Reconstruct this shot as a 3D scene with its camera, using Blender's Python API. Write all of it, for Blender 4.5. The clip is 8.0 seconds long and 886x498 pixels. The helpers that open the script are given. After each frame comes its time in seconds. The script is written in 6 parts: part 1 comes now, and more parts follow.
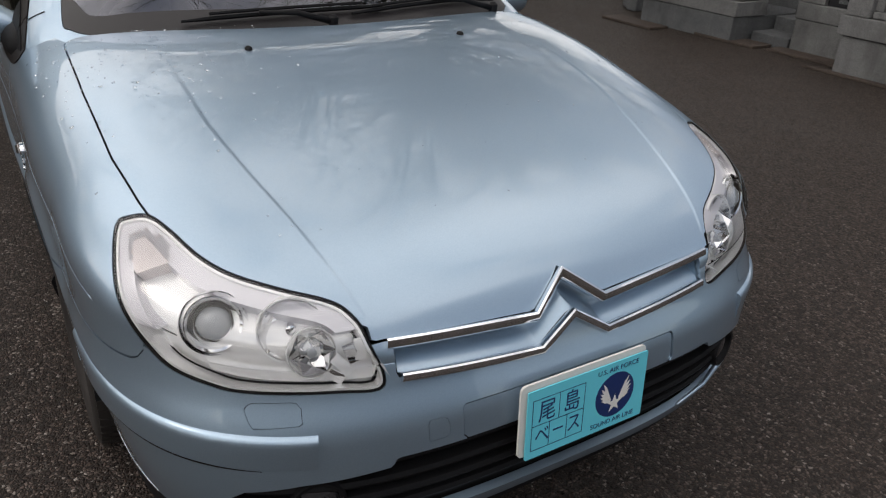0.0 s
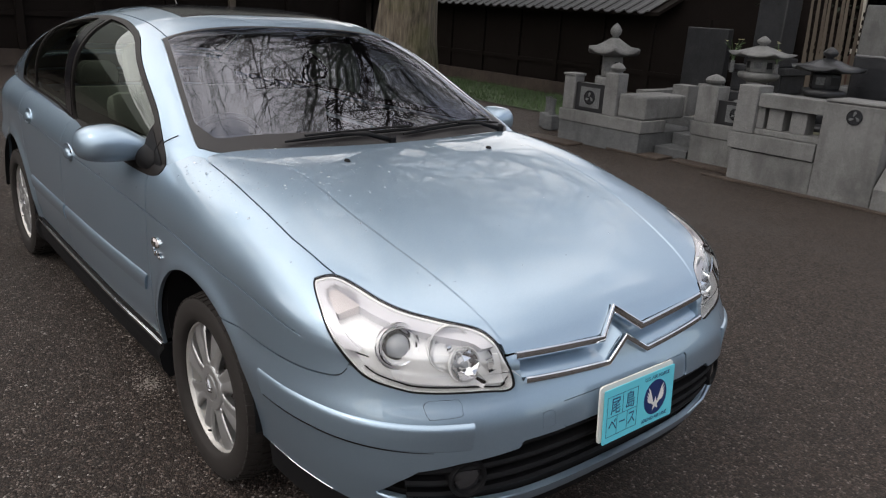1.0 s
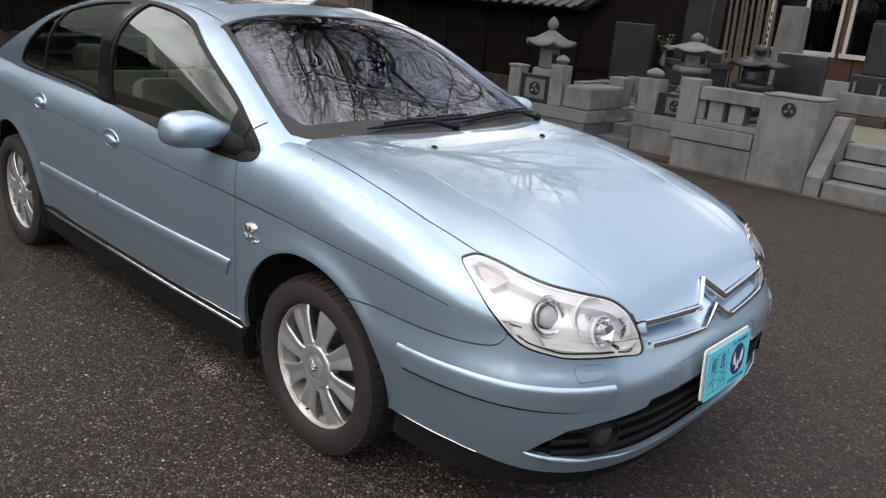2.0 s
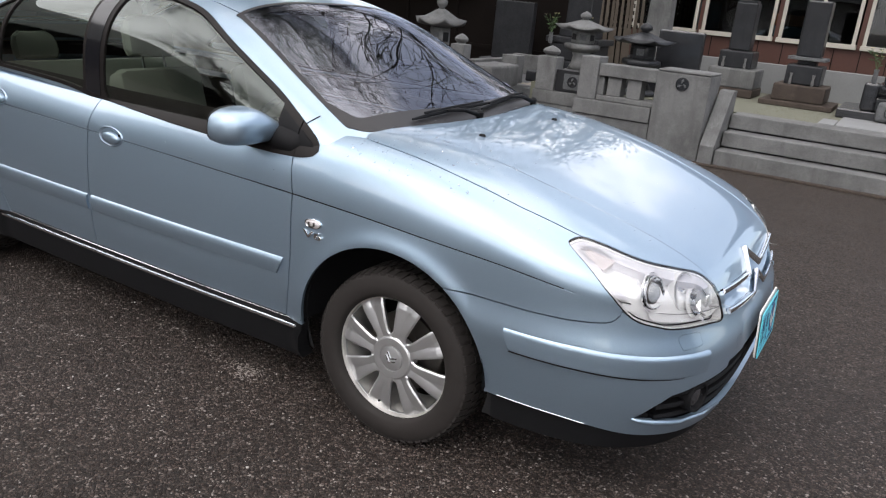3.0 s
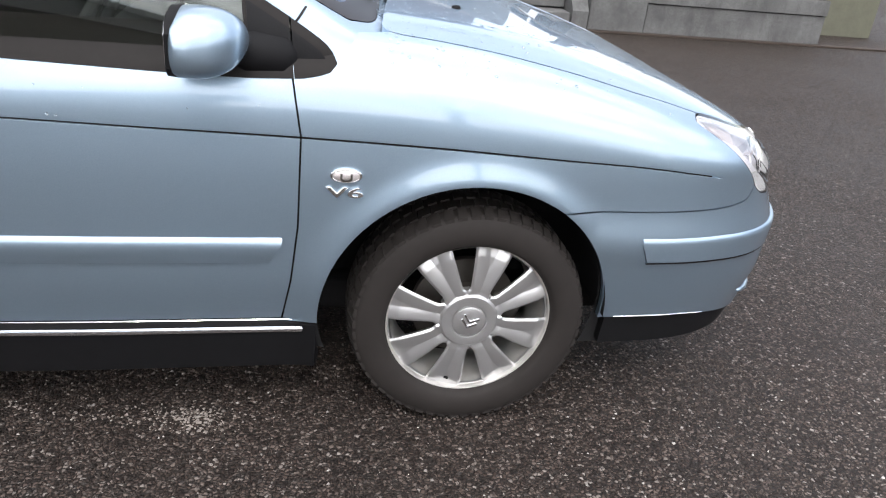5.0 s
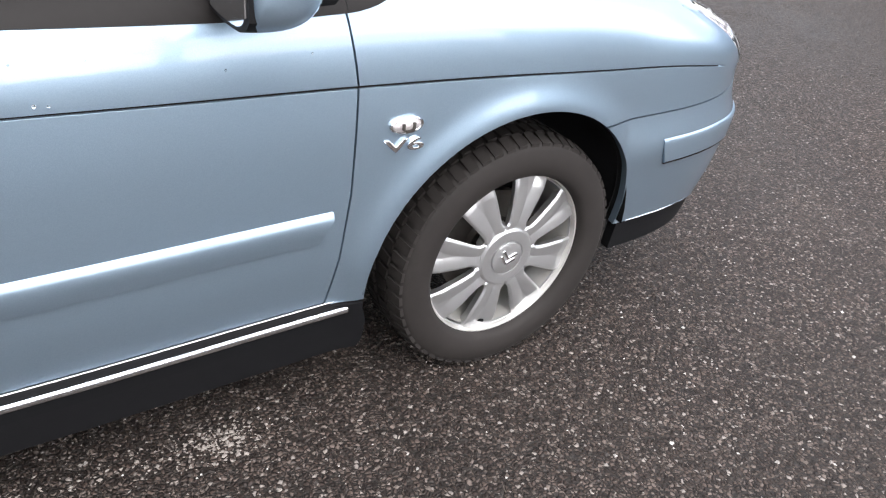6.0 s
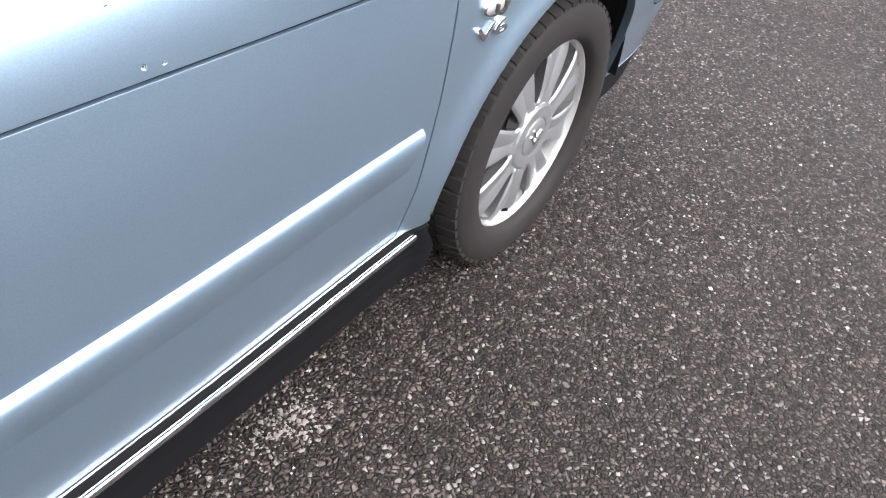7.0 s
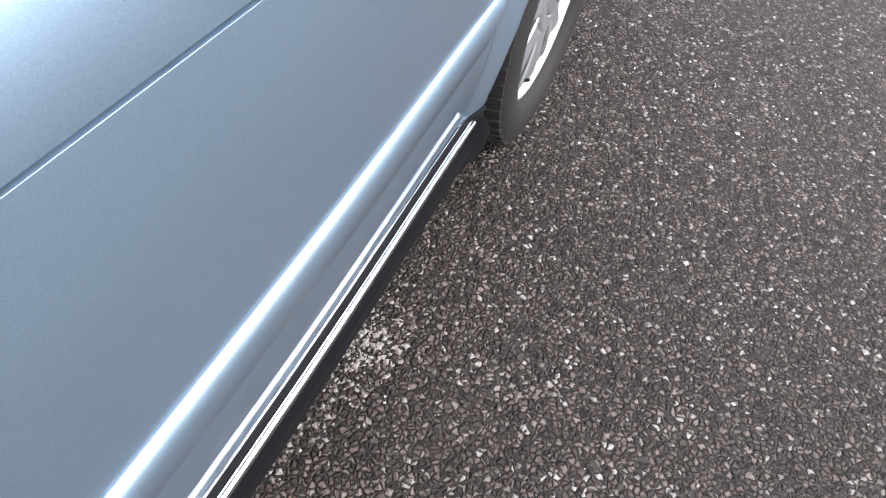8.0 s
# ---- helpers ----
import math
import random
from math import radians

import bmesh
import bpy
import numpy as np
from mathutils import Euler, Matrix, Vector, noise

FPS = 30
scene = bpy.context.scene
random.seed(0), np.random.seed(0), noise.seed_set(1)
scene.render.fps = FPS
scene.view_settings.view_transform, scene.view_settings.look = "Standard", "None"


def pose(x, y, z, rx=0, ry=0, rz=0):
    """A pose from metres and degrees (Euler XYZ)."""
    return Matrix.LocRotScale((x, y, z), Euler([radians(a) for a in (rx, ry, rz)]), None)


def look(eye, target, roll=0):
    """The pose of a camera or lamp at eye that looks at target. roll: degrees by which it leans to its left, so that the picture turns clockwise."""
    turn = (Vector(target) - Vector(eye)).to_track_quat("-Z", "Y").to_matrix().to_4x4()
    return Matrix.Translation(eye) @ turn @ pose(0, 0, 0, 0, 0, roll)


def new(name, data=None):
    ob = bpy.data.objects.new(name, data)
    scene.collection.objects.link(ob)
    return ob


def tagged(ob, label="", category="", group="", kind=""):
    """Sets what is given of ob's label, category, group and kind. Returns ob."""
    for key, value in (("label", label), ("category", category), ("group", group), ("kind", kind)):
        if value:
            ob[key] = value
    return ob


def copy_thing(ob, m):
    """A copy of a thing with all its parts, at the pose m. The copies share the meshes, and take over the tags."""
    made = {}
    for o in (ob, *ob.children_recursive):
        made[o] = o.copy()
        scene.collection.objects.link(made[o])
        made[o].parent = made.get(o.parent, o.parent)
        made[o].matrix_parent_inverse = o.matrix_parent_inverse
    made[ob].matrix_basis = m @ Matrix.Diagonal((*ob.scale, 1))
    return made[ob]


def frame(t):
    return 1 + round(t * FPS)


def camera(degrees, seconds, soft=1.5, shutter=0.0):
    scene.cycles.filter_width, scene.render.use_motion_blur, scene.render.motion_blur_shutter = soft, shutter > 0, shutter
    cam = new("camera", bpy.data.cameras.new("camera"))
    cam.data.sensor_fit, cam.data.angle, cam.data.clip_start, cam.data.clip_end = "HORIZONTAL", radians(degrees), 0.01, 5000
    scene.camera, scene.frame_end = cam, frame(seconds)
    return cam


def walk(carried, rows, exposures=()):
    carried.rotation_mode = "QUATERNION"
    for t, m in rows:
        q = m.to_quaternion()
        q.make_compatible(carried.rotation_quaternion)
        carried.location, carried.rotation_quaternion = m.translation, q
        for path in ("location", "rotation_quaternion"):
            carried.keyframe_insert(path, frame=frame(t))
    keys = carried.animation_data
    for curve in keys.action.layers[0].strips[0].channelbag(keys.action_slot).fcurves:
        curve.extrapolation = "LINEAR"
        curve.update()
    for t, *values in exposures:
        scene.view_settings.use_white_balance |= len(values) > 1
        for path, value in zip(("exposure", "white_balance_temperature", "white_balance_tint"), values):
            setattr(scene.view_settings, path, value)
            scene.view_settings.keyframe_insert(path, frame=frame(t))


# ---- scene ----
cam = camera(60.7, 8.0, soft=1.2)
PATH = [
    (0, (1.969, -0.965, 1.489), (0.468, 0.002, 0.588), 3.1),
    (0.5, (2.16, -1.325, 1.514), (0.671, -0.218, 0.767), 2.9),
    (1, (2.192, -1.731, 1.561), (0.734, -0.504, 0.953), 3.4),
    (1.5, (2.074, -2.059, 1.562), (0.692, -0.746, 0.957), 4.2),
    (1.7, (2.001, -2.173, 1.554), (0.66, -0.822, 0.939), 4.6),
    (2.8, (1.415, -2.724, 1.512), (0.386, -1.125, 0.892), 5.3),
    (3, (1.308, -2.823, 1.531), (0.357, -1.185, 0.889), 5.3),
    (3.5, (0.845, -2.873, 1.519), (0.198, -1.116, 0.814), 5.4),
    (4, (0.42, -2.87, 1.454), (0.102, -1.045, 0.7), 5.7),
    (4.2, (0.247, -2.809, 1.443), (0.061, -0.984, 0.647), 5.8),
    (5.3, (-0.649, -2.387, 1.335), (-0.088, -0.702, 0.414), 5.6),
    (5.5, (-0.764, -2.272, 1.325), (-0.087, -0.657, 0.36), 5.5),
    (6, (-1.045, -2.031, 1.314), (-0.055, -0.664, 0.24), 6.8),
    (6.5, (-1.263, -1.726, 1.276), (-0.028, -0.704, 0.08), 9.6),
    (7, (-1.317, -1.431, 1.209), (-0.015, -0.687, -0.115), 9.7),
    (7.5, (-1.332, -1.206, 1.134), (-0.059, -0.704, -0.325), 9.1),
    (8, (-1.356, -1.132, 1.089), (-0.103, -0.747, -0.422), 9.7),
]
EXPOSURE = [(0, -0.42, 6750, 12), (1.0, -0.06, 6700, 12), (1.5, 0.14, 6650, 12), (3.0, 0.34, 6480, 13), (4.0, 0.42, 6450, 13), (5.5, 0.96, 6350, 12), (6.5, 1.38, 6250, 12), (7.5, 1.5, 6050, 12), (8.0, 1.5, 6050, 12)]
walk(cam, [(t, look(eye, target, roll)) for t, eye, target, roll in PATH], EXPOSURE)

# ---- light: a bright clouded sky and a weak, wide sun ----
SUN_AZ, SUN_EL = 265.0, 50.0
world = bpy.data.worlds.new("sky")
scene.world = world
world.use_nodes = True
wn, wl = world.node_tree.nodes, world.node_tree.links
sky = wn.new("ShaderNodeTexSky")
sky.sky_type, sky.sun_disc = "NISHITA", False
sky.sun_elevation, sky.sun_rotation = radians(SUN_EL), radians(90 - SUN_AZ)
coord = wn.new("ShaderNodeTexCoord")
cloud = wn.new("ShaderNodeTexNoise")
cloud.inputs["Scale"].default_value, cloud.inputs["Detail"].default_value, cloud.inputs["Roughness"].default_value = 1.9, 7.0, 0.56
stretch = wn.new("ShaderNodeMapping")
stretch.inputs["Scale"].default_value = (1.0, 1.0, 2.2)
wl.new(coord.outputs["Generated"], stretch.inputs[0])
wl.new(stretch.outputs[0], cloud.inputs["Vector"])
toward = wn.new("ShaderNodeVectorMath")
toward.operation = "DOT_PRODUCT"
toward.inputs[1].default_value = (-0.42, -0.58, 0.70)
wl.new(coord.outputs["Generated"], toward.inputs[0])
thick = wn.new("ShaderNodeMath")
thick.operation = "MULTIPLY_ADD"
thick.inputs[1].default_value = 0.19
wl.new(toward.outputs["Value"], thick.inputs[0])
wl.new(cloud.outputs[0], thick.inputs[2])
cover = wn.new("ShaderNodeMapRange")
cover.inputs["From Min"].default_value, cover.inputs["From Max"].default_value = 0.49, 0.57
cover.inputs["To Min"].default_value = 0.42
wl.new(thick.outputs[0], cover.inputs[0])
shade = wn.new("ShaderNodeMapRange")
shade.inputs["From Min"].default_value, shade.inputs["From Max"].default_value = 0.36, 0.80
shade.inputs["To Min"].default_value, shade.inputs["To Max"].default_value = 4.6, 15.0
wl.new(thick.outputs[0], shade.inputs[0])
grey = wn.new("ShaderNodeCombineColor")
for k, tint in enumerate((1.0, 1.0, 1.0)):
    part_of = wn.new("ShaderNodeMath")
    part_of.operation = "MULTIPLY"
    part_of.inputs[1].default_value = tint
    wl.new(shade.outputs[0], part_of.inputs[0])
    wl.new(part_of.outputs[0], grey.inputs[k])
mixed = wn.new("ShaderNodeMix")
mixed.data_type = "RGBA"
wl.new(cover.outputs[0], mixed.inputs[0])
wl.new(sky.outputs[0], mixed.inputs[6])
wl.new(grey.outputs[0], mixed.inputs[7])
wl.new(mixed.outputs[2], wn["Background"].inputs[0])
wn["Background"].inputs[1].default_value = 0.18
sun = new("sun", bpy.data.lights.new("sun", "SUN"))
sun.data.energy, sun.data.angle, sun.data.color = 0.5, radians(14), (1.0, 0.96, 0.9)
sun.matrix_world = look((0, 0, 0), (-math.cos(radians(SUN_AZ)) * math.cos(radians(SUN_EL)), -math.sin(radians(SUN_AZ)) * math.cos(radians(SUN_EL)), -math.sin(radians(SUN_EL))))


# ---- materials ----
def ramp(nt, source, stops):
    r = nt.nodes.new("ShaderNodeValToRGB")
    while len(r.color_ramp.elements) < len(stops):
        r.color_ramp.elements.new(0.5)
    for e, (p, c) in zip(r.color_ramp.elements, stops):
        e.position, e.color = p, (*c, 1) if isinstance(c, tuple) else (c, c, c, 1)
    nt.links.new(source, r.inputs[0])
    return r.outputs[0]


def texture(nt, kind, scale, detail=4.0, rough=0.55, where="Object", **more):
    c = nt.nodes.new("ShaderNodeTexCoord")
    t = nt.nodes.new("ShaderNodeTex" + kind)
    t.inputs["Scale"].default_value = scale
    if kind == "Noise":
        t.inputs["Detail"].default_value, t.inputs["Roughness"].default_value = detail, rough
    if isinstance(where, tuple):
        mp = nt.nodes.new("ShaderNodeMapping")
        mp.inputs["Scale"].default_value = where
        nt.links.new(c.outputs["Object"], mp.inputs[0])
        nt.links.new(mp.outputs[0], t.inputs["Vector"])
    else:
        nt.links.new(c.outputs[where], t.inputs["Vector"])
    return t


def mixc(nt, fac, a, b, mode="MIX"):
    m = nt.nodes.new("ShaderNodeMix")
    m.data_type, m.blend_type = "RGBA", mode
    for sock, v in ((m.inputs[0], fac), (m.inputs[6], a), (m.inputs[7], b)):
        if isinstance(v, tuple):
            sock.default_value = (*v, 1)
        elif isinstance(v, (int, float)):
            sock.default_value = v
        else:
            nt.links.new(v, sock)
    return m.outputs[2]


def bump(nt, height, strength, distance):
    b = nt.nodes.new("ShaderNodeBump")
    b.inputs["Strength"].default_value, b.inputs["Distance"].default_value = strength, distance
    nt.links.new(height, b.inputs["Height"])
    nt.links.new(b.outputs[0], nt.nodes["Principled BSDF"].inputs["Normal"])
    return b


def plain(name, col, rough=0.5, metal=0.0, grain=0.15, scale=60.0, relief=0.0, **more):
    """A material with its colour broken up at two scales."""
    m = bpy.data.materials.new(name)
    m.use_nodes = True
    nt = m.node_tree
    b = nt.nodes["Principled BSDF"]
    b.inputs["Roughness"].default_value, b.inputs["Metallic"].default_value = rough, metal
    for k, v in more.items():
        b.inputs[k.replace("_", " ")].default_value = v
    fine, broad = texture(nt, "Noise", scale, 3.0), texture(nt, "Noise", scale / 12, 4.0)
    lo, hi = tuple(c * (1 - grain) for c in col), tuple(min(1, c * (1 + grain)) for c in col)
    c = mixc(nt, fine.outputs[0], lo, hi)
    c = mixc(nt, 0.5, c, mixc(nt, broad.outputs[0], lo, hi))
    nt.links.new(c, b.inputs["Base Color"])
    if relief:
        bump(nt, fine.outputs[0], 0.5, relief)
    return m


def thin_glass(name, tint, ior=1.5, rough=0.0, sheen=(1, 1, 1)):
    """A thin pane: it lets tinted light straight through and mirrors by its angle."""
    m = bpy.data.materials.new(name)
    m.use_nodes = True
    nt = m.node_tree
    nt.nodes.remove(nt.nodes["Principled BSDF"])
    f, t, g, x = (nt.nodes.new("ShaderNode" + k) for k in ("Fresnel", "BsdfTransparent", "BsdfGlossy", "MixShader"))
    f.inputs[0].default_value = ior
    t.inputs[0].default_value = (*tint, 1)
    g.inputs["Roughness"].default_value = rough
    g.inputs["Color"].default_value = (*sheen, 1)
    nt.links.new(f.outputs[0], x.inputs[0])
    nt.links.new(t.outputs[0], x.inputs[1])
    nt.links.new(g.outputs[0], x.inputs[2])
    nt.links.new(x.outputs[0], nt.nodes["Material Output"].inputs[0])
    return m


def paint_material():
    m = bpy.data.materials.new("blue_metallic_paint")
    m.use_nodes = True
    nt = m.node_tree
    b = nt.nodes["Principled BSDF"]
    b.inputs["Metallic"].default_value, b.inputs["Roughness"].default_value = 0.8, 0.40
    b.inputs["Coat Weight"].default_value, b.inputs["Coat IOR"].default_value = 1.0, 1.65
    flake = texture(nt, "Voronoi", 900.0)
    dust = texture(nt, "Noise", 3.0, 6.0, 0.65)
    c = mixc(nt, flake.outputs["Color"], (0.308, 0.415, 0.525), (0.363, 0.480, 0.590))
    c = mixc(nt, ramp(nt, dust.outputs[0], [(0.35, 0.0), (0.75, 0.16)]), c, (0.38, 0.45, 0.51))
    nt.links.new(c, b.inputs["Base Color"])
    film = texture(nt, "Noise", 14.0, 5.0, 0.6)
    r = nt.nodes.new("ShaderNodeMapRange")
    r.inputs["To Min"].default_value, r.inputs["To Max"].default_value = 0.005, 0.03
    nt.links.new(film.outputs[0], r.inputs[0])
    nt.links.new(r.outputs[0], b.inputs["Coat Roughness"])
    return m


PAINT = paint_material()
CHROME = plain("chrome", (0.82, 0.83, 0.85), 0.09, 1.0, 0.04)
BLACK = plain("black_plastic", (0.009, 0.009, 0.010), 0.6, 0.0, 0.25, 300, 0.0004, Specular_IOR_Level=0.14)
INNER = plain("dark_metal_and_shade", (0.008, 0.008, 0.009), 0.9)
GLOSS_BLACK = plain("gloss_black", (0.01, 0.01, 0.012), 0.12, 0.0, 0.1)
TRIM = plain("brown_black_rubber_and_shade", (0.011, 0.009, 0.0085), 0.5, 0.0, 0.3, 80, Specular_IOR_Level=0.18)
RUBBER = plain("tyre_rubber", (0.023, 0.0195, 0.018), 0.75, 0.0, 0.35, 26, 0.0006, Specular_IOR_Level=0.3)
ALLOY = plain("silver_alloy", (0.60, 0.60, 0.605), 0.3, 0.8, 0.07, 40)
ALLOY_DARK = plain("dusty_barrel_metal", (0.62, 0.60, 0.57), 0.38, 0.55, 0.25, 20)
IRON = plain("brake_iron", (0.12, 0.11, 0.10), 0.5, 0.8, 0.3)
SATIN = plain("satin_silver_lamp_housing", (0.96, 0.96, 0.96), 0.2, 0.22, 0.03)
LAMP_BROW = plain("frosted_lamp_edge", (0.74, 0.73, 0.77), 0.3, 0.3, 0.05)
MIRROR_SILVER = plain("mirrored_lamp_bowl", (0.86, 0.86, 0.87), 0.06, 1.0, 0.03)
LAMP_GREY = plain("ribbed_lamp_grey", (0.66, 0.61, 0.61), 0.3, 0.4, 0.2, 220, 0.002)
BULB_GLASS = plain("projector_glass", (0.36, 0.38, 0.40), 0.06, 0.0, 0.2, 8, Coat_Weight=1.0)
FABRIC = plain("grey_seat_cloth", (0.34, 0.35, 0.32), 0.9, 0.0, 0.2, 200, 0.001)
DASH = plain("dark_dashboard_plastic", (0.05, 0.05, 0.055), 0.7, 0.0, 0.2)
CLEAR = thin_glass("clear_lamp_cover", (0.98, 0.98, 0.98), 1.6)
SCREEN_GLASS = thin_glass("windscreen_glass", (0.36, 0.38, 0.40), 2.15, 0.0, (0.88, 0.89, 1.0))
FRIT = plain("printed_glass_border", (0.020, 0.018, 0.019), 0.4, 0.0, 0.2, 40, Specular_IOR_Level=0.35)
SIDE_GLASS = thin_glass("green_tinted_side_glass", (0.60, 0.66, 0.59), 1.85, 0.0, (0.94, 1.0, 0.96))
WHITE = plain("white_board", (0.72, 0.70, 0.67), 0.45, 0.0, 0.05)
CYAN = plain("cyan_board_print", (0.13, 0.62, 0.75), 0.4, 0.0, 0.06, 20)
NAVY = plain("navy_print", (0.012, 0.03, 0.13), 0.4, 0.0, 0.1)
FOG_GLASS = plain("smoky_fog_glass", (0.03, 0.03, 0.033), 0.08, 0.0, 0.2, 8, Coat_Weight=1.0)
WATER = plain("rain_water", (0.9, 0.93, 0.95), 0.02, 0.0, 0.0, 8, Transmission_Weight=1.0, IOR=1.33)


def granite(name, light, dark, rough=0.7, grain=260.0, coat=0.0, damp=0.6):
    """Speckled stone with rain stains."""
    m = plain(name, light, rough)
    nt = m.node_tree
    b = nt.nodes["Principled BSDF"]
    speck = texture(nt, "Voronoi", grain)
    broad = texture(nt, "Noise", 2.2, 7.0, 0.66)
    streak = texture(nt, "Noise", 5.0, 5.0, 0.6, (2.0, 2.0, 0.35))
    c = mixc(nt, ramp(nt, speck.outputs["Color"], [(0.2, 0.0), (0.8, 1.0)]), dark, light)
    c = mixc(nt, ramp(nt, broad.outputs[0], [(0.4, 0.0), (0.75, damp)]), c, tuple(v * 0.45 for v in dark))
    c = mixc(nt, ramp(nt, streak.outputs[0], [(0.5, 0.0), (0.85, damp)]), c, tuple(v * 0.6 for v in dark))
    nt.links.new(c, b.inputs["Base Color"])
    b.inputs["Coat Weight"].default_value = coat
    b.inputs["Specular IOR Level"].default_value = 0.15 if rough > 0.3 else 0.4
    bump(nt, speck.outputs["Distance"], 0.25, 0.0015)
    return m


def asphalt_material():
    """Worn asphalt: chips of many greys in a dark binder, damp and dusty areas."""
    m = bpy.data.materials.new("worn_asphalt")
    m.use_nodes = True
    nt = m.node_tree
    b = nt.nodes["Principled BSDF"]
    chip, fine = texture(nt, "Voronoi", 100.0), texture(nt, "Voronoi", 260.0)
    edge = texture(nt, "Voronoi", 100.0)
    edge.feature = "DISTANCE_TO_EDGE"
    warp = texture(nt, "Noise", 60.0, 2.0)
    for t in (chip, edge):
        vec = nt.nodes.new("ShaderNodeVectorMath")
        vec.operation = "MULTIPLY_ADD"
        vec.inputs[1].default_value = (0.012, 0.012, 0.0)
        nt.links.new(warp.outputs["Color"], vec.inputs[0])
        c = nt.nodes.new("ShaderNodeTexCoord")
        nt.links.new(c.outputs["Object"], vec.inputs[2])
        nt.links.new(vec.outputs[0], t.inputs["Vector"])
    sep = nt.nodes.new("ShaderNodeSeparateColor")
    nt.links.new(chip.outputs["Color"], sep.inputs[0])
    tone = ramp(nt, sep.outputs[0], [(0.0, (0.016, 0.0098, 0.0082)), (0.4, (0.056, 0.038, 0.031)), (0.72, (0.115, 0.083, 0.069)), (0.93, (0.195, 0.153, 0.131)), (1.0, (0.40, 0.355, 0.32))])
    grit = ramp(nt, fine.outputs["Color"], [(0.2, (0.007, 0.005, 0.004)), (0.85, (0.034, 0.026, 0.021)), (1.0, (0.15, 0.13, 0.115))])
    c = mixc(nt, ramp(nt, edge.outputs["Distance"], [(0.06, 0.0), (0.16, 1.0)]), grit, tone)
    broad = texture(nt, "Noise", 0.55, 6.0, 0.6)
    c = mixc(nt, ramp(nt, broad.outputs[0], [(0.35, 0.45), (0.7, 0.0)]), c, (0.022, 0.018, 0.015))
    dirt = texture(nt, "Noise", 1.6, 5.0, 0.65)
    c = mixc(nt, ramp(nt, dirt.outputs[0], [(0.5, 0.0), (0.8, 0.22)]), c, (0.085, 0.065, 0.052))
    # darker brown colour towards the graves, its edge broken by noise
    where = nt.nodes.new("ShaderNodeTexCoord")
    axes = nt.nodes.new("ShaderNodeSeparateXYZ")
    nt.links.new(where.outputs["Object"], axes.inputs[0])
    edge_noise = nt.nodes.new("ShaderNodeMath")
    edge_noise.operation = "MULTIPLY_ADD"
    edge_noise.inputs[1].default_value = 2.2
    nt.links.new(broad.outputs[0], edge_noise.inputs[0])
    nt.links.new(axes.outputs["Y"], edge_noise.inputs[2])
    far_dark = nt.nodes.new("ShaderNodeMapRange")
    far_dark.inputs["From Min"].default_value, far_dark.inputs["From Max"].default_value = 1.2, 4.2
    far_dark.inputs["To Max"].default_value = 0.72
    nt.links.new(edge_noise.outputs[0], far_dark.inputs[0])
    c = mixc(nt, far_dark.outputs[0], c, mixc(nt, ramp(nt, sep.outputs[0], [(0.25, 0.0), (0.9, 1.0)]), (0.015, 0.0105, 0.0082), (0.082, 0.060, 0.047)))
    nt.links.new(c, b.inputs["Base Color"])
    b.inputs["Specular IOR Level"].default_value = 0.3
    rr = nt.nodes.new("ShaderNodeMapRange")
    rr.inputs["To Min"].default_value, rr.inputs["To Max"].default_value = 0.42, 0.8
    nt.links.new(broad.outputs[0], rr.inputs[0])
    nt.links.new(rr.outputs[0], b.inputs["Roughness"])
    inv = ramp(nt, edge.outputs["Distance"], [(0.0, 0.0), (0.3, 1.0)])
    hi = mixc(nt, 0.35, inv, sep.outputs[1])
    bump(nt, hi, 1.0, 0.009)
    return m


ASPHALT = asphalt_material()
GRANITE = granite("grey_granite", (0.212, 0.213, 0.211), (0.116, 0.116, 0.115), damp=0.75)
GRANITE_DARK = granite("weathered_grey_stone", (0.16, 0.165, 0.17), (0.075, 0.077, 0.08))
BROWN_STONE = granite("brown_weathered_stone", (0.10, 0.078, 0.064), (0.042, 0.034, 0.030))
BLACK_STONE = granite("black_polished_granite", (0.030, 0.032, 0.036), (0.012, 0.012, 0.014), 0.18, 300, 0.6, 0.2)
DARK_PANEL = plain("honed_black_stone", (0.016, 0.016, 0.018), 0.5, 0.0, 0.3, 120, Specular_IOR_Level=0.25)
SLATE = granite("dark_grave_stone", (0.040, 0.042, 0.046), (0.016, 0.016, 0.018), 0.4, 300, 0.2)
CONCRETE = plain("old_concrete", (0.20, 0.203, 0.205), 0.85, 0.0, 0.22, 40, 0.002)
TIMBER = plain("dark_stained_boards", (0.010, 0.0075, 0.0065), 0.85, 0.0, 0.45, 30, 0.003, Specular_IOR_Level=0.1)
RED_WOOD = plain("red_brown_boards", (0.065, 0.023, 0.015), 0.6, 0.0, 0.3, 20, 0.001)
FRAME_WHITE = plain("cream_window_frame", (0.45, 0.42, 0.37), 0.55, 0.0, 0.08)
PANE = thin_glass("window_pane", (0.35, 0.38, 0.38), 1.5)
ROOF_TILE = plain("grey_roof_tile", (0.06, 0.06, 0.064), 0.65, 0.0, 0.35, 8)
OLD_TILE = plain("weathered_grey_tile", (0.105, 0.11, 0.10), 0.7, 0.0, 0.3, 5)
PALE_WOOD = plain("weathered_plank", (0.10, 0.080, 0.062), 0.75, 0.0, 0.25, 30)
BARK = plain("grey_brown_bark", (0.115, 0.092, 0.070), 0.9, 0.0, 0.45, 14, 0.02)


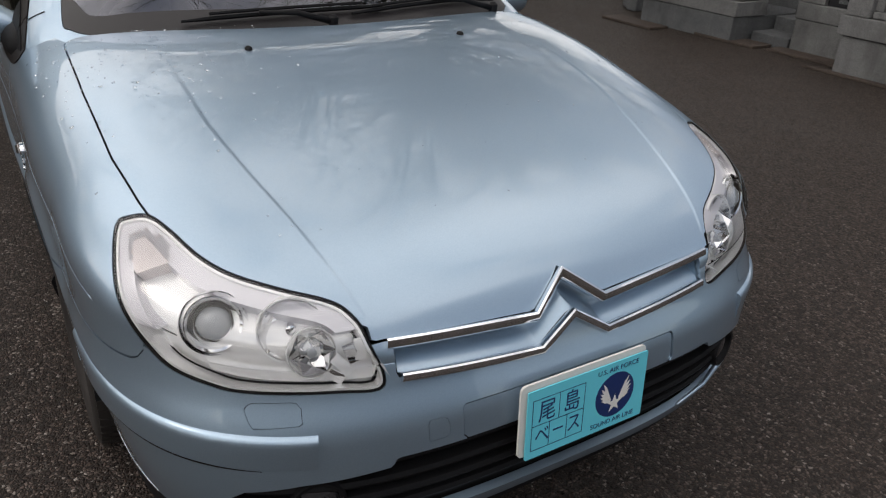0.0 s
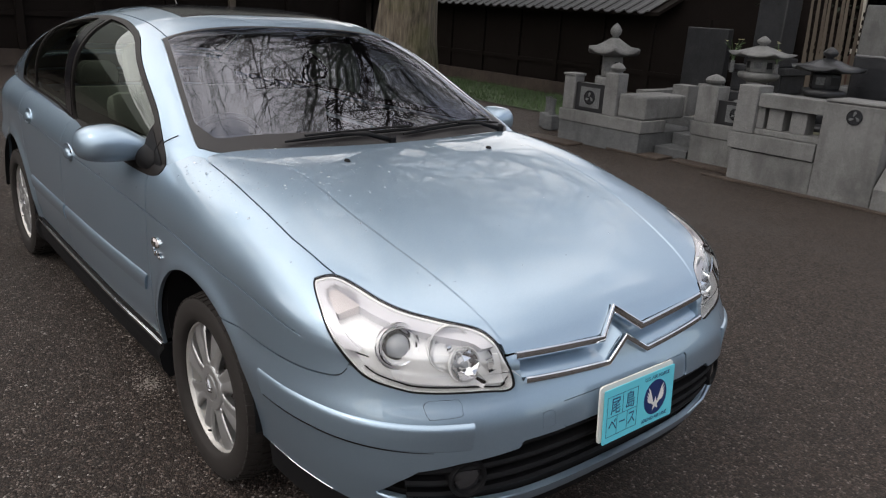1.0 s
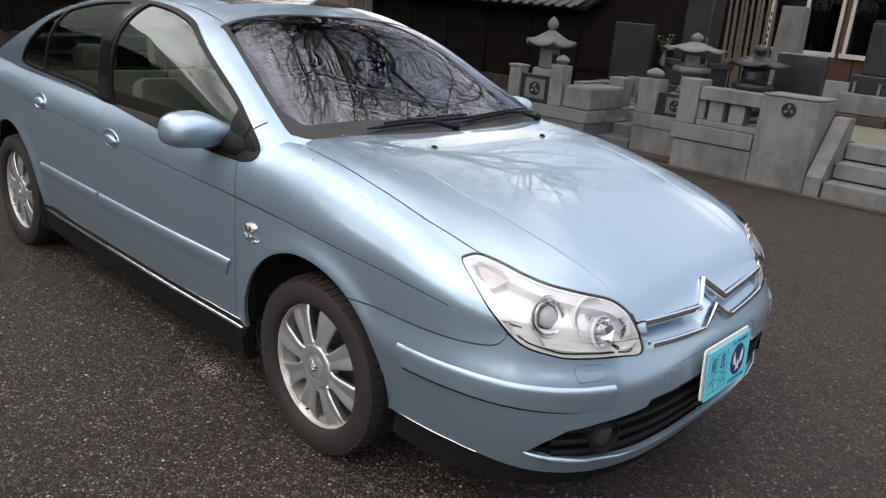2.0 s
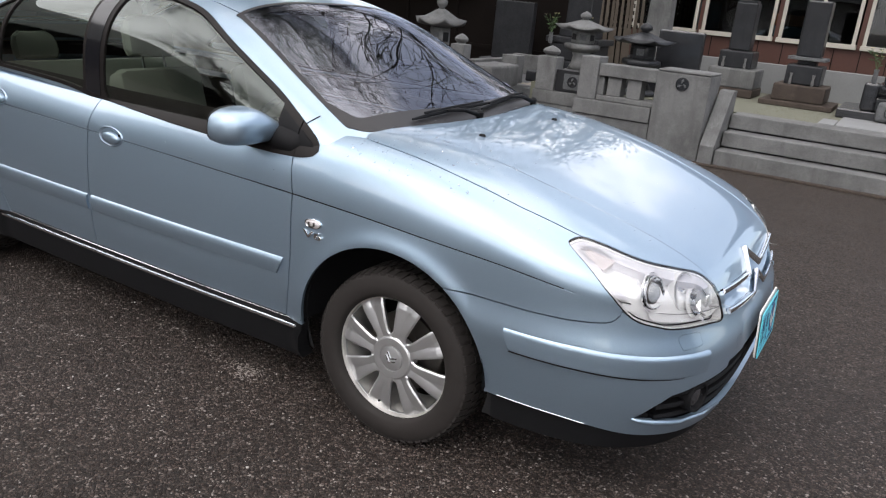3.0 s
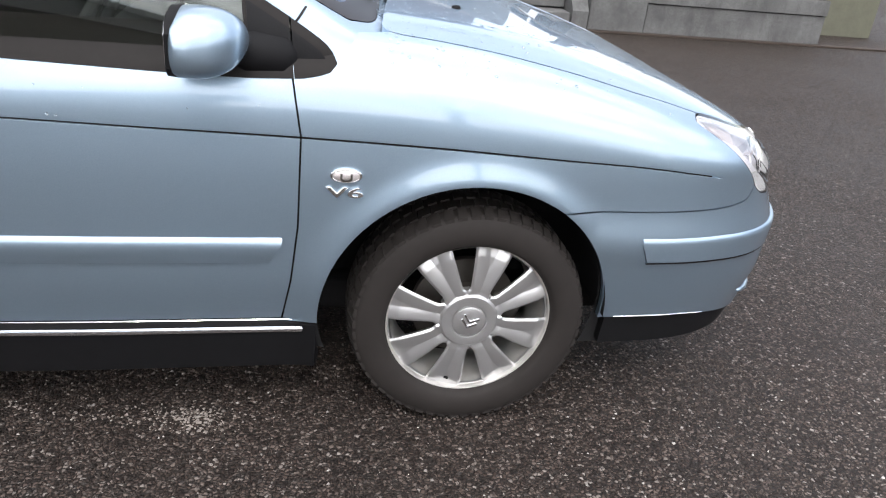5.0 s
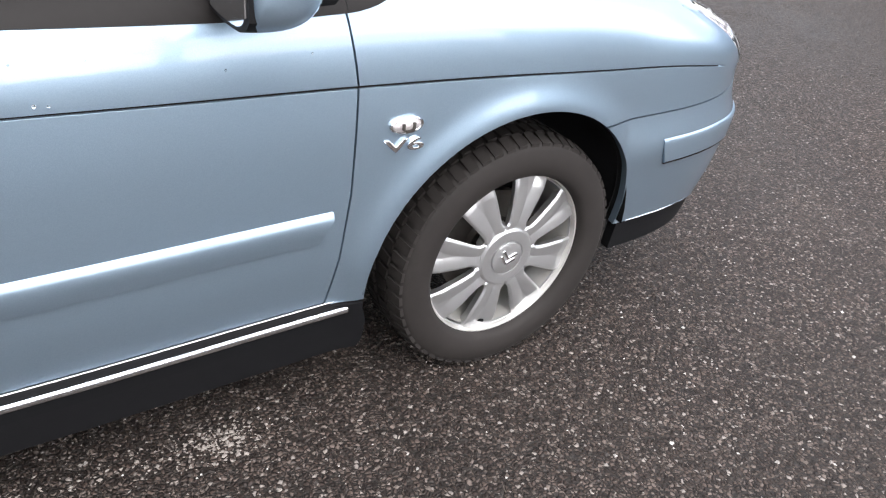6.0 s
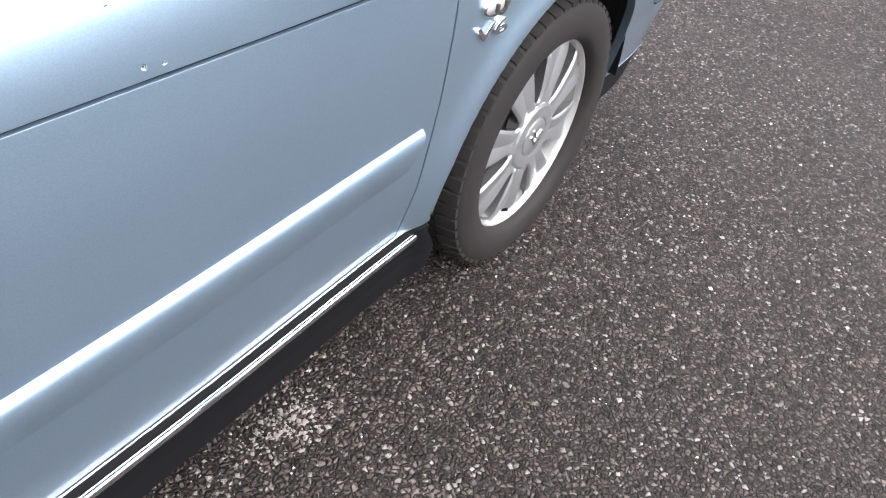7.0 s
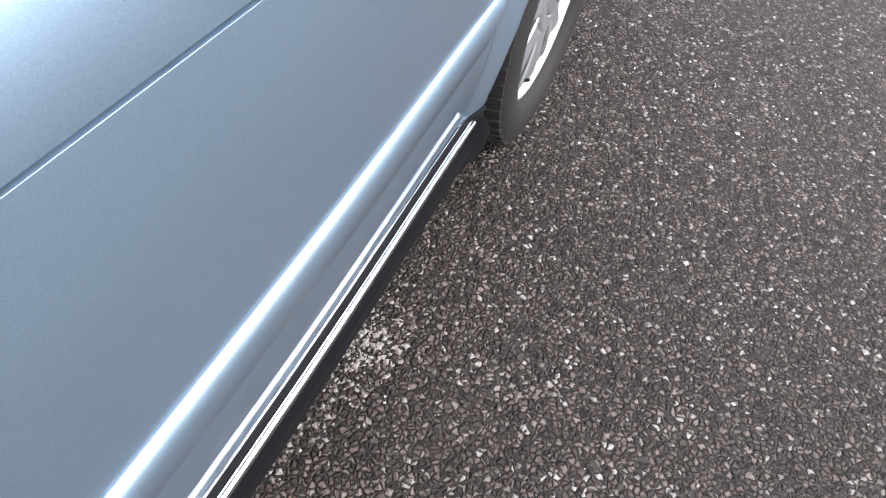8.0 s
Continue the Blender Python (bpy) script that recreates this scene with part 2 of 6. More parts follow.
def bark_material():
    m = plain("ridged_mossy_bark", (0.15, 0.12, 0.085), 0.95)
    nt = m.node_tree
    ridge = texture(nt, "Noise", 16.0, 6.0, 0.65, (1.0, 1.0, 0.12))
    moss = texture(nt, "Noise", 1.1, 4.0, 0.6)
    c = mixc(nt, ramp(nt, ridge.outputs[0], [(0.35, 0.0), (0.65, 1.0)]), (0.045, 0.035, 0.026), (0.20, 0.165, 0.12))
    c = mixc(nt, ramp(nt, moss.outputs[0], [(0.45, 0.0), (0.62, 0.6)]), c, (0.085, 0.095, 0.03))
    nt.links.new(c, nt.nodes["Principled BSDF"].inputs["Base Color"])
    bump(nt, ridge.outputs[0], 1.0, 0.08)
    return m


MOSS_BARK = bark_material()
TWIG = plain("dark_twig", (0.030, 0.025, 0.022), 0.9, 0.0, 0.3, 10, Specular_IOR_Level=0.15)
LEAF = plain("green_leaf", (0.05, 0.09, 0.03), 0.6, 0.0, 0.4, 20)
PETAL = plain("cream_petal", (0.72, 0.66, 0.42), 0.6, 0.0, 0.15)
PLOT = plain("mossy_gravel", (0.135, 0.135, 0.10), 0.95, 0.0, 0.4, 90, 0.006)
PALE_CHIP = plain("pale_crushed_stone", (0.26, 0.23, 0.205), 0.8, 0.0, 0.3, 200)
HOUSE_WALL = plain("pale_house_wall", (0.62, 0.60, 0.57), 0.8, 0.0, 0.15, 10)

# ---- the car's body as one smooth surface; x ahead of the front axle, y to the car's left ----
def curve(x, pairs):
    """A smooth line through (x, value) pairs, by monotone cubic steps."""
    px = np.array([p[0] for p in pairs], float)
    py = np.array([p[1] for p in pairs], float)
    x = np.asarray(x, float)
    d = np.diff(py) / np.diff(px)
    m = np.zeros(len(px))
    m[1:-1] = np.where(d[1:] * d[:-1] > 0, 2 * d[1:] * d[:-1] / (d[1:] + d[:-1] + 1e-12), 0)
    m[0], m[-1] = d[0], d[-1]
    xc = np.clip(x, px[0], px[-1])
    i = np.clip(np.searchsorted(px, xc) - 1, 0, len(px) - 2)
    h = px[i + 1] - px[i]
    t = (xc - px[i]) / h
    return ((2 * t**3 - 3 * t**2 + 1) * py[i] + (t**3 - 2 * t**2 + t) * h * m[i]
            + (3 * t**2 - 2 * t**3) * py[i + 1] + (t**3 - t**2) * h * m[i + 1])


X0, X1 = 0.30, -2.95
NOSE = [(0.18, 0.965), (0.30, 1.018), (0.42, 1.042), (0.54, 1.030), (0.63, 0.992), (0.70, 0.968)]
TAIL = [(0.18, -3.60), (0.45, -3.70), (0.7, -3.69), (0.95, -3.62)]
HALF = [(-2.95, 0.845), (-2.3, 0.872), (-1.5, 0.884), (-1.0, 0.887), (-0.43, 0.879), (0.0, 0.882), (0.30, 0.872)]
TUCK = [(0.18, 0.046), (0.30, 0.029), (0.45, 0.004), (0.56, -0.004), (0.66, -0.009), (0.74, -0.011), (0.82, -0.009), (0.9, -0.004)]
WAIST = [(-3.7, 0.895), (-2.6, 0.876), (-2.27, 0.870), (-1.6, 0.855), (-1.0, 0.839), (-0.75, 0.829), (-0.45, 0.818), (-0.08, 0.802), (0.24, 0.780), (0.41, 0.769), (0.58, 0.749), (0.82, 0.705), (0.97, 0.668)]
SPINE = [(-3.7, 0.98), (-3.4, 1.05), (-1.0, 1.056), (-0.5, 1.060), (-0.25, 1.052), (-0.02, 1.034), (0.2, 1.002), (0.4, 0.957), (0.6, 0.898),
         (0.76, 0.841), (0.865, 0.790), (0.922, 0.748), (0.972, 0.68)]
CROWN = [(-1.5, 8.0), (-0.6, 9.5), (-0.25, 9.5), (0.0, 8.0), (0.25, 6.4), (0.55, 5.1), (0.95, 4.7)]
ROUND = [(-1.5, 1.7), (-0.6, 2.4), (-0.25, 2.5), (0.0, 2.5), (0.3, 2.45), (0.6, 2.4), (0.95, 2.55)]
WHEELS = (0.0, -2.75)


def half_width(x, z):
    w = curve(x, HALF) - curve(z, TUCK)
    for wx in WHEELS:
        r = np.hypot(x - wx + 0.018, z - 0.336)
        w = w + 0.014 * np.exp(-((r - 0.385) / 0.04) ** 2) * (z > 0.1)
    return w


def outline(s, z):
    """The plan at height z: s 0..1 round the front corner, 1..2 along the side, 2..3 round the tail."""
    n, k = 2 / 3.3, 2 / 3.0
    th = np.clip(s, 0, 1) * np.pi / 2
    xf = X0 + (curve(z, NOSE) - X0) * np.cos(th) ** n
    yf = half_width(X0, z) * np.sin(th) ** n
    xm = X0 + (X1 - X0) * np.clip(s - 1, 0, 1)
    ym = half_width(xm, z)
    tr = np.clip(s - 2, 0, 1) * np.pi / 2
    xr = X1 + (curve(z, TAIL) - X1) * np.sin(tr) ** k
    yr = half_width(X1, z) * np.cos(tr) ** k
    return np.where(s < 1, xf, np.where(s < 2, xm, xr)), np.where(s < 1, yf, np.where(s < 2, ym, yr))


CREASE = [(0.0, 0.555), (0.3, 0.557), (0.5, 0.535), (0.66, 0.505), (0.85, 0.465), (0.94, 0.44)]


def lower_grid():
    """The half of the body below the windows: rows from the sill up to the waist, a fine groove along it, then over to the centre line."""
    s = np.concatenate((np.linspace(0, 1, 96, endpoint=False), np.linspace(1, 2, 172, endpoint=False), np.linspace(2, 3, 30)))
    s[0], s[-1] = 0, 3
    rows = []
    zw = curve(outline(s, np.full_like(s, 0.72))[0], WAIST)
    for t in np.linspace(0, 1, 54):
        z = 0.18 + (zw - 0.0042 - 0.18) * t
        x, y = outline(s, z)
        rows.append(np.stack((x, np.where((s <= 0) | (s >= 3), 0, y), z), 1))
    x, bw = outline(s, zw)
    bw = np.where((s <= 0) | (s >= 3), 0, bw)
    groove = 0.011 * np.clip((0.61 - x) / 0.03, 0, 1) * np.clip((x + 2.6) / 0.1, 0, 1)
    for dz, deep in ((-0.0036, 0), (-0.0035, 1), (0.0, 1)):
        rows.append(np.stack((x, bw - groove * deep, zw + dz), 1))
    top = np.maximum(curve(x, SPINE), zw + 1e-3)
    m, kk = curve(x, CROWN), curve(x, ROUND)
    c0 = 0.64
    cr = np.minimum(curve(x, CREASE) / np.maximum(bw, 0.05), 0.8)
    steps = [math.cos(f) ** 0.8 for f in np.linspace(0, np.pi / 2, 60)[1:-1]] + [c0 + e for e in (0.006, 0.001, -0.003, -0.007, -0.011, -0.015, -0.02)]
    steps = [math.cos(f) ** 0.8 for f in (0.0016, 0.0024, 0.010)] + sorted(steps, reverse=True) + [0.0]
    for q in steps:
        c = cr + (q - c0) / (1 - c0) * (1 - cr) if q > c0 else cr * q / c0
        z = zw + (top - zw) * np.maximum(1 - c**m, 0) ** (1 / kk)
        y = bw * c
        inner = np.clip((curve(x, CREASE) - y) / 0.010, 0, 1)
        z = z - 0.0020 * (3 * inner**2 - 2 * inner**3) * np.clip((x - 0.02) / 0.3, 0, 1) * np.clip((0.97 - x) / 0.06, 0, 1)
        rows.append(np.stack((x, y, z), 1))
    return np.array(rows)


BELT = [(-3.7, 1.01), (-2.5, 1.01), (-1.57, 0.968), (-1.0, 0.935), (-0.5, 0.925), (-0.2, 0.918)]
ROOF = [(-3.65, 0.97), (-3.45, 1.065), (-3.2, 1.168), (-2.9, 1.292), (-2.5, 1.418), (-2.1, 1.478), (-1.65, 1.503), (-1.3, 1.484), (-1.0, 1.418),
        (-0.6, 1.236), (-0.22, 1.035), (-0.05, 0.93)]
CABIN = [(-3.65, 0.65), (-3.2, 0.745), (-2.5, 0.80), (-1.5, 0.826), (-0.7, 0.845), (-0.4, 0.842), (-0.3, 0.825), (-0.05, 0.76)]


def upper_grid():
    """The half of the glasshouse: rows from the belt up over the roof to the centre line."""
    x = np.concatenate((np.linspace(-0.06, -1.0, 60, endpoint=False), np.linspace(-1.0, -3.64, 120)))
    zb, zr, w = curve(x, BELT), curve(x, ROOF), curve(x, CABIN)
    h = np.maximum(zr - zb, 0.004)
    rows = []
    for f in np.linspace(0, np.pi / 2, 90):
        c = np.cos(f) ** 0.75
        rows.append(np.stack((x, w * c, zb + h * np.maximum(1 - c**3.2, 0) ** (1 / 3.4)), 1))
    return np.array(rows)

# ---- meshes ----
def mesh_of(name, V, F, material, normals=None, smooth=True):
    me = bpy.data.meshes.new(name)
    me.from_pydata([tuple(map(float, v)) for v in V], [], [tuple(map(int, f)) for f in F])
    if smooth:
        me.shade_smooth()
    if normals is not None:
        me.normals_split_custom_set_from_vertices([tuple(map(float, v)) for v in normals])
    me.materials.append(material)
    return me


def hold(ob, parent):
    if parent:
        ob.parent = parent
    return ob


def part(name, bm, material, parent, label="", smooth=False, angle=35):
    """Links a bmesh as one mesh object under a thing or a part."""
    me = bpy.data.meshes.new(name)
    if smooth:
        for f in bm.faces:
            f.smooth = True
        for e in bm.edges:
            if len(e.link_faces) == 2 and e.calc_face_angle(0) > radians(angle):
                e.smooth = False
    bm.to_mesh(me)
    bm.free()
    me.materials.append(material)
    return tagged(hold(new(name, me), parent), label)


def thing(name, label, category, group="", at=(0, 0, 0), turn=0):
    ob = tagged(new(name), label, category, group)
    ob.matrix_world = pose(*at, 0, 0, turn)
    return ob


def add_box(bm, lo, hi, bevel=0.0, turn=None):
    made = bmesh.ops.create_cube(bm, size=1)["verts"]
    for v in made:
        v.co = Vector([lo[i] + (v.co[i] + 0.5) * (hi[i] - lo[i]) for i in range(3)])
    if bevel:
        edges = list({e for v in made for e in v.link_edges})
        out = bmesh.ops.bevel(bm, geom=edges, offset=bevel, segments=2, affect="EDGES", profile=0.5)
        made = list({v for f in out["faces"] for v in f.verts} | {v for v in made if v.is_valid})
    if turn is not None:
        bmesh.ops.transform(bm, matrix=turn, verts=made)
    return made


def box_bm(lo, hi, bevel=0.0):
    bm = bmesh.new()
    add_box(bm, lo, hi, bevel)
    return bm


def lathe_bm(profile, n=32, axis="z", cap=False):
    """A body turned from (radius, height) pairs; cap closes open ends."""
    bm = bmesh.new()
    rings = []
    for r, h in profile:
        ring = []
        for i in range(n):
            a = 2 * math.pi * i / n
            c, s = r * math.cos(a), r * math.sin(a)
            ring.append(bm.verts.new((c, s, h) if axis == "z" else (c, h, s)))
        rings.append(ring)
    for a, b in zip(rings, rings[1:]):
        for i in range(n):
            bm.faces.new((a[i], a[(i + 1) % n], b[(i + 1) % n], b[i]))
    for ring in (rings[0], rings[-1]):
        if cap and len({tuple(round(c, 6) for c in v.co) for v in ring}) > 2:
            bm.faces.new(ring)
    bmesh.ops.remove_doubles(bm, verts=bm.verts[:], dist=1e-6)
    bmesh.ops.recalc_face_normals(bm, faces=bm.faces[:])
    return bm


def tube_bm(points, radii, n=8, bm=None):
    """A tapering round rod along points."""
    bm = bm or bmesh.new()
    points = [Vector(p) for p in points]
    rings = []
    for i, p in enumerate(points):
        d = (points[min(i + 1, len(points) - 1)] - points[max(i - 1, 0)]).normalized()
        a = d.orthogonal().normalized() if abs(d.z) > 0.95 else d.cross(Vector((0, 0, 1))).normalized()
        b = d.cross(a)
        r = radii[i] if isinstance(radii, (list, tuple)) else radii
        rings.append([bm.verts.new(p + r * (math.cos(2 * math.pi * k / n) * a + math.sin(2 * math.pi * k / n) * b)) for k in range(n)])
    for a, b in zip(rings, rings[1:]):
        for k in range(n):
            bm.faces.new((a[k], a[(k + 1) % n], b[(k + 1) % n], b[k]))
    bm.faces.new(rings[0][::-1])
    bm.faces.new(rings[-1])
    return bm


def sweep_bm(points, section, up=(0, 0, 1)):
    """A bar of the given (out, up) section along points; out is level and square to the way."""
    bm = bmesh.new()
    pts = [Vector(p) for p in points]
    up = Vector(up)
    rings = []
    for i, p in enumerate(pts):
        d0 = (pts[i] - pts[i - 1]).normalized() if i else None
        d1 = (pts[i + 1] - pts[i]).normalized() if i < len(pts) - 1 else None
        d = ((d0 or d1) + (d1 or d0)).normalized()
        out = d.cross(up).normalized()
        rise = out.cross(d).normalized()
        k = 1 / max(0.5, d.dot(d1 or d0))
        rings.append([bm.verts.new(p + out * o + rise * u * k) for o, u in section])
    n = len(section)
    for a, b in zip(rings, rings[1:]):
        for k in range(n):
            bm.faces.new((a[k], a[(k + 1) % n], b[(k + 1) % n], b[k]))
    bm.faces.new(rings[0][::-1])
    bm.faces.new(rings[-1])
    bmesh.ops.recalc_face_normals(bm, faces=bm.faces[:])
    return bm


# ---- surfaces that panels are cut from ----
def whole(grid):
    """Both halves of a surface, welded, with triangles and outward normals."""
    n, m, _ = grid.shape
    i = np.arange(n * m).reshape(n, m)
    q = np.stack((i[:-1, :-1], i[1:, :-1], i[1:, 1:], i[:-1, 1:]), -1).reshape(-1, 4)
    T = np.concatenate((q[:, [0, 1, 2]], q[:, [0, 2, 3]]))
    V = grid.reshape(-1, 3)
    V = np.where(np.abs(V) < 1e-5, 0, V)
    W = V * (1, -1, 1)
    V, T = np.concatenate((V, W)), np.concatenate((T, T[:, ::-1] + len(V)))
    _, first, back = np.unique(np.round(V, 5), axis=0, return_index=True, return_inverse=True)
    V, T = V[first], back.reshape(-1)[T]
    T = T[(T[:, 0] != T[:, 1]) & (T[:, 1] != T[:, 2]) & (T[:, 0] != T[:, 2])]
    fn = np.cross(V[T[:, 1]] - V[T[:, 0]], V[T[:, 2]] - V[T[:, 0]])
    N = np.zeros_like(V)
    for k in range(3):
        np.add.at(N, T[:, k], fn)
    N /= np.linalg.norm(N, axis=1, keepdims=True) + 1e-12
    if ((V - V.mean(0)) * N).sum() < 0:
        N, T = -N, T[:, ::-1]
    return V, N, T


def clip_one(V, N, T, d, rest):
    """The part of a surface where d is not above 0, cut along d = 0; rest are further values carried along."""
    inside = d <= 0
    count = inside[T].sum(1)
    keep = T[count == 3].tolist()
    pairs, made = [], {}

    def cut(a, b):
        key = (a, b) if a < b else (b, a)
        if key not in made:
            made[key] = len(V) + len(pairs)
            pairs.append(key)
        return made[key]

    for tri in T[(count > 0) & (count < 3)].tolist():
        ring = []
        for k in range(3):
            a, b = tri[k], tri[(k + 1) % 3]
            if inside[a]:
                ring.append(a)
            if inside[a] != inside[b]:
                ring.append(cut(a, b))
        keep += [[ring[0], ring[k], ring[k + 1]] for k in range(1, len(ring) - 1)]
    if pairs:
        A, B = np.array(pairs).T
        t = (d[A] / (d[A] - d[B]))[:, None]
        n = N[A] + (N[B] - N[A]) * t
        V = np.concatenate((V, V[A] + (V[B] - V[A]) * t))
        N = np.concatenate((N, n / np.linalg.norm(n, axis=1, keepdims=True)))
        rest = np.concatenate((rest, rest[:, A] + (rest[:, B] - rest[:, A]) * t[:, 0]), 1)
    keep = np.array(keep, int).reshape(-1, 3)
    used, back = np.unique(keep, return_inverse=True)
    return V[used], N[used], back.reshape(-1, 3), rest[:, used]


def clip(V, N, T, D):
    """Cuts a surface by one row of values after the other."""
    D = np.atleast_2d(D)
    near = (D <= 0.06).all(0)
    T = T[near[T].any(1)]
    while len(D) and len(T):
        V, N, T, D = clip_one(V, N, T, D[0], D[1:])
    return V, N, T


def cuts(*rows):
    return np.stack([np.broadcast_to(r, rows[0].shape) for r in rows])


def inside_of(P, poly):
    """Signed distance of points from a closed outline, negative inside."""
    poly = np.asarray(poly, float)
    best, odd = np.full(len(P), 1e9), np.zeros(len(P), bool)
    for a, b in zip(poly, np.roll(poly, -1, 0)):
        e = b - a
        t = np.clip(((P - a) @ e) / (e @ e + 1e-12), 0, 1)
        best = np.minimum(best, np.linalg.norm(P - a - t[:, None] * e, axis=1))
        if a[1] != b[1]:
            odd ^= ((a[1] > P[:, 1]) != (b[1] > P[:, 1])) & (P[:, 0] < (b[0] - a[0]) * (P[:, 1] - a[1]) / (b[1] - a[1]) + a[0])
    return np.where(odd, -best, best)


def panel(name, surface, d, material, parent, label="", lift=0.0, rim=0.014, swell=None, shift=None):
    """A sheet cut from a surface with its edge turned in by rim. lift moves it out; swell(V, d) gives a raised profile."""
    V0, N0, T0 = surface
    D0 = d
    V, N, T = clip(V0, N0, T0, d)
    if not len(T):
        return None
    if swell is not None:
        V = V + N * swell(V)[:, None]
    V = V + N * lift
    edges = np.concatenate((T[:, [0, 1]], T[:, [1, 2]], T[:, [2, 0]]))
    key = np.sort(edges, 1)
    _, idx, cnt = np.unique(key, axis=0, return_index=True, return_counts=True)
    border = edges[idx[cnt == 1]]
    faces, normals, verts = T.tolist(), N, V
    if rim and len(border):
        ids = np.unique(border)
        pos = {int(v): k for k, v in enumerate(ids)}
        n = len(V)
        verts = np.concatenate((V, V[ids], V[ids] - N[ids] * rim))
        out = np.zeros((len(ids), 3))
        for a, b in border:
            e = np.cross(V[b] - V[a], N[a])
            out[pos[int(a)]] += e
            out[pos[int(b)]] += e
        out /= np.linalg.norm(out, axis=1, keepdims=True) + 1e-12
        normals = np.concatenate((N, out, out))
        m = len(ids)
        faces = faces + [[n + pos[int(b)], n + pos[int(a)], n + m + pos[int(a)], n + m + pos[int(b)]] for a, b in border]
    return tagged(hold(new(name, mesh_of(name, verts, faces, material, normals)), parent), label)


def both(a, *more):
    for b in more:
        a = np.maximum(a, b)
    return a


def strike(surface, eye, way):
    """The first place where a ray meets a surface, and the normal there."""
    V, N, T = surface
    o, w = np.array(eye, float), np.array(way, float)
    A = V[T[:, 0]]
    e1, e2 = V[T[:, 1]] - A, V[T[:, 2]] - A
    p = np.cross(w, e2)
    det = (e1 * p).sum(1)
    det = np.where(np.abs(det) < 1e-14, 1e-14, det)
    s = o - A
    u = (s * p).sum(1) / det
    q = np.cross(s, e1)
    v = (q * w).sum(1) / det
    t = (q * e2).sum(1) / det
    ok = np.where((u >= -1e-6) & (v >= -1e-6) & (u + v <= 1 + 1e-6) & (t > 1e-4))[0]
    if not len(ok):
        return None, None
    k = ok[np.argmin(t[ok])]
    return Vector(o + w * t[k]), Vector(N[T[k, 0]])


LOWER, UPPER = whole(lower_grid()), whole(upper_grid())

# ---- the car ----
car = thing("car", "light blue metallic hatchback with droplets, parked on dark asphalt", "car")
LV, UV = LOWER[0], UPPER[0]
lx, ly, lz = LV.T
ls = np.abs(ly)
ux, uy, uz = UV.T
us = np.abs(uy)
RIGHT, LEFT = ly, -ly                 # negative on that side
GAP = 0.0022


def at_line(v, pairs):
    p = sorted(pairs)
    return np.interp(v, [a for a, _ in p], [b for _, b in p])


# outlines
HOOD = [(-0.185, 0.0), (-0.20, 0.25), (-0.235, 0.5), (-0.255, 0.66), (-0.262, 0.71), (-0.25, 0.740), (-0.21, 0.752), (0.1, 0.760), (0.38, 0.758), (0.535, 0.742), (0.70, 0.714), (0.86, 0.58),
        (0.925, 0.447), (1.08, 0.44)]
hood_line = at_line(ls, [(0, 0.752), (0.09, 0.692), (0.418, 0.712), (0.9, 0.70)])
grille_line = at_line(ls, [(0, 0.675), (0.088, 0.622), (0.40, 0.643), (0.9, 0.64)])
in_hood = both(inside_of(np.stack((lx, ly), 1), HOOD + [(x, -y) for x, y in HOOD[:0:-1]]), hood_line - lz, 0.68 - lz)
LAMP = [(0.546, 0.780, 0.853), (0.541, 0.757, 0.861), (0.56, 0.722, 0.865), (0.615, 0.696, 0.852), (0.69, 0.668, 0.829), (0.748, 0.627, 0.809),
        (0.808, 0.553, 0.788), (0.852, 0.485, 0.770), (0.884, 0.457, 0.752), (0.922, 0.444, 0.720), (0.968, 0.431, 0.632), (0.942, 0.515, 0.630),
        (0.877, 0.648, 0.636), (0.832, 0.704, 0.645), (0.762, 0.764, 0.671), (0.687, 0.803, 0.745), (0.612, 0.803, 0.816)]


def rounded(points, n=6):
    """A closed smooth line through points."""
    P = np.asarray(points, float)
    out = []
    for i in range(len(P)):
        a, b, c, d = P[i - 1], P[i], P[(i + 1) % len(P)], P[(i + 2) % len(P)]
        for t in np.arange(n) / n:
            out.append(0.5 * (2 * b + (c - a) * t + (2 * a - 5 * b + 4 * c - d) * t * t + (3 * b - a - 3 * c + d) * t**3))
    return np.array(out)


LAMP_N = np.array((0.70, 0.62, 0.36))
LAMP_N /= np.linalg.norm(LAMP_N)
LAMP_A = np.array((-0.663, 0.749, 0.0))
LAMP_B = np.cross(LAMP_N, LAMP_A)


def on_lamp(V):
    W = np.stack((V[:, 0], np.abs(V[:, 1]), V[:, 2]), 1)
    return np.stack((W @ LAMP_A, W @ LAMP_B), 1)


in_lamp = both(inside_of(on_lamp(LV), on_lamp(rounded(LAMP))), 0.45 - lx)
arch = np.minimum(np.hypot(lx + 0.018, lz - 0.336), np.hypot(lx + 2.768, lz - 0.336)) - 0.379
INTAKE = [(0, 0.490), (0.425, 0.490), (0.435, 0.472), (0.60, 0.458), (0.69, 0.438), (0.726, 0.402), (0.757, 0.352), (0.62, 0.325), (0.40, 0.312), (0, 0.307)]
INTAKE = INTAKE + [(-y, z) for y, z in INTAKE[-2:0:-1]]
front = 0.62 - lx
in_intake = both(inside_of(np.stack((ly, lz), 1), INTAKE), front)
in_grille = both(lz - hood_line, grille_line - lz, ls - 0.405, front)
seam = at_line(lx, [(0.1, 0.645), (0.23, 0.650), (0.5, 0.652), (0.61, 0.655), (0.67, 0.659), (0.715, 0.664), (0.735, 0.672), (0.753, 0.70), (0.765, 0.95)])
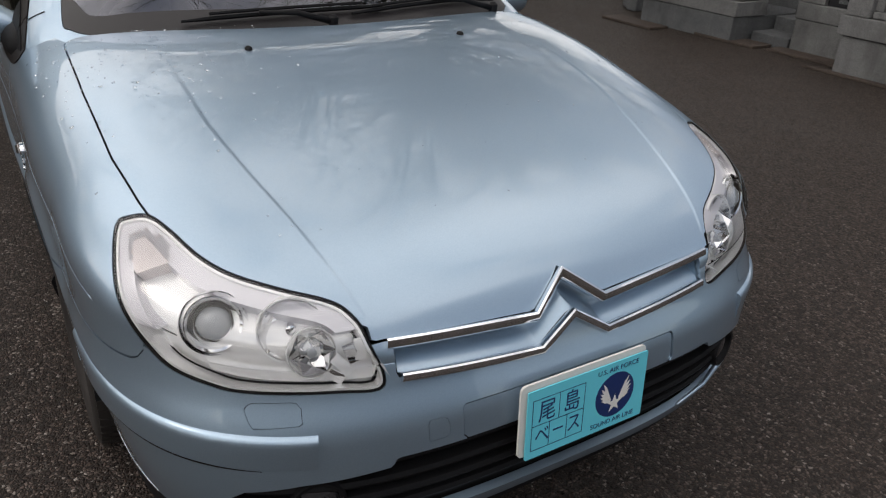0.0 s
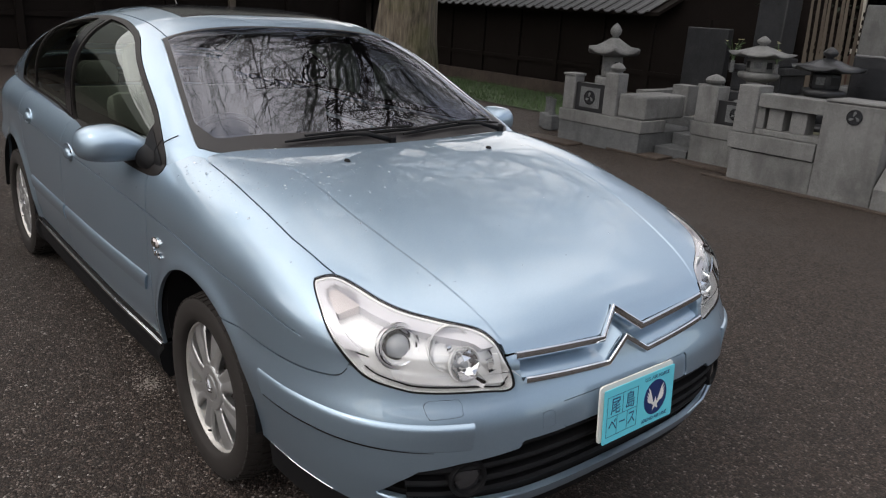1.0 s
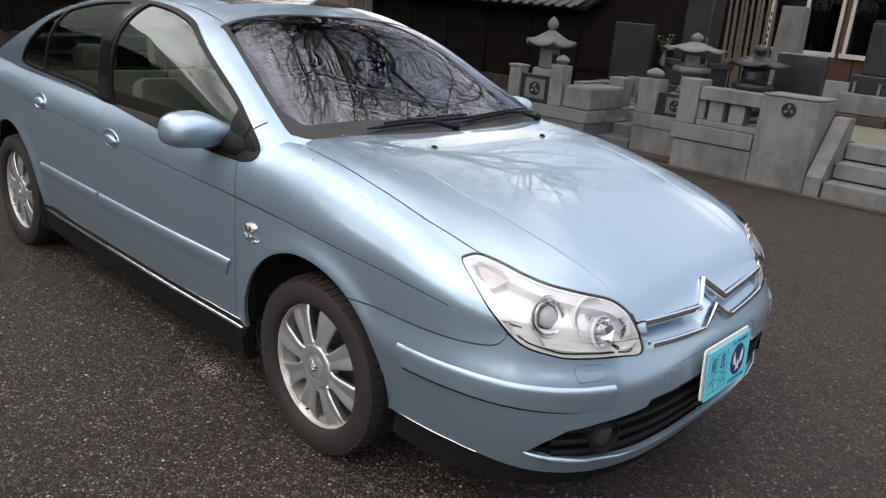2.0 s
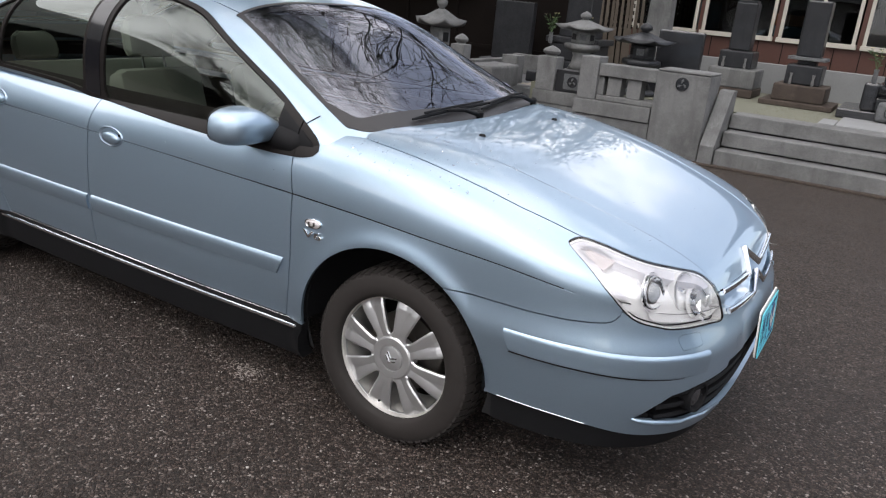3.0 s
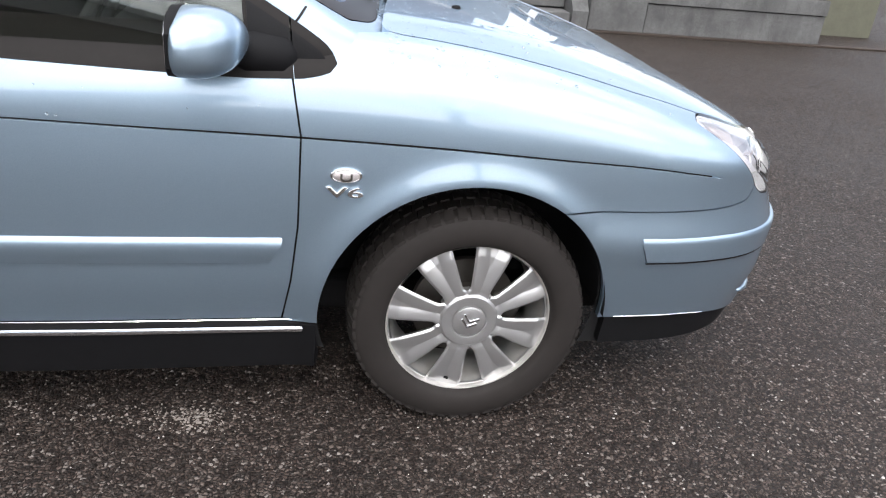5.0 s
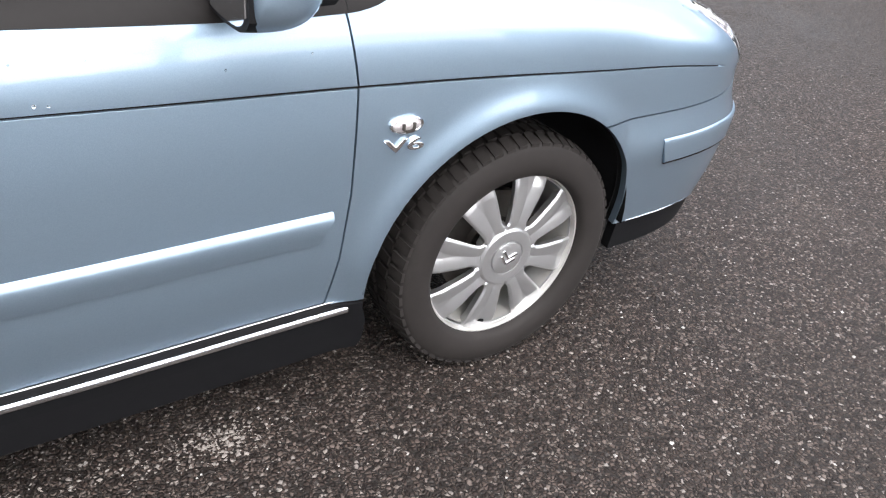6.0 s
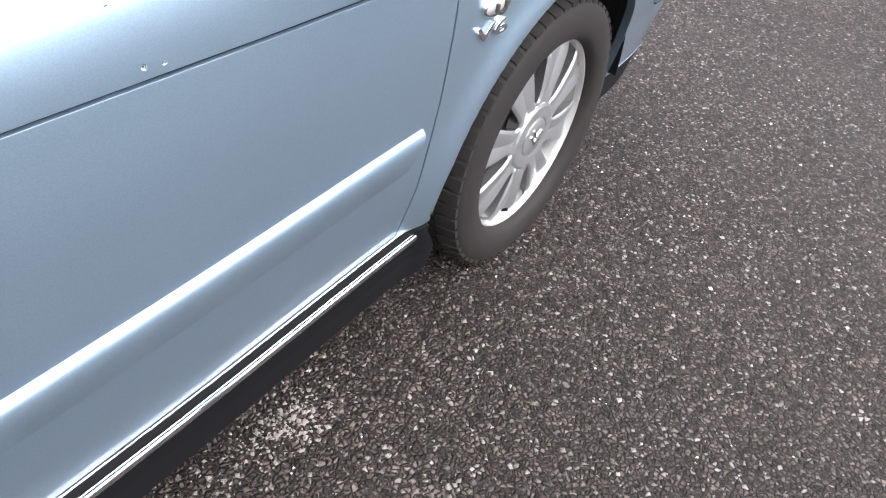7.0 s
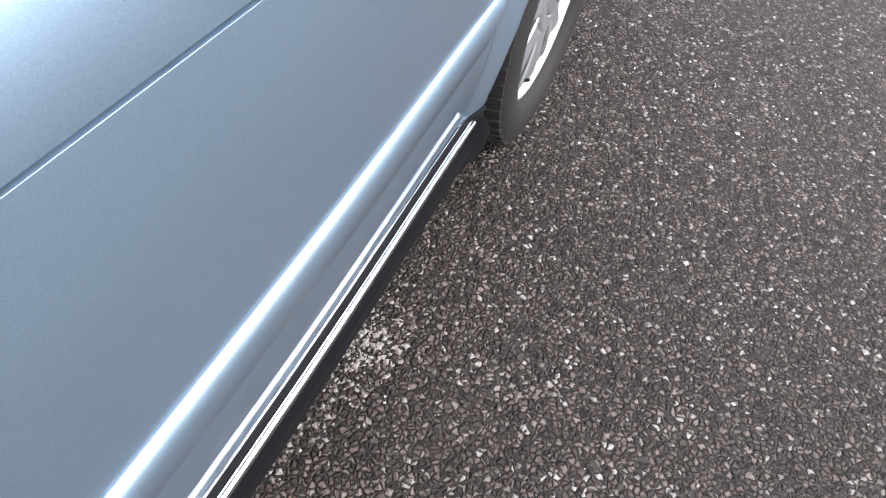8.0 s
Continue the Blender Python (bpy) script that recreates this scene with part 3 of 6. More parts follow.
FOOT = [(-4, 0.319), (0.5, 0.319), (0.62, 0.317), (0.72, 0.307), (0.82, 0.290), (0.95, 0.275), (1.1, 0.268)]
foot = at_line(lx, FOOT)
cabin = curve(lx, CABIN) - 0.07
door_a = lx - at_line(lz, [(0.3, -0.492), (0.45, -0.464), (0.6, -0.448), (0.82, -0.443), (0.94, -0.461), (1.0, -0.475)])
door_b = lx - at_line(lz, [(0.3, -1.612), (0.6, -1.604), (0.86, -1.585), (1.0, -1.565)])
door_c = lx - at_line(lz, [(0.3, -2.30), (0.5, -2.35), (0.65, -2.42), (0.95, -2.56), (1.1, -2.58)])
inset_board = both(np.abs(ly - 0.0) - 0.285, lz - 0.565, 0.4905 - lz, front)
WASHER = [(0.588, 0.585), (0.670, 0.582), (0.675, 0.618), (0.66, 0.626), (0.592, 0.625), (0.584, 0.616)]
in_washer = both(inside_of(np.stack((ls, lz), 1), WASHER), front)
in_tow = both(np.abs(ly + 0.34) - 0.022, np.abs(lz - 0.532) - 0.022, front)

STRIP = [(-0.02, -0.040), (0.004, -0.040), (0.009, -0.037), (0.0135, -0.016), (0.0160, -0.002), (0.0163, 0.008), (0.0158, 0.0150), (0.0146, 0.0195), (0.0128, 0.0235), (0.0103, 0.0270), (0.0070, 0.0300), (0.0033, 0.0322), (-0.0010, 0.0338), (-0.006, 0.0350), (-0.02, 0.036)]

# painted panels, each with its own edge and gap
hood_panel = panel("hood", LOWER, cuts(in_hood, -in_lamp) + GAP, PAINT, car)
bumper = cuts(lz - seam, lz - hood_line, foot - lz, -in_lamp, 0.1 - lx, -in_intake, -in_grille, -inset_board, -in_washer - GAP + 0.0006, -in_tow - GAP + 0.0006, -arch) + GAP
panel("front_bumper", LOWER, bumper, PAINT, car, rim=0.02)
panel("board_recess", LOWER, cuts(inset_board, -in_intake) + 0.0006, PAINT, car, lift=-0.004)
panel("tow_eye_cover", LOWER, in_tow + 0.0003, PAINT, car)
for side in (RIGHT, LEFT):
    panel("washer_cover", LOWER, cuts(in_washer, side) + 0.0004, PAINT, car, lift=0.0005)
    panel("front_fender", LOWER, cuts(side, lx - 0.88, -door_a, np.where(lx < 0.05, -0.1, seam - lz), -in_hood, -in_lamp, -arch, foot - lz, cabin - ls) + GAP, PAINT, car)
    panel("front_door", LOWER, cuts(side, door_a, -door_b, 0.329 - lz, cabin - ls) + GAP, PAINT, car)
    panel("rear_door", LOWER, cuts(side, door_b, -door_c, 0.329 - lz, -arch, cabin - ls) + GAP, PAINT, car)
    panel("rear_quarter", LOWER, cuts(side + 0.0005, door_c, foot - lz, -arch, np.where(lx < -3.3, -1, cabin - ls)) + GAP, PAINT, car)
    # raised strips along doors and bumper
    sg = -1 if side is RIGHT else 1
    for lo, hi in ((-1.59, -0.485), (-2.33, -1.618)):
        run = [Vector((x, sg * (float(curve(x, HALF)) - 0.002), 0.5385)) for x in np.linspace(lo, hi, 16)][::-sg]
        bm = sweep_bm(run, STRIP)
        for v in bm.verts:
            if v.co.x > -0.6:
                v.co.x -= 0.55 * max(0, 0.555 - v.co.z)
        part("door_moulding", bm, PAINT, car, "", True, 25)
    run = []
    for s in np.linspace(0.32, 1.0, 60):
        z = 0.527 + 0.019 * max(0.0, min(1.0, (s - 0.2) / 0.6))
        ox, oy = outline(np.array([s]), np.array([z]))
        if oy[0] > 0.418 and ox[0] > 0.41:
            run.append(Vector((float(ox[0]), sg * (float(oy[0]) - 0.001), z)))
    run = run[::sg]
    bm = sweep_bm(run, [(-0.012, -0.037), (0.001, -0.037), (0.004, -0.034), (0.006, 0.0), (0.0067, 0.019), (0.0058, 0.0255), (0.0035, 0.031), (-0.0005, 0.035), (-0.012, 0.037)])
    for v in bm.verts:
        if v.co.x < 0.425:
            v.co.x += 0.45 * max(0.0, 0.565 - v.co.z)
    part("bumper_strip", bm, PAINT, car, "", True, 40)
    # thin dark bar under the strip, drawn for the shade of a groove
    part("bumper_groove", sweep_bm([p - Vector((0, 0, 0.0395)) for p in run if p.x > 0.432], [(-0.004, -0.0008), (0.0018, -0.0008), (0.0018, 0.0008), (-0.004, 0.0008)]), TRIM, car, "thin dark strip for the shade of a groove")
    run = []
    for s in np.linspace(0.45, 1.0, 60):
        z = 0.325
        for _ in range(3):
            ox, oy = outline(np.array([s]), np.array([z]))
            z = float(at_line(ox[0], FOOT)) + 0.0035
        if 0.405 < ox[0] < 0.70:
            run.append(Vector((float(ox[0]), sg * float(oy[0]), z)))
    part("bumper_foot_strip", sweep_bm(run[::sg], [(-0.012, -0.0016), (0.0010, -0.0016), (0.0018, -0.0008), (0.0018, 0.0005), (0.0010, 0.0016), (-0.012, 0.0016)]), CHROME, car, "bright chrome strip", True, 30)
    # a dark strip along the waist groove, standing for the shade in it
    run = []
    for x in np.linspace(-2.5, 0.585, 60):
        zw = float(curve(x, WAIST)) - 0.0018
        p, n = strike(LOWER, (x, 1.6 * sg, zw), (0, -sg, 0))
        run.append(p + Vector((0, 0.002 * sg, 0)))
    part("waist_line", sweep_bm(run[::-sg], [(-0.006, -0.0028), (0.0035, -0.0028), (0.0035, 0.0028), (-0.006, 0.0028)]), TRIM, car, "thin dark strip for the shade in the waist groove")
    # dark sills with a bright strip
    panel("sill", LOWER, cuts(side, lz - 0.317, lx + 0.40, -2.44 - lx) + 0.001, BLACK, car, "matt black plastic sill", rim=0.05, lift=0.004,
          swell=lambda V: 0.022 * np.clip((0.300 - V[:, 2]) / 0.02, 0, 1) * np.clip((V[:, 2] - 0.16) / 0.06, 0, 1))
    for x0, x1 in ((-1.608, -0.435), (-2.4, -1.614)):
        run = [Vector((x, sg * (float(curve(x, HALF)) - 0.0165), 0.306)) for x in np.linspace(x0, x1, 12)][::-sg]
        part("sill_strip", sweep_bm(run, [(-0.0026, -0.012), (0.003, -0.012), (0.0055, -0.010), (0.0062, -0.003), (0.0050, 0.0), (0.0030, 0.0008), (0.0018, -0.0014), (0.0006, -0.0012), (-0.0006, 0.0010), (-0.0018, 0.0016), (-0.0026, 0.0008)]), CHROME, car, "bright chrome double strip", True, 30)
        bead = [p + Vector((0, -sg * 0.0085, 0.0185)) for p in run]
        part("sill_bead", sweep_bm(bead, [(-0.006, -0.0022), (0.0008, -0.0022), (0.0020, -0.0008), (0.0020, 0.0008), (0.0008, 0.0022), (-0.006, 0.0022)]), CHROME, car, "thin bright bead", True, 30)
        part("sill_ledge", sweep_bm(run, [(-0.045, -0.010), (-0.0028, -0.010), (-0.0028, 0.0), (-0.005, 0.006), (-0.009, 0.018), (-0.045, 0.022)]), BLACK, car, "", True, 30)
panel("front_spoiler", LOWER, cuts(lz - foot, 0.385 - lx, 0.225 - lz) + 0.0015, BLACK, car, "black plastic lower lip", rim=0.05, lift=-0.006)
panel("rear_valance", LOWER, cuts(lz - foot, lx + 3.12) + 0.001, BLACK, car, rim=0.05)
keep_out = both(lx + 0.33, -3.2 - lx, ls - cabin, 0.9 - lz)
panel("inner_shell", LOWER, cuts(-arch, -keep_out, 0.21 - lz, -in_lamp - 0.01, 0.03 - in_grille, -in_intake, 0.02 - np.abs(lz - curve(lx, WAIST))), INNER, car, rim=0, lift=-0.035)
part("underbody", box_bm((-3.35, -0.60, 0.20), (0.82, 0.60, 0.30), 0.02), INNER, car)

# ---- glasshouse ----
SCREEN = [(-0.215, 0.0), (-0.235, 0.35), (-0.258, 0.56), (-0.268, 0.635), (-0.288, 0.685), (-0.322, 0.718), (-0.37, 0.730), (-0.674, 0.668), (-0.985, 0.600), (-1.03, 0.570), (-1.05, 0.3), (-1.055, 0.0)]
SCREEN = SCREEN + [(x, -y) for x, y in SCREEN[-2:0:-1]]
in_screen = inside_of(np.stack((ux, uy), 1), rounded(SCREEN, 4))
beside = at_line(ux, [(-4, 0.60), (-2.5, 0.60), (-2.2, 0.5), (-1.3, 0.5), (-1.0, 0.63), (-0.674, 0.70), (-0.345, 0.76), (0, 0.78)])
DLO = [(-0.360, 0.964), (-0.374, 0.992), (-0.405, 1.023), (-0.52, 1.090), (-0.66, 1.163), (-1.0, 1.322), (-1.2, 1.394), (-1.46, 1.429), (-1.75, 1.432), (-2.1, 1.398), (-2.38, 1.320), (-2.60, 1.185),
       (-2.73, 1.062), (-2.70, 1.034), (-2.4, 1.020), (-1.87, 1.006), (-1.57, 0.970), (-1.1, 0.943), (-0.75, 0.927), (-0.52, 0.923), (-0.43, 0.922), (-0.387, 0.928), (-0.366, 0.943)]
uxz = np.stack((ux, uz), 1)
in_dlo = both(inside_of(uxz, rounded(DLO, 4)), beside - us)
pillar = lambda base, lean: ux - (base - lean * (uz - 0.95))
front_pane = both(in_dlo + 0.012, ux + 0.555 + 0.1 * (uz - 0.95), -pillar(-1.548, 0.02))
rear_pane = both(in_dlo + 0.015, pillar(-1.69, 0.02), -(ux + 2.36 - 0.25 * (uz - 1.0)))
quarter_pane = both(in_dlo + 0.015, ux + 2.385 - 0.25 * (uz - 1.0))
in_roof_glass = both(ux + 1.22, -1.93 - ux, us - 0.43)
in_rear_screen = both(ux + 2.52, -3.22 - ux, us - at_line(ux, [(-3.3, 0.60), (-2.5, 0.52)]))
side_cut = at_line(ux, [(-4, 0.9), (-0.2, 0.88)]) - uz
shell = cuts(-in_screen, -in_dlo, -in_roof_glass, -in_rear_screen, side_cut) + 0.0012
panel("roof_panel", UPPER, np.concatenate((shell, [us - 0.568])), PAINT, car, rim=0.016)
for sgn in (1, -1):
    panel("side_frame", UPPER, np.concatenate((shell, [0.573 - us, uy * sgn])), PAINT, car, rim=0.016)
panel("headlining", UPPER, cuts(-in_screen - 0.03, -in_dlo - 0.012, -in_rear_screen, side_cut), FABRIC, car, "pale grey headlining", rim=0, lift=-0.022)
screen = panel("windscreen", UPPER, in_screen + 0.0015, SCREEN_GLASS, car, "tinted windscreen mirroring bare branches", rim=0.004)
frit = cuts(in_screen + 0.001, -(in_screen + 0.020 + 0.062 * np.clip((ux + 0.46) / 0.14, 0, 1)))
panel("screen_border", UPPER, frit, FRIT, screen, "dark grey printed border", rim=0, lift=0.0012)
panel("roof_glass", UPPER, in_roof_glass + 0.002, GLOSS_BLACK, car, "dark glass sunroof", rim=0.01)
panel("rear_screen", UPPER, in_rear_screen + 0.002, SIDE_GLASS, car, "dark tinted glass", rim=0.006)
panes = [screen]
for sgn in (1, -1):
    side = uy * sgn
    trim = cuts(in_dlo, side, -front_pane, -rear_pane, -quarter_pane) + 0.0004
    split = ux + 0.458 + 0.10 * (uz - 0.94)
    panel("window_trim", UPPER, np.concatenate((trim, [split + 0.0022])), TRIM, car, "brown-black rubber and pillar trim", rim=0.012, lift=0.003)
    panel("corner_trim", UPPER, np.concatenate((trim, [0.0022 - split])), TRIM, car, "brown-black rubber corner", rim=0.012, lift=0.003)
    low_edge = at_line(lx, [(-0.36, 0.982), (-0.382, 0.957), (-0.413, 0.949), (-0.445, 0.944), (-0.55, 0.941), (-0.64, 0.942), (-1.1, 0.957), (-1.57, 0.980), (-1.87, 1.0), (-2.4, 1.014), (-2.7, 1.03)])
    belt = cuts(low_edge - lz, ly * sgn, lx + 0.364 + 0.6 * np.clip(0.850 - ls, 0, 1), -2.62 - lx, cabin - ls)
    belt_split = lx + 0.458 + 0.10 * (lz - 0.94)
    panel("belt_rubber", LOWER, np.concatenate((belt, [belt_split + 0.0005])), TRIM, car, "brown-black rubber strip", rim=0.006, lift=0.003)
    panel("belt_corner", LOWER, np.concatenate((belt, [0.0005 - belt_split])), TRIM, car, "brown-black rubber corner", rim=0.006, lift=0.003)
    sail = cuts(in_dlo + 0.020, side, -(ux + 0.548 + 0.1 * (uz - 0.95)))
    panel("mirror_corner", UPPER, np.concatenate((sail, [split + 0.0022])), BLACK, car, "black plastic corner panel", rim=0.004, lift=0.0065)
    panel("corner_inset", UPPER, np.concatenate((sail, [0.0022 - split])), BLACK, car, "black plastic corner panel", rim=0.004, lift=0.0065)
    cover = cuts(in_dlo + 0.022, side, pillar(-1.572, 0.02), -pillar(-1.668, 0.02))
    panel("pillar_cover", UPPER, cover, GLOSS_BLACK, car, "gloss black door pillar", rim=0.004, lift=0.0055)
    run = [strike(UPPER, (-0.436 - 0.033 * k, -1.6 * sgn, 1.080 - 0.040 * k), (0, sgn, 0))[0] for k in (0, 0.25, 0.5, 0.75, 1)]
    part("pillar_joint", sweep_bm(run, [(-0.004, -0.0013), (0.0012, -0.0013), (0.0012, 0.0013), (-0.004, 0.0013)]), TRIM, car, "thin dark joint")
    for d, name in ((front_pane, "front_side_window"), (rear_pane, "rear_side_window"), (quarter_pane, "quarter_window")):
        panes.append(panel(name, UPPER, cuts(d, side) + 0.0004, SIDE_GLASS, car, "green-tinted glass, closed", rim=0, lift=-0.004))
for ob in panes:
    ob.visible_shadow = False

# ---- grille: two bright bars with a double point, and the painted trough between them ----
def nose(y, z):
    p, n = strike(LOWER, (1.6, y, z), (-1, 0, 0))
    return p


def bar_path(pairs, step=0.02):
    pts = []
    for (y0, z0), (y1, z1) in zip(pairs, pairs[1:]):
        n = max(1, int(abs(y1 - y0) / 0.05))
        for k in range(n):
            pts.append((y0 + (y1 - y0) * k / n, z0 + (z1 - z0) * k / n))
    pts.append(pairs[-1])
    return [nose(y, z) for y, z in pts]


GR_TOP = [(-0.42, 0.710), (-0.09, 0.687), (0, 0.746), (0.09, 0.687), (0.42, 0.710)]
GR_LOW = [(-0.40, 0.645), (-0.088, 0.623), (0, 0.677), (0.088, 0.623), (0.40, 0.645)]
SECTION = [(-0.012, -0.002), (0.004, 0.0100), (0.009, 0.0112), (0.0128, 0.0085), (0.0144, 0.002), (0.0144, -0.006), (0.010, -0.0115), (-0.012, -0.012)]
grille = hold(new("grille"), car)
part("upper_bar", sweep_bm(bar_path(GR_TOP), SECTION), CHROME, grille, "polished chrome bar", True)
part("lower_bar", sweep_bm(bar_path(GR_LOW), [(a, b * 0.85) for a, b in SECTION]), CHROME, grille, "polished chrome bar", True)
ys = sorted({*np.round(np.linspace(-0.402, 0.402, 47), 4), -0.089, 0.0, 0.089})
bm = bmesh.new()
rows = []
for y in ys:
    s = abs(y)
    hi, lo = nose(y, float(np.interp(s, (0, 0.09, 0.42), (0.744, 0.685, 0.708)))), nose(y, float(np.interp(s, (0, 0.088, 0.4), (0.678, 0.624, 0.646))))
    rows.append([bm.verts.new(hi.lerp(lo, t) + Vector((-0.008 - 0.040 * math.sin(math.pi * min(1, t * 1.12)) ** 0.8, 0, 0))) for t in np.linspace(0, 1, 9)])
for a, b in zip(rows, rows[1:]):
    for k in range(8):
        bm.faces.new((a[k], a[k + 1], b[k + 1], b[k]))
for end in (rows[0], rows[-1]):
    bm.faces.new(end)
bmesh.ops.recalc_face_normals(bm, faces=bm.faces[:])
part("trough", bm, PAINT, grille, "", True, 50)

# ---- lower intake: black louvres, fog lamps ----
intake = hold(new("lower_intake"), car)
panel("backing", LOWER, in_intake - 0.01, INNER, intake, rim=0, lift=-0.07)
for z0, w in ((0.474, 0.46), (0.43, 0.68), (0.39, 0.70), (0.35, 0.69)):
    pts = [Vector(nose(y, z0)) + Vector((-0.028, 0, 0)) for y in np.linspace(-w, w, 25)]
    part("louvre", sweep_bm(pts, [(-0.03, 0.008), (0.008, 0.009), (0.012, 0.0), (0.008, -0.009), (-0.03, -0.007)]), BLACK, intake, "", True)
for sgn in (-1, 1):
    lip = [strike(LOWER, (1.6, y * sgn, z), (-1, 0, 0))[0] for y, z in ((0.757, 0.355), (0.735, 0.346), (0.705, 0.339), (0.66, 0.331), (0.62, 0.325), (0.5, 0.317), (0.38, 0.311))]
    part("intake_lip", tube_bm(lip, [0.004, 0.008, 0.010, 0.010, 0.009, 0.006, 0.004], 10), PAINT, intake, "", True, 60)
    p = nose(0.565 * sgn, 0.402) + Vector((-0.02, 0, 0))
    fog = part("fog_lamp", lathe_bm([(0.050, -0.05), (0.054, 0.004), (0.050, 0.012), (0.043, 0.010), (0.040, -0.004)], 28), BLACK, intake, "black round fog lamp rim", True)
    fog.matrix_local = Matrix.Translation(p) @ Vector((0.95, 0.30 * sgn, 0.02)).to_track_quat("Z", "Y").to_matrix().to_4x4()
    part("fog_glass", lathe_bm([(0.0405, -0.004), (0.03, 0.004), (0.0, 0.008)], 28), FOG_GLASS, fog, "smoky fog lamp glass", True)

# ---- headlamps ----
def faceted(radius, deep, n_r, n_a, seed):
    """A mirrored bowl of flat facets, open towards +Z."""
    r = random.Random(seed)
    bm = bmesh.new()
    rings = []
    for i in range(n_r + 1):
        q = 0.18 + 0.82 * i / n_r
        rings.append([bm.verts.new((radius * q * math.cos(2 * math.pi * (k + 0.5 * (i % 2)) / n_a), radius * q * math.sin(2 * math.pi * (k + 0.5 * (i % 2)) / n_a),
                                    deep * (q * q - 1) + 0.004 + r.uniform(-0.006, 0.006))) for k in range(n_a)])
    for i, (a, b) in enumerate(zip(rings, rings[1:])):
        for k in range(n_a):
            l = (k + 1) % n_a
            if i % 2 == 0:
                bm.faces.new((a[k], b[k], a[l]))
                bm.faces.new((a[l], b[k], b[l]))
            else:
                bm.faces.new((a[k], b[k], b[l]))
                bm.faces.new((a[k], b[l], a[l]))
    bm.faces.new(rings[0])
    return bm


for sgn, side in ((-1, RIGHT), (1, LEFT)):
    flip = Vector((1, sgn, 1))
    lamp = hold(new("headlight"), car)
    panel("bucket", LOWER, cuts(in_lamp - 0.004, side), SATIN, lamp, "bright silver lamp interior", rim=0, lift=-0.042)
    panel("bucket_wall", LOWER, cuts(in_lamp + 0.0022, -(in_lamp + 0.006), side), SATIN, lamp, "", rim=0.05, lift=-0.006)
    panel("seal", LOWER, cuts(in_lamp - 0.0014, -(in_lamp + 0.0006), side), BLACK, lamp, "thin black rubber seal", rim=0.01, lift=-0.001)
    cover = panel("lens", LOWER, cuts(in_lamp + 0.002, side), CLEAR, lamp, "clear lamp cover", rim=0.0, lift=0.002)
    cover.visible_shadow = False
    q = on_lamp(LV)
    brow = cuts(in_lamp + 0.004, -(in_lamp + 0.034), side, q[:, 1] * 0 + 0.738 - lz, 0.56 - lx)
    panel("brow", LOWER, brow, LAMP_BROW, lamp, "", rim=0.03, lift=-0.012)
    ind = cuts(inside_of(np.stack((lx, ls), 1), [(0.582, 0.782), (0.592, 0.738), (0.635, 0.712), (0.69, 0.730), (0.675, 0.79), (0.63, 0.797)]), in_lamp + 0.01, side, 0.757 - lz)
    panel("indicator", LOWER, ind, LAMP_GREY, lamp, "ribbed pale indicator window", rim=0.03, lift=-0.012)

    def unit(name, place, face, profile, m, label, deep):
        p, n = strike(LOWER, Vector((0.5, 0.5 * sgn, 0.4)) + Vector((place[0], place[1] * sgn, place[2])), Vector((-0.5, -0.5 * sgn, -0.4)))
        ob = part(name, lathe_bm(profile, 36), m, lamp, label, True, 50)
        ob.matrix_local = Matrix.Translation(p - n * deep) @ (Vector(face) * flip).to_track_quat("Z", "Y").to_matrix().to_4x4()
        return ob

    beam = (0.93, 0.24, 0.27)
    low = unit("projector", (0.801, 0.682, 0.750), beam, [(0.035, -0.045), (0.046, -0.02), (0.052, 0.004), (0.050, 0.011), (0.0455, 0.009), (0.043, -0.012)], CHROME, "chrome projector ring", 0.035)
    part("dark_ring", lathe_bm([(0.0435, -0.011), (0.036, -0.016), (0.0345, 0.002), (0.0325, 0.006), (0.031, 0.0)], 36), IRON, low, "dark inner ring", True)
    part("projector_lens", lathe_bm([(0.0315, 0.0), (0.027, 0.010), (0.018, 0.017), (0.008, 0.020), (0.0, 0.0205)], 36), BULB_GLASS, low, "grey glass projector lens", True)
    part("outer_ring", lathe_bm([(0.052, -0.02), (0.058, -0.012), (0.0605, 0.0), (0.059, 0.003), (0.055, -0.004), (0.051, -0.018)], 40), MIRROR_SILVER, low, "", True, 30)
    high = unit("reflector", (0.870, 0.560, 0.742), beam, [(0.056, -0.02), (0.0585, 0.002), (0.0615, 0.003), (0.0605, -0.02)], SATIN, "bright silver main beam bowl", 0.034)
    part("bowl", faceted(0.058, 0.034, 3, 9, 3), MIRROR_SILVER, high, "faceted mirrored bowl")
    part("bulb_cap", lathe_bm([(0.0, 0.004), (0.009, 0.001), (0.011, -0.010), (0.010, -0.03)], 20), CHROME, high, "", True)
    small = unit("side_light", (0.91, 0.536, 0.688), (0.9, 0.1, 0.35), [(0.042, -0.012), (0.045, 0.0), (0.047, 0.0), (0.046, -0.012)], SATIN, "small faceted silver bowl", 0.030)
    part("bowl", faceted(0.044, 0.020, 2, 6, 8), MIRROR_SILVER, small, "faceted mirrored bowl")
    part("bulb", lathe_bm([(0.0, 0.004), (0.009, 0.0), (0.009, -0.02)], 16), BULB_GLASS, small, "", True)
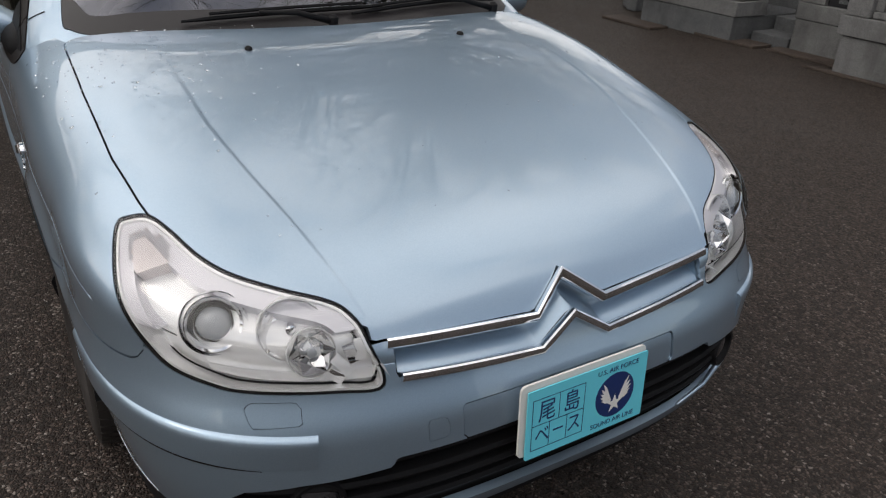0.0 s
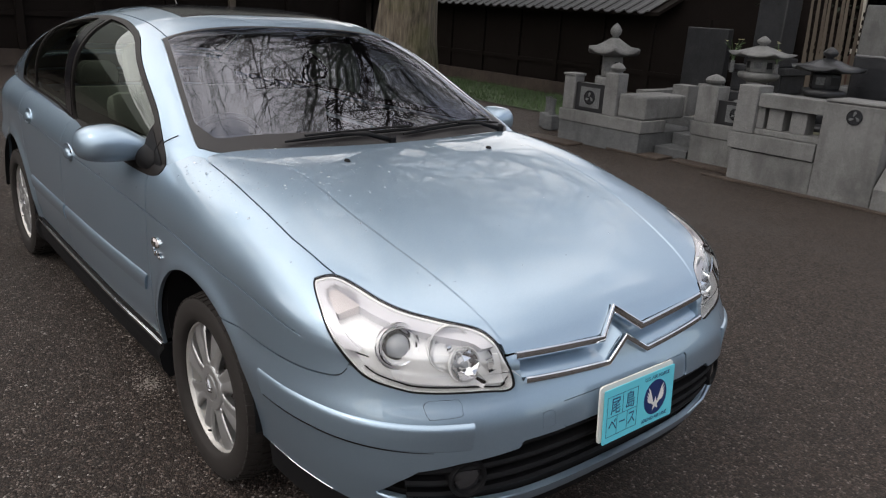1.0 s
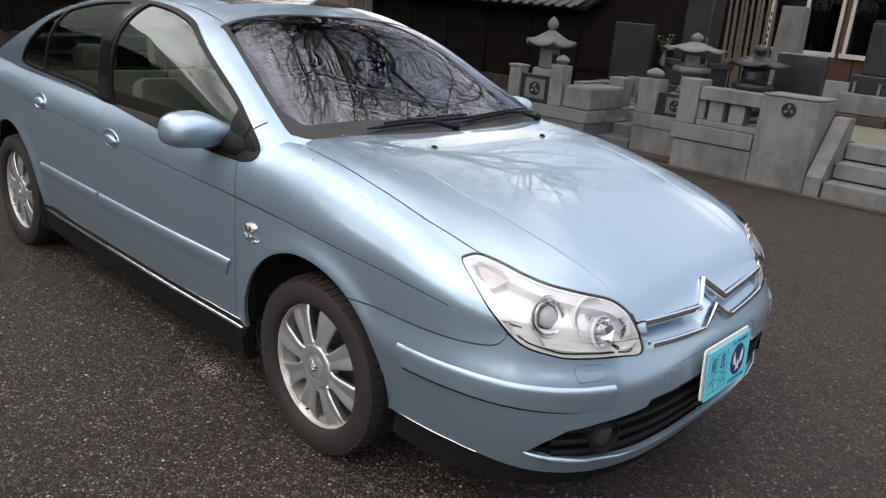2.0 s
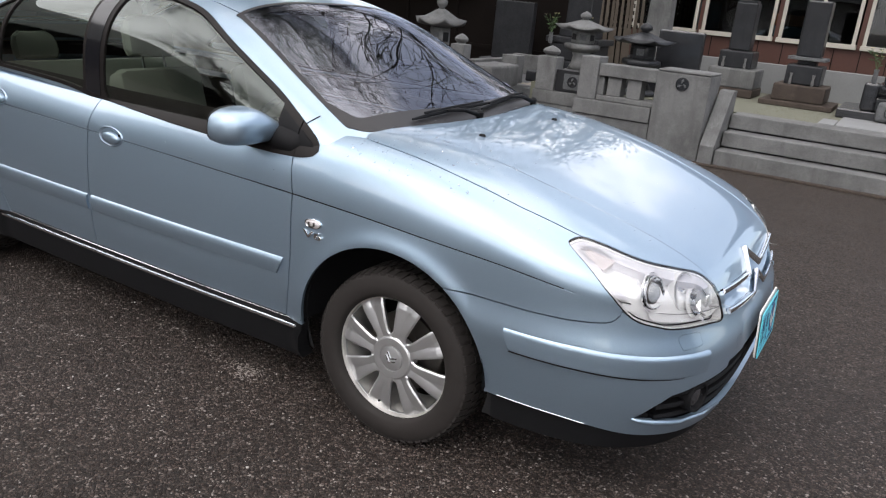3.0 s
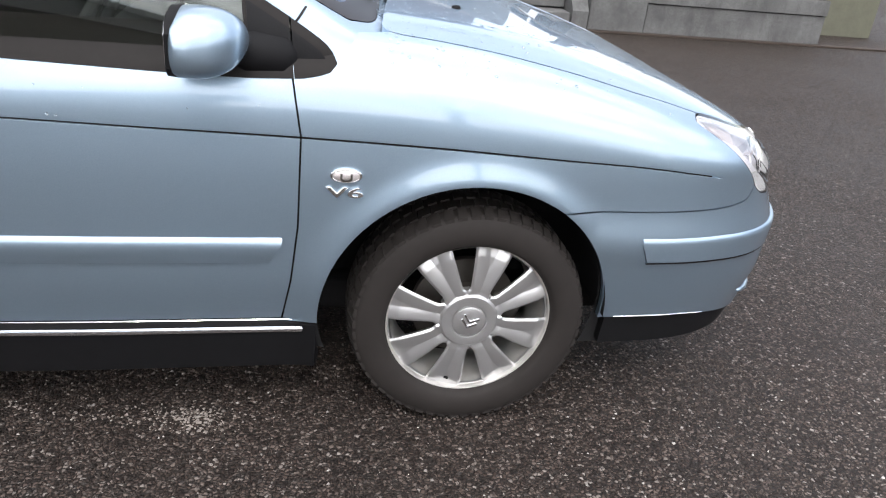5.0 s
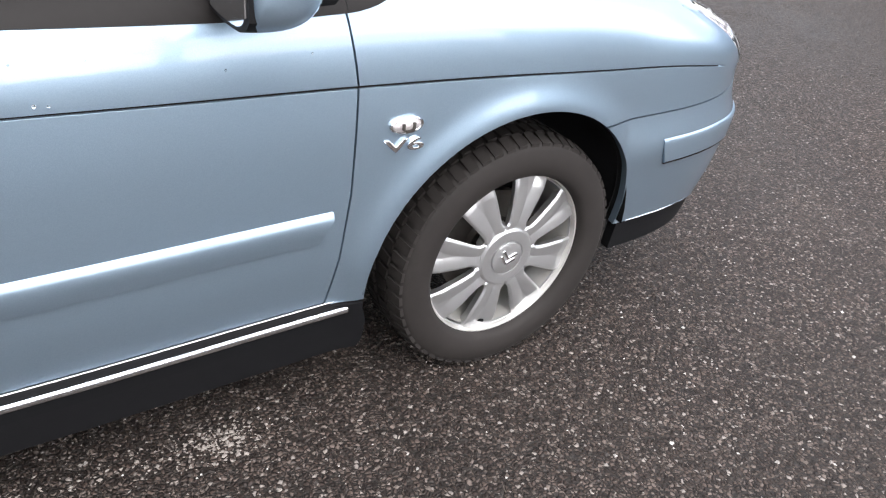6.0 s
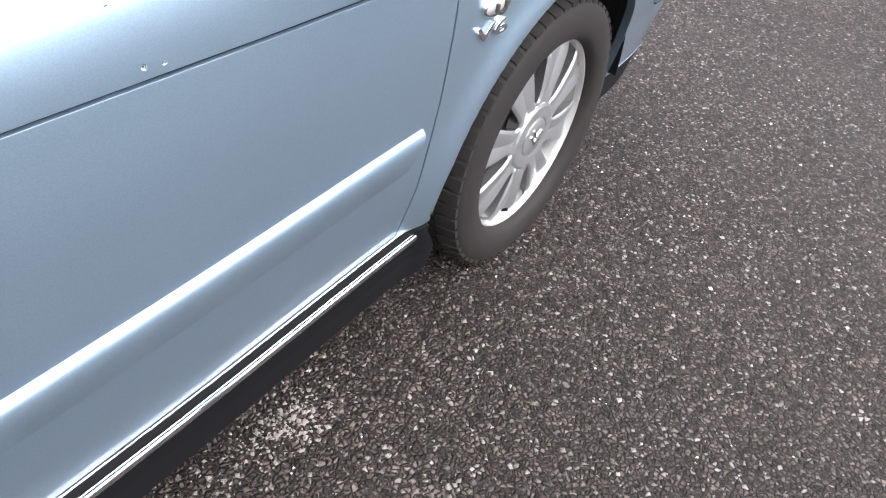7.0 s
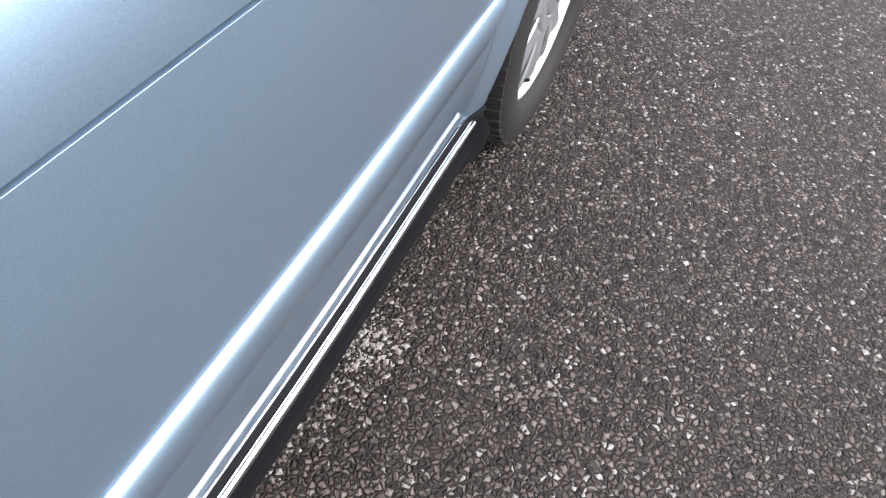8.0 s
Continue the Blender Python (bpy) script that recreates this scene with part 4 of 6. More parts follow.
    for k in range(4):
        p, n = strike(LOWER, (1.4, (0.463 + 0.016 * k) * sgn, 0.694 - 0.014 * k), (-1, 0, 0))
        fin = part("corner_facet", box_bm((-0.011, -0.014, -0.003), (0.011, 0.030, 0.003), 0.001), MIRROR_SILVER if k % 2 else SATIN, lamp)
        fin.matrix_local = Matrix.Translation(p - n * (0.026 + 0.003 * k)) @ n.to_track_quat("Z", "Y").to_matrix().to_4x4() @ pose(0, 0, 0, 14 - 8 * k, 12 * (k % 3 - 1), 20 * k)

# ---- wheels ----
SPOKE = [(0.05, 0.40), (0.089, 0.395), (0.094, 0.32), (0.104, 0.285), (0.13, 0.266), (0.16, 0.256), (0.19, 0.247), (0.222, 0.240)]


def polar(n_r=56, n_a=540):
    r = np.linspace(0.052, 0.2172, n_r)
    a = np.linspace(0, 2 * np.pi, n_a, endpoint=False)
    R, A = np.meshgrid(r, a, indexing="ij")
    away = np.abs((A * 8 / (2 * np.pi) + 0.5) % 1 - 0.5) * 2 * np.pi / 8
    edge = (at_line(R, SPOKE) - away) * R
    crown = -0.005 * np.clip(1 - edge / 0.007, 0, 1) ** 1.5 - 0.006 * np.clip(edge / 0.04, 0, 1) ** 2 - 0.003 * np.clip((R - 0.19) / 0.02, 0, 1)
    Y = 0.082 - 0.07 * (R - 0.11) ** 2 / 0.11 + crown
    V = np.stack((R * np.cos(A), -Y, R * np.sin(A)), -1).reshape(-1, 3)
    i = np.arange(n_r * n_a).reshape(n_r, n_a)
    j = np.roll(i, -1, 1)
    q = np.stack((i[:-1], i[1:], j[1:], j[:-1]), -1).reshape(-1, 4)
    T = np.concatenate((q[:, [0, 1, 2]], q[:, [0, 2, 3]]))
    fn = np.cross(V[T[:, 1]] - V[T[:, 0]], V[T[:, 2]] - V[T[:, 0]])
    N = np.zeros_like(V)
    for k in range(3):
        np.add.at(N, T[:, k], fn)
    N /= np.linalg.norm(N, axis=1, keepdims=True)
    if N[:, 1].mean() > 0:
        N, T = -N, T[:, ::-1]
    return (V, N, T), R.reshape(-1), A.reshape(-1)


def make_wheel(parent):
    wheel = hold(new("wheel"), parent)
    bm = lathe_bm([(0.2215, 0.070), (0.2225, 0.085), (0.227, 0.097), (0.238, 0.104), (0.264, 0.1065), (0.292, 0.1025), (0.3075, 0.093), (0.3115, 0.075), (0.3140, 0.03), (0.3140, -0.03), (0.3115, -0.075),
                   (0.3075, -0.093), (0.292, -0.1025), (0.262, -0.104), (0.238, -0.103), (0.227, -0.096), (0.2225, -0.085), (0.2215, -0.07)], 96, "y")
    tyre = part("tyre", bm, RUBBER, wheel, "worn black winter tyre with tread lugs", True, 60)
    tyre.matrix_local = pose(0, 0, 0, 0, 0, 180)
    bm = bmesh.new()
    n = 58
    for k in range(n):
        a = 360 / n * k
        for y0, y1, off in ((-0.097, -0.055, 0), (-0.048, -0.006, 0.5), (0.006, 0.048, 0.2), (0.055, 0.097, 0.7)):
            turn = pose(0, 0, 0, 0, a + off * 360 / n, 0)
            made = add_box(bm, (-0.0115, y0, 0.298), (0.0115, y1, 0.3195))
            for v in made:
                if abs(v.co.y) > 0.09:
                    v.co.z = 0.309 if v.co.z > 0.31 else 0.295
                v.co.x += 0.10 * (v.co.y - 0.5 * (y0 + y1))
            bmesh.ops.transform(bm, matrix=turn, verts=made)
    part("tread", bm, RUBBER, tyre)
    surface, R, A = polar()
    u = np.abs((A * 8 / (2 * np.pi) + 0.5) % 1 - 0.5) * 2 * np.pi / 8          # angle from a spoke's middle
    half = at_line(R, SPOKE)
    hole = both((half - u) * R * 0.9, 0.088 - R, R - 0.2130)
    panel("spokes", surface, -hole, ALLOY, wheel, "eight wide silver alloy spokes", rim=0.03)
    rim_bm = lathe_bm([(0.2160, -0.058), (0.2165, -0.074), (0.2190, -0.080), (0.2235, -0.081), (0.2235, -0.074), (0.216, -0.055), (0.205, 0.0), (0.203, 0.08), (0.222, 0.09), (0.226, 0.10), (0.212, 0.1), (0.195, 0.06), (0.198, 0.0), (0.208, -0.065)], 72, "y")
    part("rim", rim_bm, ALLOY_DARK, wheel, "silver rim dulled by brake dust", True, 40)
    cap = part("hub_cap", lathe_bm([(0.0, -0.0885), (0.040, -0.0880), (0.0435, -0.0865), (0.0445, -0.080), (0.0475, -0.080), (0.0485, -0.0850), (0.052, -0.0860), (0.073, -0.0845), (0.079, -0.081), (0.082, -0.066)], 56, "y"), ALLOY, wheel, "round silver centre cap", True, 25)
    for dz in (0.0, -0.015):
        pts = [(-0.022, -0.0895, -0.010 + dz + 0.008), (0.0, -0.0895, 0.007 + dz + 0.008), (0.022, -0.0895, -0.010 + dz + 0.008)]
        pts = [Matrix.Rotation(radians(-173), 3, "Y") @ Vector(p) for p in pts]
        part("chevron", sweep_bm(pts, [(-0.0028, -0.0016), (0.0028, -0.0016), (0.0028, 0.0016), (-0.0028, 0.0016)], (0, -1, 0)), CHROME, cap)
    part("brake_disc", lathe_bm([(0.0, -0.02), (0.07, -0.02), (0.075, -0.004), (0.145, -0.004), (0.145, 0.016), (0.05, 0.016)], 40, "y"), IRON, wheel, "rusty dark brake disc", True)
    part("caliper", box_bm((0.06, -0.02, -0.06), (0.155, 0.05, 0.07), 0.012), IRON, wheel)
    part("valve", tube_bm([(0.0, -0.06, -0.20), (0.004, -0.082, -0.188)], 0.004, 8), BLACK, wheel)
    return wheel


first = make_wheel(car)
first.matrix_local = pose(0, -0.772, 0.316, 0, 14, 0)
for x0, y0, spin, rz in ((-2.75, -0.768, 50, 0), (0, 0.772, 80, 180), (-2.75, 0.768, 20, 180)):
    copy_thing(first, pose(x0, y0, 0.316, 0, spin, rz))
for wx in WHEELS:
    for sgn in (-1, 1):
        bm = bmesh.new()
        rings = []
        for k in range(25):
            a = math.pi * (0.0 + 1.0 * k / 24)
            rings.append([bm.verts.new((wx - 0.018 + 0.385 * math.cos(a), sgn * yy, 0.336 + 0.385 * math.sin(a))) for yy in (0.872, 0.60)] + [bm.verts.new((wx - 0.018, sgn * 0.60, 0.336))])
        for a, b in zip(rings, rings[1:]):
            bm.faces.new((a[0], b[0], b[1], a[1]))
            bm.faces.new((a[1], b[1], b[2], a[2]))
        part("wheel_arch_liner", bm, BLACK, car, "", True)

# ---- mirrors ----
MIRROR = [(1.050, -0.682, -0.668, 1.008, 0.008), (1.046, -0.690, -0.645, 1.008, 0.024), (1.034, -0.694, -0.610, 1.009, 0.045), (0.995, -0.694, -0.570, 1.011, 0.062),
          (0.93, -0.693, -0.558, 1.012, 0.067), (0.88, -0.688, -0.556, 1.007, 0.060), (0.845, -0.668, -0.556, 0.999, 0.047), (0.815, -0.650, -0.558, 0.992, 0.036)]


def mirror_ring(bm, sgn, out, inset=0.0, back=None):
    """One section of the housing at a distance out from the car's middle; back gives a flat ring instead."""
    p = sorted(MIRROR)
    xr, xf, zc, h = (float(curve(out, [(q[0], q[k]) for q in p])) for k in (1, 2, 3, 4))
    ring = []
    for k in range(36):
        a = 2 * math.pi * k / 36
        c, s = math.cos(a), math.sin(a)
        dx = (xf - xr) * (0.72 * abs(c) ** 0.8 if c > 0 else -0.28 * abs(c) ** 0.35)
        ring.append(bm.verts.new((xr + 0.28 * (xf - xr) + dx, sgn * out, zc + h * math.copysign(abs(s) ** 0.85, s))))
    return ring


def disc_bm(sgn, scale, x, thick):
    """A plate of the mirror's outline, facing back."""
    p = sorted(MIRROR)
    outs = np.linspace(0.862, 1.042, 15)
    bm = bmesh.new()
    mid = 0.955
    pts = []
    for side in (1, -1):
        for o in outs[::side]:
            zc, h = float(curve(o, [(q[0], q[3]) for q in p])), float(curve(o, [(q[0], q[4]) for q in p]))
            pts.append((mid + (o - mid) * scale, 1.008 + (zc - 1.008 + side * h) * scale))
    a = [bm.verts.new((x, sgn * o, z)) for o, z in pts]
    b = [bm.verts.new((x - thick, sgn * (mid + (o - mid) * 0.97), 1.008 + (z - 1.008) * 0.97)) for o, z in pts]
    for k in range(len(a)):
        l = (k + 1) % len(a)
        bm.faces.new((a[k], a[l], b[l], b[k]))
    bm.faces.new(b)
    bm.faces.new(a[::-1])
    bmesh.ops.recalc_face_normals(bm, faces=bm.faces[:])
    return bm


for sgn in (-1, 1):
    m = hold(new("door_mirror"), car)
    m.location = (0.006, 0.004 * sgn, 0.018)
    bm = bmesh.new()
    rings = [mirror_ring(bm, sgn, o) for o in (1.050, 1.049, 1.047, 1.044, 1.040, 1.034, 1.026, 1.014, 1.0, 0.98, 0.96, 0.94, 0.92, 0.90, 0.88, 0.865, 0.85, 0.835, 0.815)]
    for a, b in zip(rings, rings[1:]):
        for k in range(36):
            l = (k + 1) % 36
            bm.faces.new((a[k], a[l], b[l], b[k]))
    bm.faces.new(rings[0])
    bm.faces.new(rings[-1])
    bmesh.ops.recalc_face_normals(bm, faces=bm.faces[:])
    part("mirror_housing", bm, PAINT, m, "", True, 60)
    part("mirror_surround", disc_bm(sgn, 0.985, -0.680, 0.020), BLACK, m, "black plastic surround", True, 30)
    part("mirror_glass", disc_bm(sgn, 0.86, -0.690, 0.0125), CHROME, m, "mirror glass", True, 30)
    foot_pts = [(-0.615, sgn * 0.855, 0.992), (-0.605, sgn * 0.83, 0.985), (-0.57, sgn * 0.818, 0.972), (-0.50, sgn * 0.80, 0.960), (-0.46, sgn * 0.785, 0.955)]
    bm = tube_bm(foot_pts, [0.038, 0.047, 0.060, 0.066, 0.05], 16)
    for v in bm.verts:
        v.co.z = 0.968 + (v.co.z - 0.968) * 0.85
    part("mirror_foot", bm, BLACK, m, "black plastic foot", True, 60)

# ---- handles, badges, side repeaters ----
def side_place(x, z, sgn, out=0.0):
    p, n = strike(LOWER, (x, 1.6 * sgn, z), (0, -sgn, 0))
    return p + n * out, n


def flat_on(p, n):
    """A frame at p: X along the car, Y up, Z out of the panel."""
    z = Vector(n).normalized()
    x = Vector((1, 0, 0))
    if z.y > 0:
        x = -x
    x = (x - z * x.dot(z)).normalized()
    return Matrix((x, z.cross(x), z)).transposed().to_4x4(), p


for sgn in (-1, 1):
    for hx, hz in ((-1.432, 0.852), (-2.275, 0.894)):
        p, n = side_place(hx, hz, sgn)
        turn, p = flat_on(p, n)
        handle = hold(new("door_handle"), car)
        handle.matrix_local = Matrix.Translation(p) @ turn
        dish = part("handle_dish", lathe_bm([(0.0, -0.006), (0.75, -0.004), (0.93, 0.004), (1.0, 0.005), (1.04, 0.0)], 40), PAINT, handle, "", True, 60)
        dish.matrix_local = Matrix.Diagonal((0.078, 0.040, 1, 1))
        flap = part("handle_flap", lathe_bm([(1.0, 0.002), (0.97, 0.010), (0.8, 0.016), (0.4, 0.019), (0.0, 0.020)], 40), PAINT, handle, "", True, 60)
        flap.matrix_local = Matrix.Translation((0.01, -0.004, 0)) @ Matrix.Diagonal((0.058, 0.024, 1, 1))
        if hx > -2:
            lock = part("lock", lathe_bm([(0.0, 0.004), (0.006, 0.004), (0.007, 0.0)], 16), BLACK, handle)
            lock.matrix_local = Matrix.Translation((-0.064 * -sgn * -1, 0.014, 0.004))
    p, n = side_place(-0.340, 0.733, sgn)
    turn, p = flat_on(p, n)
    rep = hold(new("side_repeater"), car)
    rep.matrix_local = Matrix.Translation(p) @ turn
    a = part("repeater_rim", lathe_bm([(1.0, -0.002), (1.0, 0.005), (0.93, 0.008), (0.84, 0.005)], 36), CHROME, rep, "chrome oval rim", True)
    a.matrix_local = Matrix.Diagonal((0.037, 0.0175, 1, 1))
    b = part("repeater_lens", lathe_bm([(0.86, 0.004), (0.6, 0.010), (0.0, 0.012)], 36), LAMP_GREY, rep, "clear repeater lens", True)
    b.matrix_local = Matrix.Diagonal((0.037, 0.0175, 1, 1))
    part("repeater_bulb", sweep_bm([Vector(p) for p in ((-0.012, 0.007, 0.0125), (-0.012, -0.005, 0.0125), (-0.006, -0.010, 0.0125), (0.006, -0.010, 0.0125), (0.012, -0.005, 0.0125), (0.012, 0.007, 0.0125))], [(-0.003, -0.0028), (0.002, -0.0028), (0.002, 0.0028), (-0.003, 0.0028)], (0, 0, 1)), IRON, rep, "dark bulb holder")
    p, n = side_place(-0.341, 0.690, sgn, 0.0)
    turn, p = flat_on(p, n)
    badge_text = bpy.data.curves.new("engine_badge", "FONT")
    badge_text.body, badge_text.size, badge_text.extrude, badge_text.bevel_depth = "V6", 0.044, 0.0022, 0.0012
    badge_text.align_x, badge_text.align_y = "CENTER", "CENTER"
    badge_text.materials.append(CHROME)
    badge_ob = tagged(hold(new("engine_badge", badge_text), car), "chrome V6 lettering")
    badge_ob.matrix_local = Matrix.Translation(p) @ turn @ Matrix.Translation((0, 0, 0.003)) @ Matrix.Diagonal((1.75, 0.8, 1, 1))

# ---- washer jets and wipers ----
for sgn in (-1, 1):
    p, n = strike(LOWER, (-0.014, 0.332 * sgn, 1.5), (0, 0, -1))
    jet = part("washer_jet", lathe_bm([(1.0, 0.0), (0.9, 0.5), (0.55, 0.9), (0.0, 1.0)], 20), BLACK, car, "small black washer jet", True)
    jet.matrix_local = Matrix.Translation(p) @ Matrix.Diagonal((0.014, 0.010, 0.010, 1))


def on_screen(x, y, up):
    p, n = strike(UPPER, (x, y, 2.0), (0, 0, -1))
    return p + n * up


for pivot, mid, tip0, tip1 in (((-0.222, 0.0), (-0.258, -0.22), (-0.282, 0.20), (-0.266, -0.44)), ((-0.268, 0.62), (-0.282, 0.38), (-0.325, 0.66), (-0.256, 0.08))):
    w = hold(new("wiper"), car)
    a, b = on_screen(*pivot, 0.02), on_screen(*mid, 0.035)
    part("wiper_arm", tube_bm([a, a.lerp(b, 0.5) + Vector((0, 0, 0.012)), b], [0.011, 0.008, 0.006], 8), BLACK, w, "", True)
    ends = [on_screen(tip0[0] + (tip1[0] - tip0[0]) * k / 8, tip0[1] + (tip1[1] - tip0[1]) * k / 8, 0.014) for k in range(9)]
    part("wiper_blade", tube_bm(ends, [0.004] + [0.007] * 7 + [0.004], 6), BLACK, w)
    part("wiper_frame", tube_bm([e + Vector((0.004, 0, 0.014)) for e in ends[1:-1]], 0.005, 6), BLACK, w)
    part("wiper_pivot", lathe_bm([(0.014, -0.02), (0.016, 0.012), (0.008, 0.02), (0.0, 0.021)], 20), BLACK, w, "", True).location = a
cowl = [Vector((curve(y, [(0, -0.20), (0.5, -0.245), (0.75, -0.30)]) * 1.0 - 0.01, y * k, 1.030 - 0.02 * (y / 0.75) ** 2)) for k in (-1,) for y in np.linspace(0.74, 0, 16)]
cowl += [Vector((p.x, -p.y, p.z)) for p in cowl[-2::-1]]
part("scuttle_panel", sweep_bm(cowl, [(-0.05, -0.006), (0.06, -0.006), (0.06, -0.02), (-0.05, -0.02)]), BLACK, car, "black plastic scuttle below the screen")

# ---- cabin ----
def seat_bm(w, l, h):
    bm = box_bm((-l / 2, -w / 2, 0), (l / 2, w / 2, h), 0.05)
    for v in bm.verts:
        v.co.z += 0.02 * math.cos(v.co.y / w * 6)
    return bm


for sgn in (-1, 1):
    seat = tagged(hold(new("front_seat"), car), "grey cloth front seat")
    seat.location = (-1.38, 0.37 * sgn, 0.36)
    part("cushion", seat_bm(0.5, 0.52, 0.16), FABRIC, seat, "", True)
    back = part("backrest", seat_bm(0.48, 0.13, 0.62), FABRIC, seat, "", True)
    back.matrix_local = pose(-0.26, 0, 0.12, 0, -16, 0)
    head = part("headrest", seat_bm(0.27, 0.09, 0.19), FABRIC, seat, "", True)
    head.matrix_local = pose(-0.455, 0, 0.76, 0, -10, 0)
    for dy in (-0.06, 0.06):
        part("headrest_post", tube_bm([(-0.42, dy, 0.68), (-0.45, dy, 0.80)], 0.006, 8), CHROME, seat)
bench = tagged(hold(new("rear_seat"), car), "grey cloth rear bench")
bench.location = (-2.25, 0, 0.36)
part("cushion", seat_bm(1.24, 0.5, 0.18), FABRIC, bench, "", True)
part("backrest", seat_bm(1.24, 0.14, 0.58), FABRIC, bench, "", True).matrix_local = pose(-0.28, 0, 0.1, 0, -20, 0)
for dy in (-0.38, 0.38):
    part("headrest", seat_bm(0.25, 0.08, 0.15), FABRIC, bench, "", True).matrix_local = pose(-0.50, dy, 0.64, 0, -16, 0)
dash = part("dashboard", box_bm((-0.86, -0.70, 0.55), (-0.42, 0.70, 0.93), 0.06), DASH, car, "dark grey plastic dashboard", True)
part("instrument_hood", box_bm((-0.92, -0.56, 0.88), (-0.66, -0.20, 0.985), 0.04), DASH, dash, "", True)
wheel_bm = lathe_bm([(0.186 + 0.015 * math.cos(a), 0.015 * math.sin(a)) for a in np.linspace(0, 2 * math.pi, 11)], 40)
steer = part("steering_wheel", wheel_bm, DASH, car, "dark steering wheel", True)
steer.matrix_local = pose(-1.0, -0.37, 0.90, 0, -62, 0)
part("spoke", box_bm((-0.18, -0.03, -0.02), (0.06, 0.03, 0.0), 0.01), DASH, steer)
part("cabin_floor", box_bm((-2.9, -0.74, 0.30), (-0.5, 0.74, 0.34)), DASH, car)

# ---- the printed board in the plate's place ----
board = tagged(hold(new("name_board"), car), "cyan printed board over a white backing plate")
board.matrix_local = Matrix.Translation((1.056, 0.0, 0.495)) @ pose(0, 0, 0, 90, 0, 90) @ pose(0, 0, 0, -4, 0, 0)


def round_plate(w, h, r, t):
    bm = box_bm((-w / 2, -h / 2, 0), (w / 2, h / 2, t))
    up = [e for e in bm.edges if abs(e.verts[0].co.z - e.verts[1].co.z) > t / 2]
    bmesh.ops.bevel(bm, geom=up, offset=r, segments=5, affect="EDGES", profile=0.5)
    return bm


part("backing_plate", round_plate(0.338, 0.172, 0.012, 0.005), WHITE, board, "white backing plate").location = (-0.004, 0.006, -0.004)
face = part("printed_face", round_plate(0.326, 0.165, 0.004, 0.003), CYAN, board, "cyan printed face")
face.location = (0.003, -0.003, 0.005)


def words(body, size, x, y, parent, wide=1.0, m=NAVY):
    t = bpy.data.curves.new("lettering", "FONT")
    t.body, t.size, t.align_x, t.align_y, t.extrude = body, size, "CENTER", "CENTER", 0.0003
    t.materials.append(m)
    ob = hold(new("lettering", t), parent)
    ob.matrix_local = Matrix.Translation((x, y, 0.0036)) @ Matrix.Diagonal((wide, 1, 1, 1))
    return ob


words("U.S. AIR FORCE", 0.0165, 0.078, 0.066, face, 1.05)
words("SOUND AIR LINE", 0.0165, 0.075, -0.066, face, 1.0)
for body, x, y, size in (("\u5c3e", -0.112, 0.024, 0.056), ("\u5cf6", -0.047, 0.024, 0.056), ("\u30d9", -0.122, -0.033, 0.048), ("\u30fc", -0.080, -0.033, 0.040), ("\u30b9", -0.037, -0.033, 0.048)):
    words(body, size, x, y, face, 0.82)
for x0, y0, x1, y1 in ((-0.150, 0.058, -0.012, 0.0595), (-0.150, -0.064, -0.012, -0.0625), (-0.150, -0.0045, -0.012, -0.003), (-0.150, -0.064, -0.1485, 0.0595), (-0.0135, -0.064, -0.012, 0.0595),
                       (-0.081, -0.004, -0.0795, 0.0595), (-0.104, -0.064, -0.1025, -0.004), (-0.058, -0.064, -0.0565, -0.004)):
    part("rule_line", box_bm((x0, y0, 0.003), (x1, y1, 0.0034)), NAVY, face)
disc = part("roundel", lathe_bm([(0.0, 0.0038), (0.0548, 0.0038), (0.055, 0.003)], 48), NAVY, face, "navy round emblem")
disc.location = (0.075, 0.0, 0)


def flat_shape(points, z0, z1):
    bm = bmesh.new()
    low, high = ([bm.verts.new((x, y, z)) for x, y in points] for z in (z0, z1))
    bm.faces.new(high)
    for k in range(len(points)):
        bm.faces.new((low[k - 1], low[k], high[k], high[k - 1]))
    bmesh.ops.recalc_face_normals(bm, faces=bm.faces[:])
    return bm


star = [(r * math.sin(math.pi * k / 5), -0.022 + r * math.cos(math.pi * k / 5)) for k, r in ((k, 0.023 if k % 2 == 0 else 0.009) for k in range(10))]
part("star", flat_shape(star, 0.0038, 0.0044), WHITE, disc, "white star")
for sgn in (-1, 1):
    for k in range(5):
        a = radians(28 + 11 * k)
        l = 0.060 - 0.007 * k
        d, q = Vector((math.sin(a) * sgn, math.cos(a))), Vector((math.cos(a) * sgn, -math.sin(a)))
        o = Vector((0.008 * sgn, -0.016))
        pts = [o + d * 0.004, o + d * l * 0.6 + q * 0.0045, o + d * l, o + d * l * 0.75 - q * 0.0035]
        part("feather", flat_shape([(p.x, p.y) for p in pts], 0.0038, 0.0044 + 0.0001 * k), WHITE, disc)

